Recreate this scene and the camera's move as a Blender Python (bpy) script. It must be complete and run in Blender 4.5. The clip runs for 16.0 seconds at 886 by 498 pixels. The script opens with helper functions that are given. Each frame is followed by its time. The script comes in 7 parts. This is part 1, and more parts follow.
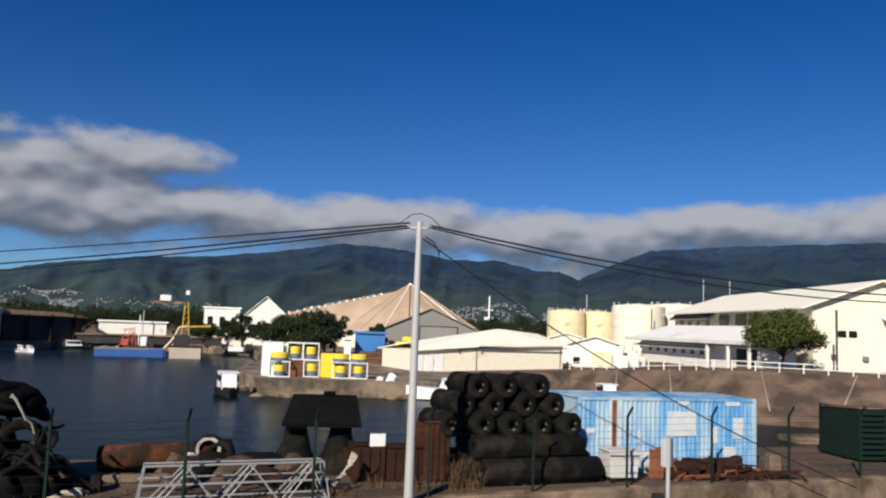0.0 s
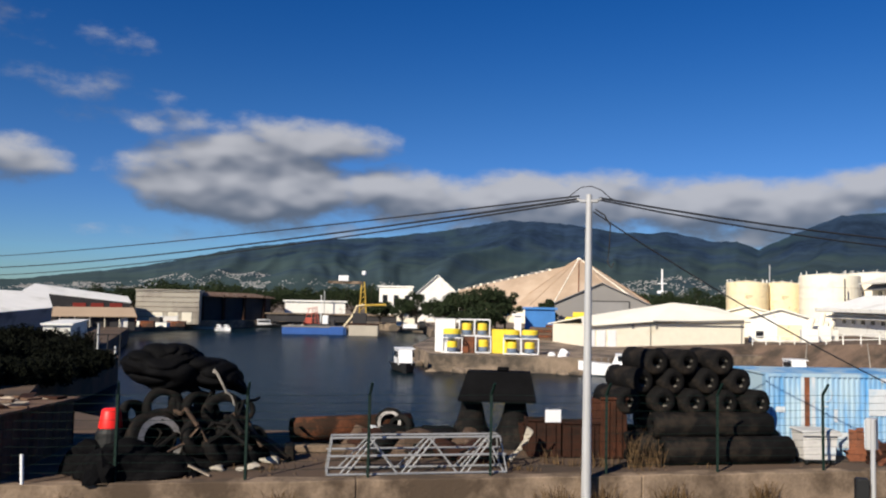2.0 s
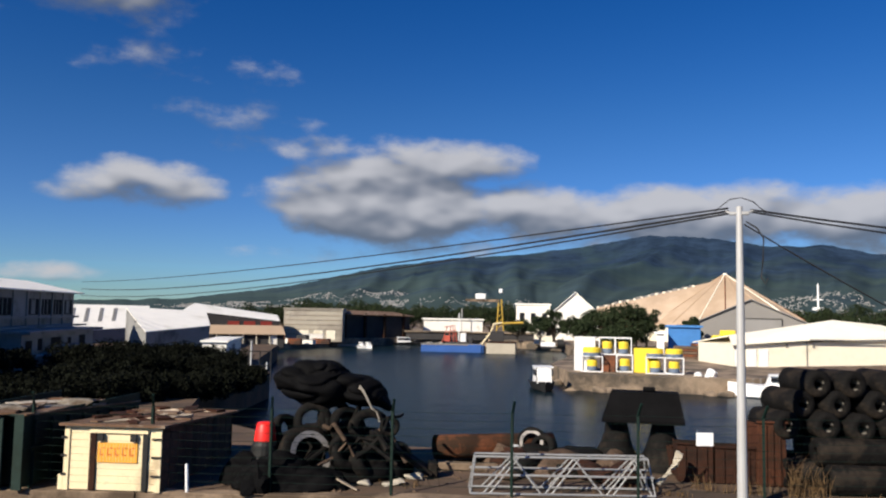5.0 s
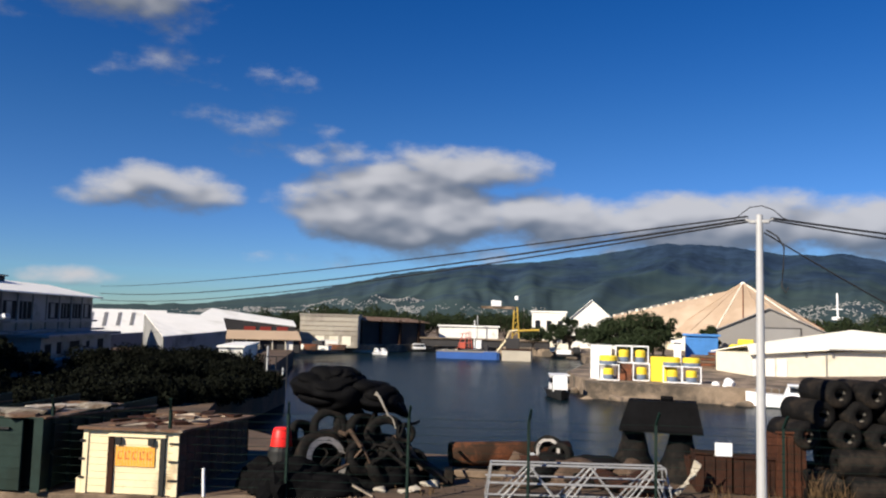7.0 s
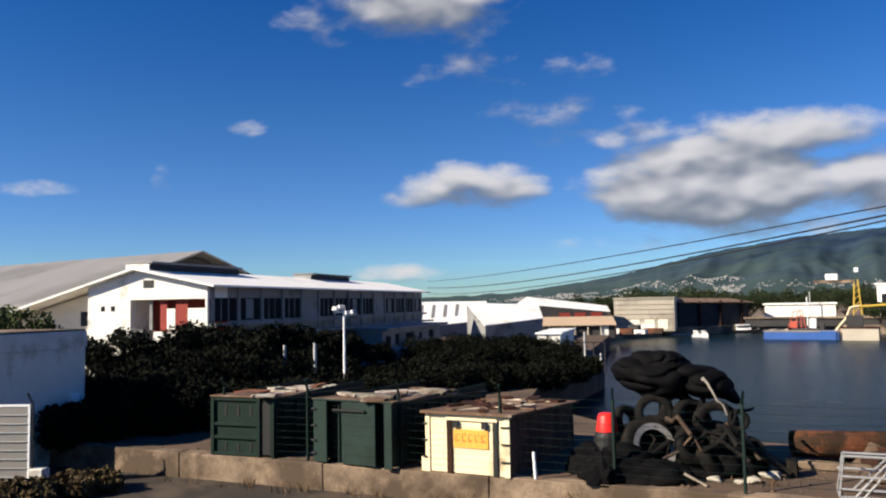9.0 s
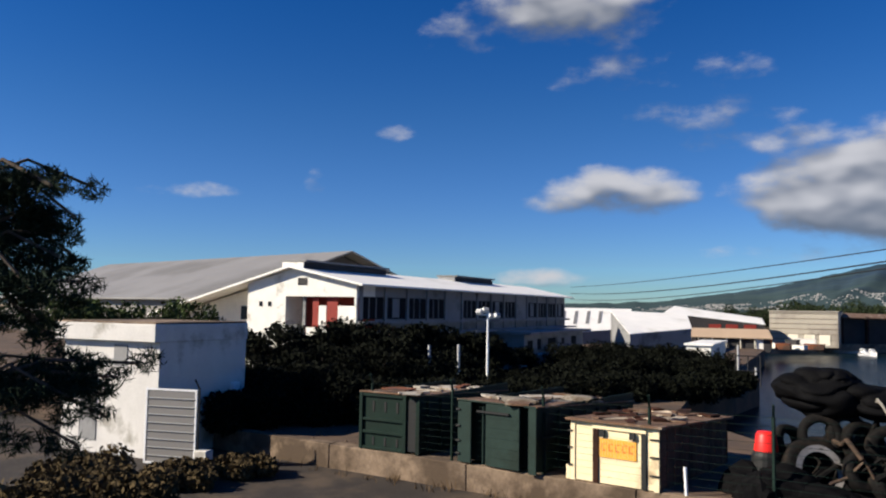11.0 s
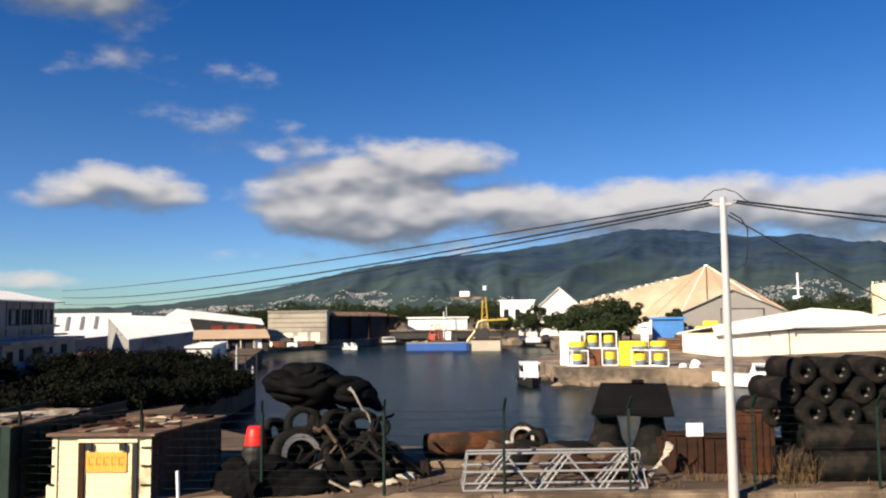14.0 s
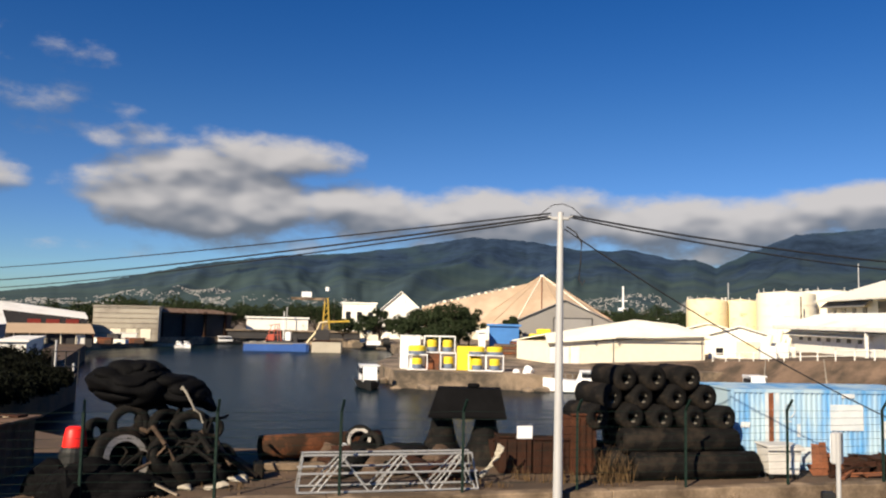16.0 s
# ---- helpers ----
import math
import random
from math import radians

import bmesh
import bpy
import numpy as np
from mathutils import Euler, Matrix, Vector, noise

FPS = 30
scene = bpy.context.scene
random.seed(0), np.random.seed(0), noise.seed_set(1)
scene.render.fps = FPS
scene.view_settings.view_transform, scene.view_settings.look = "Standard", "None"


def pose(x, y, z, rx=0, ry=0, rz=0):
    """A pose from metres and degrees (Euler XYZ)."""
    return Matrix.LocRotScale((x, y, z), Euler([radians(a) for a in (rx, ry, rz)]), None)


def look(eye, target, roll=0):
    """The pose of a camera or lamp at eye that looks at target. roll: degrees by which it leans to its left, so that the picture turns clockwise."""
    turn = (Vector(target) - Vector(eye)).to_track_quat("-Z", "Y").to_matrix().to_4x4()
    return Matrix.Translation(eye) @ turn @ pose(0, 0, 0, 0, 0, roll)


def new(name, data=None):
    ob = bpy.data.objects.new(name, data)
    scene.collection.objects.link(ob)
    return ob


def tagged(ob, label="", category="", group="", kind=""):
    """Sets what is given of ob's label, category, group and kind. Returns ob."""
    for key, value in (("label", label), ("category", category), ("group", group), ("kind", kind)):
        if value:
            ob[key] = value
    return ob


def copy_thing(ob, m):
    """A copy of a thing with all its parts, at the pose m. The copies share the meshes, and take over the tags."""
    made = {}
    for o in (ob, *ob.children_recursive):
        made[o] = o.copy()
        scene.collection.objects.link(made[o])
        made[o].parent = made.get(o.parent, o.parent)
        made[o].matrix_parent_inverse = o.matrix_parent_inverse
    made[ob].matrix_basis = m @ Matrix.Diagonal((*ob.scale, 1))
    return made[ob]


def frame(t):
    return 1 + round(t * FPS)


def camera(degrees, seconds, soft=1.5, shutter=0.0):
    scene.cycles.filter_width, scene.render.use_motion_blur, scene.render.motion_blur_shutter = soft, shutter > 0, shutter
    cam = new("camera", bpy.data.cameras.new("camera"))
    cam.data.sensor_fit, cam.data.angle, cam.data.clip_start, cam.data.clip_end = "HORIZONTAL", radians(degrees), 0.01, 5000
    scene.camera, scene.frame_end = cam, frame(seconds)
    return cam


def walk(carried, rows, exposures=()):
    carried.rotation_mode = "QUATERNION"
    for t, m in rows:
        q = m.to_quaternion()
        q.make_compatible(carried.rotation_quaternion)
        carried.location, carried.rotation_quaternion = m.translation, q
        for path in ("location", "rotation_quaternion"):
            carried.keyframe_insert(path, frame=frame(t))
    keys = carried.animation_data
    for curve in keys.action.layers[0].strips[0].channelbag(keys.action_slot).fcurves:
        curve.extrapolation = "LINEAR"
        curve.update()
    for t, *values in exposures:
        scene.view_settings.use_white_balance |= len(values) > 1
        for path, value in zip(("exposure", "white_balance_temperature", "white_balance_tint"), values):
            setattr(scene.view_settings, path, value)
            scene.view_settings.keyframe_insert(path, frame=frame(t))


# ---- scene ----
cam = camera(58.48, 16.0, soft=2.15)
# seconds, x, y, z, yaw, pitch, roll
PATH = [
    (0.0, 0.233, -0.101, 4.306, -0.18, 5.60, 2.16),
    (0.5, 0.218, -0.091, 4.309, 1.39, 4.44, 2.33),
    (1.0, 0.197, -0.060, 4.309, 4.46, 3.54, 1.58),
    (1.5, 0.193, -0.013, 4.305, 8.00, 3.28, 1.00),
    (2.0, 0.160, 0.008, 4.304, 11.83, 3.52, 1.21),
    (2.5, 0.126, 0.021, 4.303, 14.54, 4.00, 1.57),
    (3.0, 0.109, 0.035, 4.300, 16.73, 4.25, 1.92),
    (3.5, 0.093, 0.065, 4.314, 18.64, 3.92, 1.43),
    (4.0, 0.055, 0.036, 4.299, 20.77, 4.02, 1.28),
    (4.2, 0.059, 0.036, 4.304, 21.06, 4.45, 1.23),
    (5.3, 0.030, 0.026, 4.300, 21.89, 4.62, 1.00),
    (6.5, -0.002, 0.015, 4.296, 22.80, 4.79, 0.76),
    (7.0, 0.000, 0.033, 4.301, 22.82, 5.08, 1.48),
    (7.5, -0.021, 0.042, 4.300, 25.64, 4.63, 0.90),
    (8.0, -0.032, 0.071, 4.313, 31.93, 3.70, -0.19),
    (8.5, -0.085, 0.073, 4.311, 39.37, 3.67, -1.36),
    (9.0, -0.129, 0.075, 4.312, 44.91, 3.93, -1.05),
    (9.2, -0.158, 0.067, 4.317, 47.09, 3.83, -0.92),
    (10.25, -0.235, 0.031, 4.297, 56.50, 4.04, 0.29),
    (11.3, -0.312, -0.005, 4.277, 53.35, 4.25, 1.50),
    (11.5, -0.314, -0.000, 4.272, 50.58, 3.95, 1.06),
    (12.0, -0.283, 0.025, 4.279, 42.26, 3.01, 0.76),
    (12.5, -0.217, 0.058, 4.294, 34.79, 2.74, 0.45),
    (13.0, -0.158, 0.053, 4.286, 28.96, 3.22, -0.02),
    (13.5, -0.115, 0.027, 4.295, 23.66, 3.53, -0.17),
    (14.0, -0.067, 0.008, 4.299, 20.37, 4.52, -0.58),
    (14.5, -0.041, 0.005, 4.302, 18.57, 4.87, -0.48),
    (15.0, -0.012, -0.017, 4.306, 14.76, 5.32, -0.30),
    (15.5, -0.035, -0.052, 4.288, 13.39, 4.68, -0.07),
    (16.0, -0.078, -0.083, 4.285, 9.15, 4.79, 1.32)]


def facing(yaw, pitch, roll):
    """The way a camera at that yaw and pitch looks, one metre long."""
    a, b = radians(yaw), radians(pitch)
    return Vector((-math.sin(a) * math.cos(b), math.cos(a) * math.cos(b), math.sin(b)))


walk(cam, [(t, look((x, y, z), Vector((x, y, z)) + facing(yw, p, r), r)) for t, x, y, z, yw, p, r in PATH],
     [(0.0, 0.19, 6150, 10), (1.5, 0.31, 6150, 10), (3.0, 0.39, 6250, 10), (4.2, 0.44, 6250, 10), (6.5, 0.57, 6300, 10), (7.5, 0.59, 6300, 10), (8.0, 0.63, 6350, 10), (8.5, 0.87, 6500, 10),
      (9.2, 0.87, 6500, 10), (10.3, 0.69, 6350, 10), (11.4, 0.63, 6250, 10), (12.5, 0.87, 6450, 10), (13.5, 0.97, 6850, 10), (14.5, 0.74, 6950, 10), (15.5, 0.62, 7000, 10), (16.0, 0.64, 7000, 10)])

# ---- world, sun, exposure ----
SUN_EL, SUN_FROM = 31.0, (-0.40, -0.915)
world = bpy.data.worlds.new("sky")
scene.world = world
world.use_nodes = True
wn, wl = world.node_tree.nodes, world.node_tree.links
wn.clear()


def wmath(op, a, b=None, c=None):
    n = wn.new("ShaderNodeMath")
    n.operation = op
    for i, v in enumerate((a, b, c)):
        if v is None:
            continue
        if isinstance(v, (int, float)):
            n.inputs[i].default_value = v
        else:
            wl.new(v, n.inputs[i])
    return n.outputs[0]


def ramp01(v, lo, hi):
    n = wn.new("ShaderNodeMapRange")
    n.interpolation_type = "SMOOTHSTEP"
    wl.new(v, n.inputs[0])
    n.inputs[1].default_value, n.inputs[2].default_value = lo, hi
    return n.outputs[0]


sky = wn.new("ShaderNodeTexSky")
sky.sky_type = "NISHITA"
sky.sun_disc = False
sky.sun_elevation, sky.sun_rotation = radians(SUN_EL), math.atan2(SUN_FROM[0], SUN_FROM[1])
sky.altitude, sky.air_density, sky.dust_density, sky.ozone_density = 0, 1.0, 0.0, 4.0
coord = wn.new("ShaderNodeTexCoord")
split = wn.new("ShaderNodeSeparateXYZ")
wl.new(coord.outputs["Generated"], split.inputs[0])
azim = wmath("MULTIPLY", wmath("ARCTAN2", wmath("MULTIPLY", split.outputs[0], -1.0), split.outputs[1]), 57.2958)
elev = wmath("MULTIPLY", wmath("ARCSINE", split.outputs[2]), 57.2958)
# clouds: bearing, height, half width, half height (degrees), weight
CLOUDS = [
    (42.9, 8.3, 4.6, 1.7, 1.0), (45.6, 7.6, 3.2, 0.8, 0.75), (58.6, 12.7, 1.5, 0.6, 0.5), (64.4, 8.7, 0.8, 0.9, 0.42), (46.4, 21.4, 6.2, 2.4, 1.0),
    (53.8, 19.6, 3.2, 1.3, 0.5), (40.4, 16.6, 5.4, 1.2, 0.36), (35.6, 13.3, 4.4, 1.2, 0.40), (31.0, 11.6, 6.0, 0.9, 0.5), (72.8, 7.8, 3.4, 0.5, 0.5),
    (48.5, 2.2, 3.4, 0.6, 0.75), (31.5, 4.0, 4.5, 0.6, 0.45), (30.8, 8.1, 4.2, 1.7, 1.3), (25.0, 7.4, 7.4, 2.4, 1.75), (21.4, 10.9, 5.0, 1.5, 1.25), (26.5, 9.2, 6.0, 1.9, 1.5),
    (13.8, 7.2, 9.0, 1.9, 1.3), (3.8, 6.9, 11.0, 2.1, 1.4), (22.1, 4.9, 6.4, 0.9, 0.6), (9.0, 4.9, 7.0, 0.9, 0.7),
    (-9.1, 6.5, 11.0, 1.8, 1.4), (-20.5, 7.3, 9.5, 1.6, 1.4), (-31.0, 7.5, 8.5, 1.7, 1.4), (-7.5, 4.9, 5.0, 1.4, 0.9)]


def cloud_density(az, el):
    total = None
    for a, e, w, h, k in CLOUDS:
        u = wmath("MULTIPLY_ADD", az, 1 / w, -a / w)
        v = wmath("MULTIPLY_ADD", el, 1 / h, -e / h)
        r = wmath("MULTIPLY_ADD", u, u, wmath("MULTIPLY", v, v))
        d = wmath("MULTIPLY", wmath("SUBTRACT", 1.0, wmath("MULTIPLY", r, 0.6)), k)
        total = d if total is None else wmath("SMOOTH_MAX", total, d, 0.25)
    return total


def cloud_noise(az, el, scale, detail):
    comb = wn.new("ShaderNodeCombineXYZ")
    wl.new(wmath("MULTIPLY", az, 0.55), comb.inputs[0])
    wl.new(el, comb.inputs[1])
    n = wn.new("ShaderNodeTexNoise")
    wl.new(comb.outputs[0], n.inputs["Vector"])
    n.inputs["Scale"].default_value, n.inputs["Detail"].default_value, n.inputs["Roughness"].default_value = scale, detail, 0.58
    return n.outputs[0]


def cloud_field(az, el, detail=8.0):
    puff = wmath("MULTIPLY_ADD", cloud_noise(az, el, 0.40, detail), 2.35, -1.22)
    return wmath("ADD", cloud_density(az, el), puff)


field = cloud_field(azim, elev)
shape = cloud_field(azim, elev, 2.0)
above = cloud_field(wmath("ADD", azim, 0.3), wmath("ADD", elev, 1.3), 1.5)
cover = ramp01(field, 0.02, 1.0)
lit = ramp01(wmath("SUBTRACT", shape, above), -0.55, 1.0)
tone = wn.new("ShaderNodeMix")
tone.data_type = "RGBA"
wl.new(lit, tone.inputs[0])
tone.inputs[6].default_value = (0.95, 1.1, 1.38, 1)
tone.inputs[7].default_value = (4.0, 3.9, 3.95, 1)
mixed = wn.new("ShaderNodeMix")
mixed.data_type = "RGBA"
wl.new(wmath("MULTIPLY", cover, 0.93), mixed.inputs[0])
deep = wn.new("ShaderNodeVectorMath")
deep.operation = "SCALE"
deep.inputs["Scale"].default_value = 0.1
wl.new(sky.outputs[0], deep.inputs[0])
gam = wn.new("ShaderNodeGamma")
gam.inputs[1].default_value = 1.12
wl.new(deep.outputs[0], gam.inputs[0])
hsv = wn.new("ShaderNodeHueSaturation")
hsv.inputs["Saturation"].default_value, hsv.inputs["Value"].default_value = 1.29, 6.25
hsv.inputs["Hue"].default_value = 0.5145
wl.new(gam.outputs[0], hsv.inputs["Color"])
haze = wn.new("ShaderNodeMix")
haze.data_type, haze.blend_type = "RGBA", "MULTIPLY"
haze.inputs[0].default_value = 1.0
tint = wn.new("ShaderNodeMix")
tint.data_type = "RGBA"
wl.new(ramp01(elev, 0.0, 15.0), tint.inputs[0])
tint.inputs[6].default_value, tint.inputs[7].default_value = (0.54, 0.78, 1.17, 1), (1, 1, 1, 1)
wl.new(hsv.outputs[0], haze.inputs[6])
wl.new(tint.outputs[2], haze.inputs[7])
wl.new(haze.outputs[2], mixed.inputs[6])
wl.new(tone.outputs[2], mixed.inputs[7])
back = wn.new("ShaderNodeBackground")
back.inputs[1].default_value = 0.1
wl.new(mixed.outputs[2], back.inputs[0])
wout = wn.new("ShaderNodeOutputWorld")
wl.new(back.outputs[0], wout.inputs[0])

sun = new("sun", bpy.data.lights.new("sun", "SUN"))
sun.data.energy, sun.data.angle, sun.data.color = 5.4, radians(0.6), (1.0, 0.88, 0.70)
flat = math.hypot(*SUN_FROM)
sun.matrix_world = look((SUN_FROM[0] * 60, SUN_FROM[1] * 60, 60 * flat * math.tan(radians(SUN_EL))), (0, 0, 0))


# ---- materials ----
def mat(name, colour, rough=0.7, metal=0.0, vary=0.25, scale=1.5, fine=14.0, bump=0.15, stain=None, stain_amount=0.0, stain_scale=0.8, per_piece=0.0, stretch=(1, 1, 1), spec=0.35):
    m = bpy.data.materials.new(name)
    m.use_nodes = True
    nt = m.node_tree
    n, l = nt.nodes, nt.links
    b = n["Principled BSDF"]
    b.inputs["Roughness"].default_value, b.inputs["Metallic"].default_value = rough, metal
    b.inputs["Specular IOR Level"].default_value = spec
    tc = n.new("ShaderNodeTexCoord")
    mp = n.new("ShaderNodeMapping")
    mp.inputs["Scale"].default_value = stretch
    l.new(tc.outputs["Object"], mp.inputs[0])

    def noise_tex(s, d=5.0):
        t = n.new("ShaderNodeTexNoise")
        t.inputs["Scale"].default_value, t.inputs["Detail"].default_value = s, d
        t.inputs["Roughness"].default_value = 0.62
        l.new(mp.outputs[0], t.inputs["Vector"])
        return t.outputs[0]

    big, small = noise_tex(scale), noise_tex(fine, 4.0)
    add = n.new("ShaderNodeMath")
    add.operation = "MULTIPLY_ADD"
    add.inputs[1].default_value = 0.6
    l.new(small, add.inputs[0])
    l.new(big, add.inputs[2])
    rng = n.new("ShaderNodeMapRange")
    rng.inputs[1].default_value, rng.inputs[2].default_value = 0.5, 1.1
    rng.inputs[3].default_value, rng.inputs[4].default_value = 1 - vary, 1 + vary
    l.new(add.outputs[0], rng.inputs[0])
    scl = n.new("ShaderNodeVectorMath")
    scl.operation = "SCALE"
    scl.inputs[0].default_value = colour
    value = rng.outputs[0]
    if per_piece:
        info = n.new("ShaderNodeObjectInfo")
        pr = n.new("ShaderNodeMapRange")
        pr.inputs[3].default_value, pr.inputs[4].default_value = 1 - per_piece, 1 + per_piece
        l.new(info.outputs["Random"], pr.inputs[0])
        mul = n.new("ShaderNodeMath")
        mul.operation = "MULTIPLY"
        l.new(value, mul.inputs[0])
        l.new(pr.outputs[0], mul.inputs[1])
        value = mul.outputs[0]
    l.new(value, scl.inputs["Scale"])
    col = scl.outputs[0]
    if stain:
        st = noise_tex(stain_scale, 7.0)
        sr = n.new("ShaderNodeMapRange")
        sr.inputs[1].default_value, sr.inputs[2].default_value = 0.62 - 0.3 * stain_amount, 0.72 - 0.2 * stain_amount
        l.new(st, sr.inputs[0])
        mx = n.new("ShaderNodeMix")
        mx.data_type = "RGBA"
        l.new(sr.outputs[0], mx.inputs[0])
        l.new(col, mx.inputs[6])
        mx.inputs[7].default_value = (*stain, 1)
        col = mx.outputs[2]
    l.new(col, b.inputs["Base Color"])
    if bump:
        bp = n.new("ShaderNodeBump")
        bp.inputs["Strength"].default_value, bp.inputs["Distance"].default_value = bump, 0.05
        l.new(add.outputs[0], bp.inputs["Height"])
        l.new(bp.outputs[0], b.inputs["Normal"])
    return m


M_WHITE = mat("white_paint", (0.78, 0.76, 0.70), 0.7, vary=0.08, stain=(0.45, 0.42, 0.36), stain_amount=0.15)
M_CREAM = mat("cream_paint", (0.78, 0.66, 0.42), 0.6, vary=0.1, stain=(0.4, 0.3, 0.18), stain_amount=0.15)
M_CREAMWALL = mat("pale_cream_render", (0.80, 0.74, 0.60), 0.8, vary=0.07, stain=(0.68, 0.62, 0.48), stain_amount=0.1, stain_scale=0.3)
M_CREAMROOF = mat("pale_roof_sheet", (0.88, 0.83, 0.70), 0.6, vary=0.08, scale=0.4)
M_WHITEROOF = mat("white_roof_sheet", (0.90, 0.88, 0.82), 0.5, vary=0.08, scale=0.5, stain=(0.72, 0.7, 0.62), stain_amount=0.12, stain_scale=0.2)
# stained white with the shade of the unlit walls darkened into its colour
M_OLDSHADED = mat("weathered_shaded_white_wall", (0.24, 0.24, 0.24), 0.8, vary=0.15, scale=0.5, stain=(0.12, 0.12, 0.12), stain_amount=0.35, stain_scale=0.4)
M_GREYROOF = mat("grey_roof_sheet", (0.22, 0.215, 0.21), 0.6, vary=0.12, scale=0.2, stain=(0.16, 0.155, 0.145), stain_amount=0.4, stain_scale=0.08)
M_GREYWALL = mat("grey_sheet", (0.2, 0.19, 0.18), 0.6, vary=0.1, scale=0.3)
M_TANROOF = mat("tan_roof", (0.42, 0.31, 0.215), 0.8, vary=0.2, scale=0.12, stain=(0.50, 0.39, 0.29), stain_amount=0.5, stain_scale=0.06)
M_CONCRETE = mat("concrete", (0.24, 0.175, 0.12), 0.95, vary=0.45, scale=0.7, bump=0.6, stain=(0.075, 0.052, 0.034), stain_amount=0.75, stain_scale=0.6)
M_BLOCK = mat("raw_concrete_block", (0.42, 0.38, 0.31), 0.9, vary=0.2, scale=0.3, bump=0.3, stain=(0.22, 0.19, 0.16), stain_amount=0.4, stain_scale=0.15)
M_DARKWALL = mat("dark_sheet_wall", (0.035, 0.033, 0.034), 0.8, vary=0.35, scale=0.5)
M_GLASS = mat("dark_window_glass", (0.012, 0.013, 0.016), 0.3, vary=0.3, bump=0.0, spec=0.2)
M_STONE = mat("quay_stone", (0.25, 0.19, 0.135), 0.95, vary=0.4, scale=0.8, bump=0.8, stain=(0.08, 0.065, 0.05), stain_amount=0.6, stain_scale=0.35)
M_SLOPE = mat("embankment_paving", (0.155, 0.105, 0.074), 0.95, vary=0.3, scale=0.5, bump=0.6, stain=(0.06, 0.045, 0.032), stain_amount=0.65, stain_scale=0.35)
M_DIRT = mat("yard_dirt", (0.105, 0.068, 0.044), 0.95, vary=0.35, scale=0.9, bump=0.6, stain=(0.06, 0.042, 0.03), stain_amount=0.6, stain_scale=0.45)
M_LAND = mat("far_ground", (0.13, 0.12, 0.09), 0.95, vary=0.3, scale=0.1)
M_ASPHALT = mat("asphalt", (0.03, 0.024, 0.02), 0.9, vary=0.3, scale=1.2, fine=60, bump=0.4, stain=(0.075, 0.055, 0.038), stain_amount=0.4, stain_scale=0.5)
M_RUBBER = mat("black_rubber", (0.0085, 0.008, 0.0078), 0.75, vary=0.4, scale=3, bump=0.5, stain=(0.024, 0.019, 0.015), stain_amount=0.35, stain_scale=1.5, spec=0.06)
M_TARP = mat("black_tarpaulin", (0.0045, 0.0045, 0.005), 0.75, vary=0.4, scale=2, bump=0.3, spec=0.04)
M_RUST = mat("rusty_steel", (0.2, 0.068, 0.03), 0.9, vary=0.45, scale=1.6, bump=0.5, stain=(0.05, 0.032, 0.024), stain_amount=0.6, stain_scale=0.9)
M_DARKRUST = mat("dark_rust", (0.040, 0.018, 0.012), 0.9, vary=0.45, scale=1.6, bump=0.4, stain=(0.016, 0.011, 0.009), stain_amount=0.5, stain_scale=0.9, spec=0.1)
M_GALV = mat("galvanised_steel", (0.33, 0.33, 0.33), 0.5, metal=0.4, vary=0.15, scale=3)
M_POLE = mat("galvanised_pole", (0.44, 0.44, 0.44), 0.6, metal=0.2, vary=0.12, scale=2, stretch=(1, 1, 0.3))
M_CABLE = mat("black_cable", (0.015, 0.015, 0.017), 0.6, vary=0.1, bump=0)
M_GREENPOST = mat("dark_green_post", (0.006, 0.017, 0.013), 0.6, vary=0.2, spec=0.15)
M_GREENBOX = mat("dark_green_paint", (0.009, 0.021, 0.016), 0.6, vary=0.25, scale=1.2, stain=(0.01, 0.016, 0.013), stain_amount=0.4, spec=0.12)
M_BLUEBOX = mat("sky_blue_paint", (0.09, 0.29, 0.57), 0.6, vary=0.2, scale=0.9, stain=(0.36, 0.49, 0.58), stain_amount=0.75, stain_scale=1.0, stretch=(1.3, 1.3, 0.22))
M_SKIPBLUE = mat("mid_blue_paint", (0.05, 0.19, 0.48), 0.6, vary=0.2, scale=0.5)
M_BLUE = mat("blue_paint", (0.03, 0.095, 0.32), 0.6, vary=0.2, scale=0.5)
M_YELLOW = mat("yellow_paint", (0.78, 0.58, 0.04), 0.5, vary=0.12)
M_ORANGE = mat("orange_panel", (0.82, 0.40, 0.05), 0.6, vary=0.12, scale=3)
M_RED = mat("red_plastic", (0.75, 0.02, 0.015), 0.45, vary=0.1, bump=0.05)
M_DARKRED = mat("dark_red_paint", (0.24, 0.03, 0.02), 0.7, vary=0.15)
M_HULL = mat("white_gelcoat", (0.80, 0.80, 0.80), 0.3, vary=0.05, bump=0.02)
M_RUSTMID = mat("brown_rust", (0.072, 0.028, 0.016), 0.9, vary=0.45, scale=1.6, bump=0.5, stain=(0.03, 0.016, 0.011), stain_amount=0.6, stain_scale=0.9, spec=0.1)
M_DARKGLASS = mat("unlit_window", (0.012, 0.012, 0.014), 0.7, vary=0.4, scale=0.6, bump=0.0, spec=0.04)
M_HUTSIDE = mat("dark_brown_boards", (0.085, 0.058, 0.042), 0.9, vary=0.45, scale=2.5, bump=0.4, per_piece=0.25, spec=0.1)
M_CRANE = mat("worn_yellow_paint", (0.5, 0.33, 0.05), 0.7, vary=0.3, scale=1.0)
M_BLACK = mat("black_paint", (0.012, 0.012, 0.012), 0.6, vary=0.2)
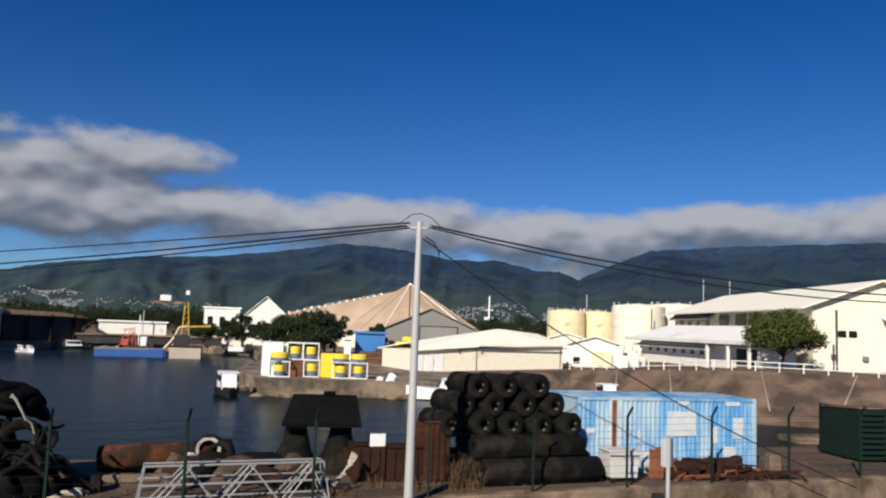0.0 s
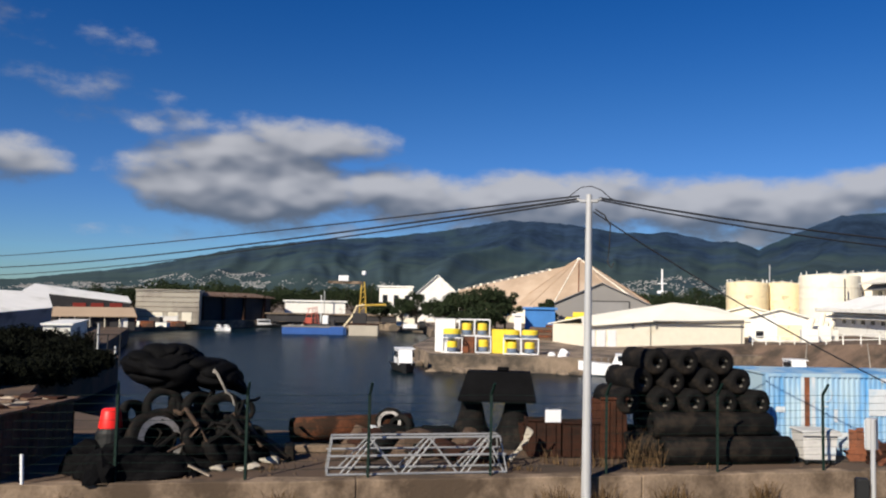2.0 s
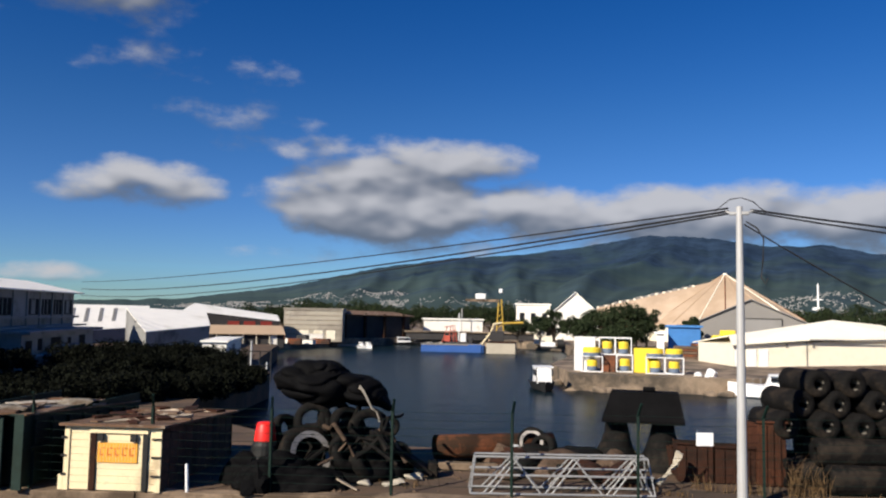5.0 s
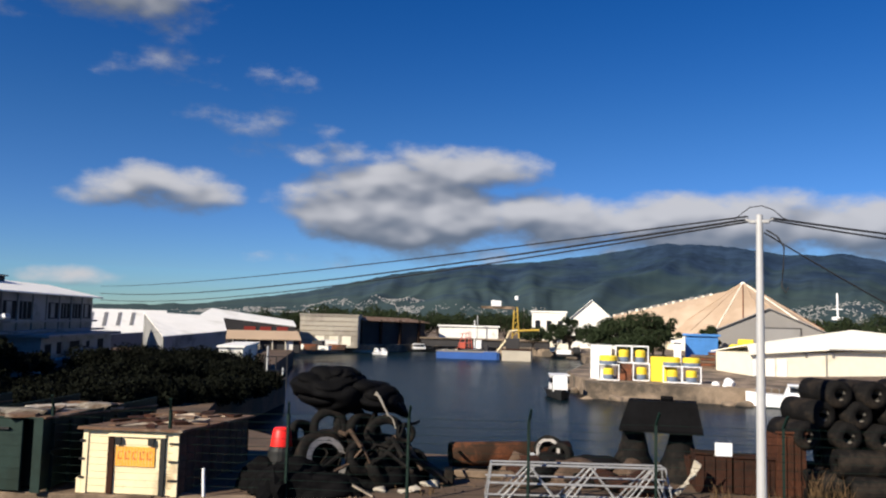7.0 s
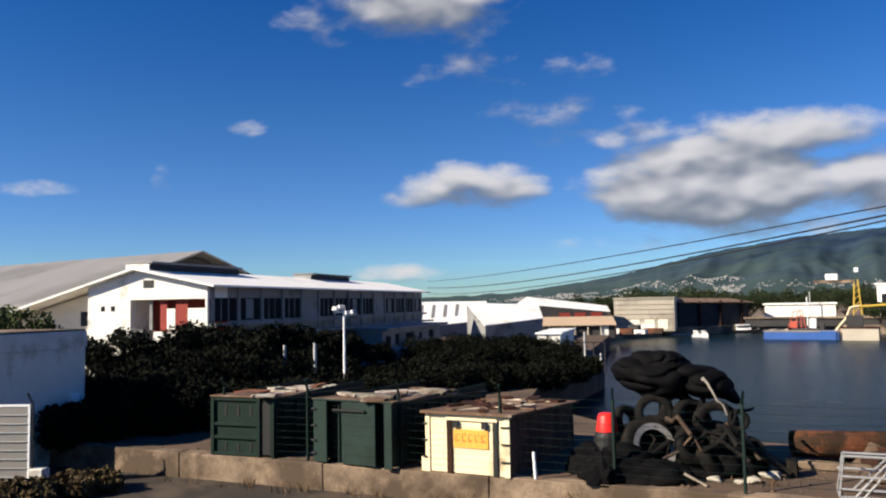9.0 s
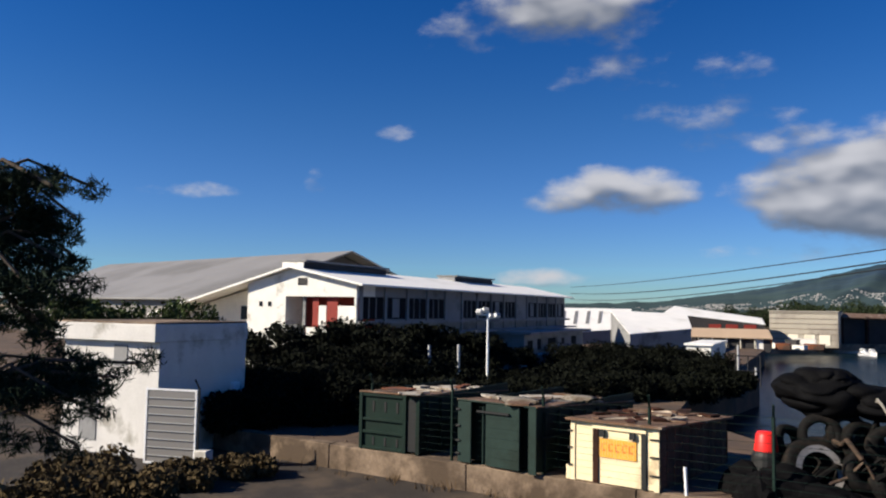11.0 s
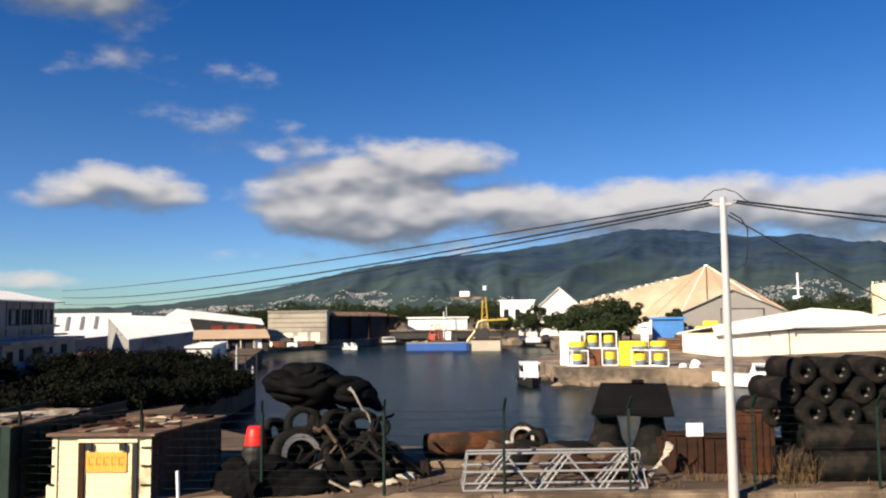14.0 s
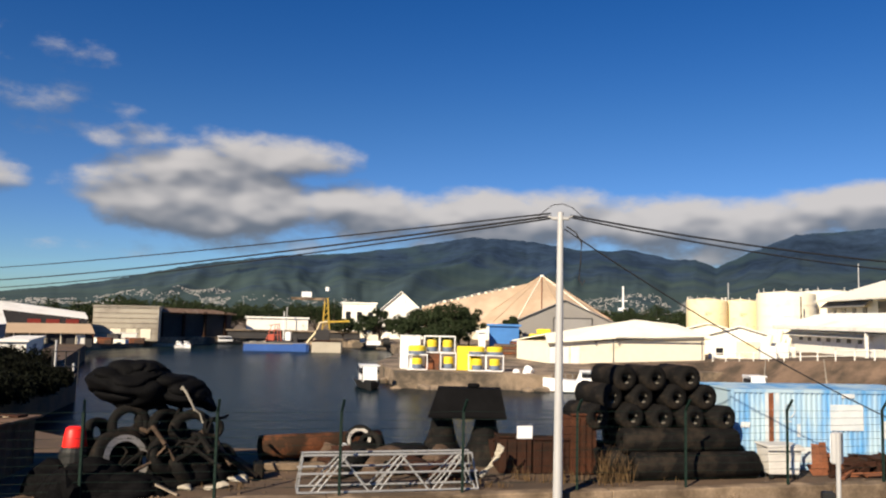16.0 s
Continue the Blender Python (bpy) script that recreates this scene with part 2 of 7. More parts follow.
M_BARK = mat("bark", (0.07, 0.052, 0.038), 0.95, vary=0.4, scale=6, bump=0.6)
M_DRYGRASS = mat("dry_grass_blades", (0.10, 0.06, 0.026), 0.9, vary=0.35, scale=2, bump=0)
M_ROOFTOP = mat("rusty_roof_litter", (0.13, 0.075, 0.045), 0.9, vary=0.5, scale=1.5, bump=0.5, stain=(0.3, 0.25, 0.19), stain_amount=0.3, stain_scale=1.2)


def leaf_mat(name, colour, vary=0.5):
    m = mat(name, colour, 0.85, vary=0.3, scale=0.8, bump=0, spec=0.06)
    nt = m.node_tree
    g = nt.nodes.new("ShaderNodeNewGeometry")
    r = nt.nodes.new("ShaderNodeMapRange")
    r.inputs[3].default_value, r.inputs[4].default_value = 1 - vary, 1 + vary
    nt.links.new(g.outputs["Random Per Island"], r.inputs[0])
    v = nt.nodes.new("ShaderNodeVectorMath")
    v.operation = "SCALE"
    b = nt.nodes["Principled BSDF"]
    src = b.inputs["Base Color"].links[0].from_socket
    nt.links.new(src, v.inputs[0])
    nt.links.new(r.outputs[0], v.inputs["Scale"])
    nt.links.new(v.outputs[0], b.inputs["Base Color"])
    return m


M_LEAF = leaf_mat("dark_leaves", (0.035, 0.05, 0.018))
# the next two leaf colours carry sun and shade: one lightened, one blackened
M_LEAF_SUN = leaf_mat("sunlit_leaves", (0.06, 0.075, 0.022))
M_LEAF_SHADE = leaf_mat("shade_blackened_leaves", (0.006, 0.0072, 0.0045))
M_LEAF_FAR = leaf_mat("far_leaves", (0.024, 0.034, 0.016))
M_NEEDLE = leaf_mat("casuarina_needles", (0.016, 0.026, 0.016))


def water_mat():
    m = mat("harbour_water", (0.006, 0.014, 0.020), 0.26, vary=0.3, scale=0.05, bump=0, spec=0.05)
    nt = m.node_tree
    b = nt.nodes["Principled BSDF"]
    b.inputs["IOR"].default_value = 1.25
    tc = nt.nodes["Texture Coordinate"]
    h = None
    for s, d, k in ((0.7, 3.0, 1.0), (3.0, 3.0, 0.22)):
        t = nt.nodes.new("ShaderNodeTexNoise")
        t.inputs["Scale"].default_value, t.inputs["Detail"].default_value = s, d
        nt.links.new(tc.outputs["Object"], t.inputs["Vector"])
        mm = nt.nodes.new("ShaderNodeMath")
        mm.operation = "MULTIPLY_ADD"
        mm.inputs[1].default_value = k
        nt.links.new(t.outputs[0], mm.inputs[0])
        if h:
            nt.links.new(h, mm.inputs[2])
        h = mm.outputs[0]
    bp = nt.nodes.new("ShaderNodeBump")
    bp.inputs["Strength"].default_value, bp.inputs["Distance"].default_value = 0.62, 0.10
    nt.links.new(h, bp.inputs["Height"])
    nt.links.new(bp.outputs[0], b.inputs["Normal"])
    return m


M_WATER = water_mat()


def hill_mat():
    """Heights: forest with haze blue and cloud shade tinted in; foothills: grass paled as sunlit."""
    m = mat("hazy_mountain_forest", (0.022, 0.039, 0.070), 1.0, vary=0.6, scale=0.003, fine=0.02, bump=0, stain=(0.028, 0.050, 0.064), stain_amount=0.5, stain_scale=0.0022)
    nt = m.node_tree
    b = nt.nodes["Principled BSDF"]
    b.inputs["Specular IOR Level"].default_value = 0.0
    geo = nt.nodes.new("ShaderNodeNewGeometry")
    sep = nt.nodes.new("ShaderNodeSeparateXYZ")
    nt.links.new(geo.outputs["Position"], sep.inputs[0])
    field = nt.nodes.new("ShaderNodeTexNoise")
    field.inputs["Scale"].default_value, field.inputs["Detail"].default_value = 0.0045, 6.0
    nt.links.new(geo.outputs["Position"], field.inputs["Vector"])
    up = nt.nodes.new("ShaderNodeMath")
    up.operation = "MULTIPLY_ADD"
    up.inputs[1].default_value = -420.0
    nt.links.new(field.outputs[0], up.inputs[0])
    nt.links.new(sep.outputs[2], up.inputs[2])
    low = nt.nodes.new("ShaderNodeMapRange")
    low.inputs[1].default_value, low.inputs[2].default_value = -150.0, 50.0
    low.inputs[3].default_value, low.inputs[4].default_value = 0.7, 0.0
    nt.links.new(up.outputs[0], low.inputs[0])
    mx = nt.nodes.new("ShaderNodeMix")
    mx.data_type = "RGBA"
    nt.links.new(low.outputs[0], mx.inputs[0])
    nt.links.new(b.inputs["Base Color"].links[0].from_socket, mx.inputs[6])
    # foothill grass and fields, paler where sun would reach below the cloud shade
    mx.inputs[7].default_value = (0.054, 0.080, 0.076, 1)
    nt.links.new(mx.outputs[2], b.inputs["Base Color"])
    return m


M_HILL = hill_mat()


# ---- building blocks ----
def bearing(az, dist):
    """The plan place at a bearing (degrees to the left of north) and distance from the viewpoint."""
    return -dist * math.sin(radians(az)), dist * math.cos(radians(az))


def mesh_ob(name, bm, material, parent=None, label="", smooth=False):
    me = bpy.data.meshes.new(name)
    bmesh.ops.recalc_face_normals(bm, faces=bm.faces)
    bm.to_mesh(me)
    bm.free()
    if smooth:
        me.polygons.foreach_set("use_smooth", [True] * len(me.polygons))
    for mm in material if isinstance(material, (list, tuple)) else (material,):
        me.materials.append(mm)
    ob = new(name, me)
    if parent:
        ob.parent = parent
    if label:
        ob["label"] = label
    return ob


def part(name, bm, material, parent, label="", smooth=False):
    return mesh_ob(name, bm, material, parent, label, smooth)


def thing(name, label, category, at=(0, 0, 0), turn=0, group=""):
    """An Empty at the thing's base; parts are given in its own axes."""
    e = new(name)
    e.empty_display_size = 0.2
    e.matrix_world = pose(*at, 0, 0, turn)
    return tagged(e, label, category, group)


def lp(name, bm, material, parent, label="", smooth=False):
    """A part whose mesh is in its parent's own axes."""
    ob = mesh_ob(name, bm, material, None, label, smooth)
    ob.parent = parent
    return ob


def box(bm, x0, x1, y0, y1, z0, z1, bevel=0.0, m=None):
    r = bmesh.ops.create_cube(bm, size=1)
    t = Matrix.Translation(((x0 + x1) / 2, (y0 + y1) / 2, (z0 + z1) / 2)) @ Matrix.Diagonal((x1 - x0, y1 - y0, z1 - z0, 1))
    bmesh.ops.transform(bm, matrix=(m @ t) if m else t, verts=r["verts"])
    if bevel:
        edges = list({e for v in r["verts"] for e in v.link_edges})
        bmesh.ops.bevel(bm, geom=edges, offset=bevel, segments=1, affect="EDGES", profile=0.5)
    return r["verts"]


def B(*a, **k):
    bm = bmesh.new()
    box(bm, *a, **k)
    return bm


def rod(bm, p, q, r, seg=8, r2=None, caps=True):
    p, q = Vector(p), Vector(q)
    d = q - p
    m = Matrix.Translation((p + q) / 2) @ d.to_track_quat("Z", "Y").to_matrix().to_4x4()
    bmesh.ops.create_cone(bm, cap_ends=caps, segments=seg, radius1=r, radius2=r if r2 is None else r2, depth=d.length, matrix=m)


def R(p, q, r, seg=8, r2=None):
    bm = bmesh.new()
    rod(bm, p, q, r, seg, r2)
    return bm


def bar(bm, p, q, w, h):
    """A square bar from p to q."""
    p, q = Vector(p), Vector(q)
    d = q - p
    m = Matrix.Translation((p + q) / 2) @ d.to_track_quat("Z", "Y").to_matrix().to_4x4()
    box(bm, -w / 2, w / 2, -h / 2, h / 2, -d.length / 2, d.length / 2, m=m)


def prism(bm, pts, z0, z1):
    """A plan polygon between two heights; z1 may be a list, one height a corner."""
    n = len(pts)
    tops = z1 if isinstance(z1, (list, tuple)) else [z1] * n
    lo = [bm.verts.new((x, y, z0)) for x, y in pts]
    hi = [bm.verts.new((x, y, z)) for (x, y), z in zip(pts, tops)]
    bm.faces.new(lo[::-1])
    bm.faces.new(hi)
    for i in range(n):
        j = (i + 1) % n
        bm.faces.new((lo[i], lo[j], hi[j], hi[i]))


def slab(bm, pts, thick):
    """A sloping plate under the given four or more corners."""
    hi = [bm.verts.new(p) for p in pts]
    lo = [bm.verts.new((p[0], p[1], p[2] - thick)) for p in pts]
    bm.faces.new(hi)
    bm.faces.new(lo[::-1])
    n = len(pts)
    for i in range(n):
        j = (i + 1) % n
        bm.faces.new((hi[i], hi[j], lo[j], lo[i]))


def S(pts, thick=0.12):
    bm = bmesh.new()
    slab(bm, pts, thick)
    return bm


def tube(bm, pts, r, seg=6):
    """A bent round bar through points."""
    rings = []
    pts = [Vector(p) for p in pts]
    for i, p in enumerate(pts):
        d = (pts[min(i + 1, len(pts) - 1)] - pts[max(i - 1, 0)]).normalized()
        q = d.to_track_quat("Z", "Y")
        rings.append([bm.verts.new(p + q @ Vector((r * math.cos(6.2832 * k / seg), r * math.sin(6.2832 * k / seg), 0))) for k in range(seg)])
    for a, b in zip(rings, rings[1:]):
        for k in range(seg):
            bm.faces.new((a[k], a[(k + 1) % seg], b[(k + 1) % seg], b[k]))
    bm.faces.new(rings[0][::-1])
    bm.faces.new(rings[-1])


def lathe(bm, profile, seg=20, m=None):
    """Turns (radius, height) pairs about z."""
    rings = []
    made = []
    for r, z in profile:
        ring = [bm.verts.new((r * math.cos(6.2832 * k / seg), r * math.sin(6.2832 * k / seg), z)) for k in range(seg)] if r > 1e-4 else [bm.verts.new((0, 0, z))]
        rings.append(ring)
        made += ring
    for a, b in zip(rings, rings[1:]):
        for k in range(seg):
            k2 = (k + 1) % seg
            if len(a) == 1 and len(b) > 1:
                bm.faces.new((a[0], b[k2], b[k]))
            elif len(b) == 1 and len(a) > 1:
                bm.faces.new((a[k], a[k2], b[0]))
            elif len(a) > 1:
                bm.faces.new((a[k], a[k2], b[k2], b[k]))
    if m:
        bmesh.ops.transform(bm, matrix=m, verts=made)


def leaves(name, centres, size, per, spread, material, parent, seed, label="", flat_k=0.75, slim=0.5):
    """A crown: clumps of small bent leaves round the given centres (x, y, z, radius)."""
    rng = np.random.default_rng(seed)
    vs, fs = [], []
    for cx, cy, cz, cr in centres:
        k = int(per * (cr / spread) ** 2) + 3
        d = rng.normal(size=(k, 3))
        d /= np.linalg.norm(d, axis=1, keepdims=True)
        rad = cr * (0.45 + 0.6 * rng.random((k, 1)))
        p = np.array([cx, cy, cz]) + d * rad * np.array([1, 1, flat_k])
        a = rng.normal(size=(k, 3))
        a /= np.linalg.norm(a, axis=1, keepdims=True)
        b = np.cross(a, rng.normal(size=(k, 3)))
        b /= np.linalg.norm(b, axis=1, keepdims=True)
        s = size * (0.6 + 0.8 * rng.random((k, 1)))
        base = len(vs)
        quad = np.stack([p - a * s, p + b * s * slim, p + a * s, p - b * s * slim], 1).reshape(-1, 3)
        vs.extend(map(tuple, quad))
        fs.extend((base + 4 * i, base + 4 * i + 1, base + 4 * i + 2, base + 4 * i + 3) for i in range(k))
    me = bpy.data.meshes.new(name)
    me.from_pydata(vs, [], fs)
    me.materials.append(material)
    ob = new(name, me)
    ob.parent = parent
    if label:
        ob["label"] = label
    return ob


def tree(name, at, height, radius, trunk_h, label, seed, clumps=14, leaf=0.16, per=120, material=None, flat_k=0.75, category="tree", group=""):
    rng = random.Random(seed)
    t = thing(name, label, category, at, 0, group)
    bm = bmesh.new()
    r0 = 0.028 * height
    tube(bm, [(0, 0, -0.1), (0.1 * r0, 0, trunk_h * 0.5), (r0 * 0.8, r0 * 0.5, trunk_h)], r0 * 0.8, 7)
    centres = []
    for i in range(clumps):
        a = 6.2832 * (i * 0.618 % 1) + rng.uniform(-0.3, 0.3)
        rr = radius * math.sqrt((i + 0.5) / clumps) * rng.uniform(0.75, 1.0)
        top = trunk_h + (height - trunk_h) * (1 - 0.62 * (rr / radius) ** 2) * rng.uniform(0.72, 0.9)
        zz = trunk_h * 0.8 + (top - trunk_h * 0.8) * rng.uniform(0.55, 1.0)
        c = (rr * math.cos(a), rr * math.sin(a), zz)
        centres.append((*c, radius * rng.uniform(0.26, 0.42)))
        tube(bm, [(0, 0, trunk_h * 0.75), (c[0] * 0.45, c[1] * 0.45, trunk_h + (zz - trunk_h) * 0.4), c], r0 * 0.22, 5)
    lp("trunk", bm, M_BARK, t)
    leaves("crown", centres, leaf, per, radius * 0.34, material or M_LEAF, t, seed, flat_k=flat_k)
    return t


def gable_roof(name, parent, x0, x1, y0, y1, eave, ridge, material, over=0.3, thick=0.12, along="y"):
    """Two sloping sheets over a rectangle, the ridge along x or y."""
    for side in (-1, 1):
        if along == "y":
            xm = (x0 + x1) / 2
            xe = x0 - over if side < 0 else x1 + over
            drop = over * (ridge - eave) / ((x1 - x0) / 2)
            pts = [(xe, y0 - over, eave - drop), (xm, y0 - over, ridge), (xm, y1 + over, ridge), (xe, y1 + over, eave - drop)]
        else:
            ym = (y0 + y1) / 2
            ye = y0 - over if side < 0 else y1 + over
            drop = over * (ridge - eave) / ((y1 - y0) / 2)
            pts = [(x0 - over, ye, eave - drop), (x0 - over, ym, ridge), (x1 + over, ym, ridge), (x1 + over, ye, eave - drop)]
        lp(name, S([(a, b, c + thick + 0.01) for a, b, c in pts], thick), material, parent)


def gable_walls(bm, x0, x1, y0, y1, z0, eave, ridge, along="y"):
    if along == "y":
        xm = (x0 + x1) / 2
        prof = [(x0, z0), (x1, z0), (x1, eave), (xm, ridge), (x0, eave)]
        a = [bm.verts.new((x, y0, z)) for x, z in prof]
        b = [bm.verts.new((x, y1, z)) for x, z in prof]
    else:
        ym = (y0 + y1) / 2
        prof = [(y0, z0), (y1, z0), (y1, eave), (ym, ridge), (y0, eave)]
        a = [bm.verts.new((x0, y, z)) for y, z in prof]
        b = [bm.verts.new((x1, y, z)) for y, z in prof]
    bm.faces.new(a)
    bm.faces.new(b[::-1])
    for i in range(5):
        j = (i + 1) % 5
        bm.faces.new((a[i], b[i], b[j], a[j]))


def window(parent, x, y, z, w, h, normal="-y", glass=M_GLASS, frame_m=M_WHITE, name="window"):
    """A framed pane set 3 cm proud of a wall face, in the parent's axes."""
    bm = bmesh.new()
    f, d = 0.06, 0.05
    rot = {"-y": 0, "+x": 90, "+y": 180, "-x": 270}[normal]
    m = pose(x, y, z, 0, 0, rot)
    for a in ((-w / 2 - f, -w / 2, -h / 2 - f, h / 2 + f), (w / 2, w / 2 + f, -h / 2 - f, h / 2 + f), (-w / 2, w / 2, h / 2, h / 2 + f), (-w / 2, w / 2, -h / 2 - f, -h / 2)):
        box(bm, a[0], a[1], -d, 0.0, a[2], a[3], m=m)
    fr = lp(name, bm, frame_m, parent)
    bm = bmesh.new()
    box(bm, -w / 2, w / 2, -0.02, -0.003, -h / 2, h / 2, m=m)
    p = lp("pane", bm, glass, fr)
    return fr


# ---- ground, water, land ----
WATER = -1.7
ground = tagged(mesh_ob("ground", B(-4900, 4900, -4900, 4900, -6, -5), M_LAND), "dark sandy ground under land and water", "ground", kind="structure")
water = tagged(mesh_ob("water", B(-400, 400, 12, 400, -2.6, WATER), M_WATER), "dark blue rippled harbour water", "water", kind="structure")

U, V = Vector((0.933, 0.360, 0)), Vector((-0.360, 0.933, 0))   # along and across the fence
F0 = Vector((0.2, 20.44, 0))


def fence_at(s, across=0.0, z=0.0):
    p = F0 + U * s + V * across
    return p.x, p.y, z


def plan(s, across=0.0):
    return fence_at(s, across)[:2]


YARD = [plan(-62), plan(60), (48, 45), (24, 36.5), (13.5, 32.0), (3.0, 28.0), (-4, 25.6), (-9, 24.0), (-14, 23.0), (-22, 27.0), (-27, 34.5), (-28.5, 40.0), (-31, 46.5), (-40, 58), (-55, 84), (-69.5, 98), (-160, 110), (-160, 0)]
bm = bmesh.new()
prism(bm, YARD, -3.0, 0.0)
yard = tagged(mesh_ob("yard_ground", bm, M_DIRT), "brown dirt and gravel yard behind the wall", "ground", kind="structure")
bm = bmesh.new()
prism(bm, [plan(-70, -0.22), plan(75, -0.22), plan(75, -60), plan(-70, -60)], -3.0, -0.7)
road = tagged(mesh_ob("road", bm, M_ASPHALT), "dark patched asphalt road with dirt along its edge", "road", kind="structure")

FAR = [(-160, 108.0), (-69.0, 97.5), (-66.5, 121), (-60, 138), (-50, 141), (-30, 131), (-25, 113), (-21, 100), (-18.6, 75.9), (-13.8, 63.6), (-1.4, 66.3), (2.0, 69.5), (12.6, 76.5), (30, 84), (70, 84), (170, 84), (1500, 800), (1500, 1700), (-1800, 1700), (-1800, 120)]
bm = bmesh.new()
prism(bm, FAR, -3.0, -0.4)
quay = tagged(mesh_ob("far_quay", bm, [M_STONE]), "brown stone quay and ground across the basin", "quay", kind="structure")

# ---- mountains ----
RIDGE = [(-60, 5.6), (-45, 6.0), (-29.8, 6.35), (-20.7, 6.18), (-15, 5.83), (-12.3, 4.79), (-10, 3.65), (-8.6, 4.25), (-7, 4.2), (-4.6, 4.85), (-1, 4.81), (2.7, 5.43), (7, 5.69), (9.8, 5.17),
         (15.7, 4.3), (21, 3.95), (26.4, 3.15), (32.5, 1.72), (40.1, 0.65), (46.3, 0.43), (60, 0.3), (85, 0.2)]
R0, R1, NR = 1300.0, 4300.0, 46


def ridge_el(az):
    return float(np.interp(az, [a for a, e in RIDGE], [e for a, e in RIDGE]))


def hill_el(az, f):
    """How high the mountain's face stands at a bearing, f of the way from its foot to its ridge."""
    top = ridge_el(az) + 0.10 * noise.noise((az * 0.9, 3.1, 0)) + 0.06 * noise.noise((az * 3.1, 9.1, 0))
    warp = az + 4.0 * (f - 0.5) + 3.5 * noise.noise((az * 0.08, f * 1.1, 4.0))
    fold = 1.1 * abs(noise.noise((warp * 0.16, f * 0.7, 0.5))) + 0.5 * abs(noise.noise((warp * 0.36, f * 1.3, 7.0))) + 0.2 * abs(noise.noise((warp * 1.0, f * 2.6, 2.0)))
    lift = f ** 0.85
    e = top * lift * (1 - 0.75 * fold * (1 - f) ** 0.7 * min(1.0, f * 4))
    for a, c, w, h in ((11.5, 0.42, 4.5, 0.75), (29.0, 0.35, 3.5, 0.5), (-14, 0.4, 5, 0.5), (22.5, 0.3, 3.0, 0.4)):
        e += h * math.exp(-((az - a) / w) ** 2 - ((f - c) / 0.16) ** 2)
    return min(e, top)


def hill_point(az, f):
    r = R0 + (R1 - R0) * f
    x, y = bearing(az, r)
    return x, y, 4.3 + r * math.tan(radians(hill_el(az, f))) - 20 * max(0.0, 0.03 - f)


azs = np.arange(-60, 85.01, 0.2)
vs = [hill_point(a, k / NR) for a in azs for k in range(NR + 1)]
vs = [(x, y, -4.0) if i % (NR + 1) == 0 else (x, y, z) for i, (x, y, z) in enumerate(vs)]
fs = [(i * (NR + 1) + k, i * (NR + 1) + k + 1, (i + 1) * (NR + 1) + k + 1, (i + 1) * (NR + 1) + k) for i in range(len(azs) - 1) for k in range(NR)]
me = bpy.data.meshes.new("mountain")
me.from_pydata(vs, [], fs)
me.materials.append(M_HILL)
me.polygons.foreach_set("use_smooth", [True] * len(me.polygons))
mountain = tagged(new("mountain", me), "forested mountain range with folded slopes, tinted blue as haze", "mountain", kind="structure")

M_TOWN = mat("town_walls", (0.24, 0.235, 0.23), 0.8, vary=0.3, scale=0.02, bump=0)
rng = random.Random(5)
bm = bmesh.new()
vs, fs = [], []
for n, a0, a1, f0, f1 in ((1500, 24, 40, 0.08, 0.46), (1200, -11, 2, 0.05, 0.36), (200, 14, 26, 0.03, 0.2), (300, -22, -9, 0.05, 0.24), (150, 38, 52, 0.02, 0.5)):
    for _ in range(n):
        a, f = rng.uniform(a0, a1), f0 + (f1 - f0) * rng.random() ** 1.2
        if noise.noise((a * 0.9, f * 9, 1.7)) < -0.05:
            continue
        x, y, z = hill_point(a, f)
        s = rng.uniform(1.0, 2.6) * (0.6 + f)
        h = rng.uniform(1.2, 3.2) * (0.6 + f)
        b = len(vs)
        vs += [(x + i * s, y + j * s, z + k) for k in (-6, h) for i, j in ((-1, -0.6), (1, -0.6), (1, 0.6), (-1, 0.6))]
        fs += [(b + 4, b + 5, b + 6, b + 7), (b, b + 1, b + 5, b + 4), (b + 1, b + 2, b + 6, b + 5), (b + 2, b + 3, b + 7, b + 6), (b + 3, b, b + 4, b + 7)]
me = bpy.data.meshes.new("hillside_town")
me.from_pydata(vs, [], fs)
me.materials.append(M_TOWN)
tagged(new("hillside_town", me), "pale houses scattered over the lower mountain slopes", "houses", kind="stuff")

# ---- retaining wall and fence ----
wall = tagged(new("retaining_wall"), "low weathered concrete wall under the yard fence", "wall", kind="structure")
rng = random.Random(8)
s = -30.0
while s < 34:
    w = rng.uniform(4.5, 8.5)
    bm = bmesh.new()
    box(bm, s + 0.006, s + w - 0.006, -0.2, 0.24, -0.75, rng.uniform(0.0, 0.03), bevel=0.025)
    bmesh.ops.bisect_plane(bm, geom=bm.verts[:] + bm.edges[:] + bm.faces[:], plane_co=(0, 0, -0.15), plane_no=(0, 0, 1))
    for q_ in range(1, int(w / 0.35)):
        bmesh.ops.bisect_plane(bm, geom=bm.verts[:] + bm.edges[:] + bm.faces[:], plane_co=(s + q_ * 0.35, 0, 0), plane_no=(1, 0, 0))
    for v in bm.verts:
        v.co += Vector((0, 0.02, 0.03)) * noise.noise(v.co * 2.3)
        p = F0 + U * v.co.x + V * v.co.y
        v.co = Vector((p.x, p.y, v.co.z))
    part("wall_section", bm, M_CONCRETE, wall)
    s += w


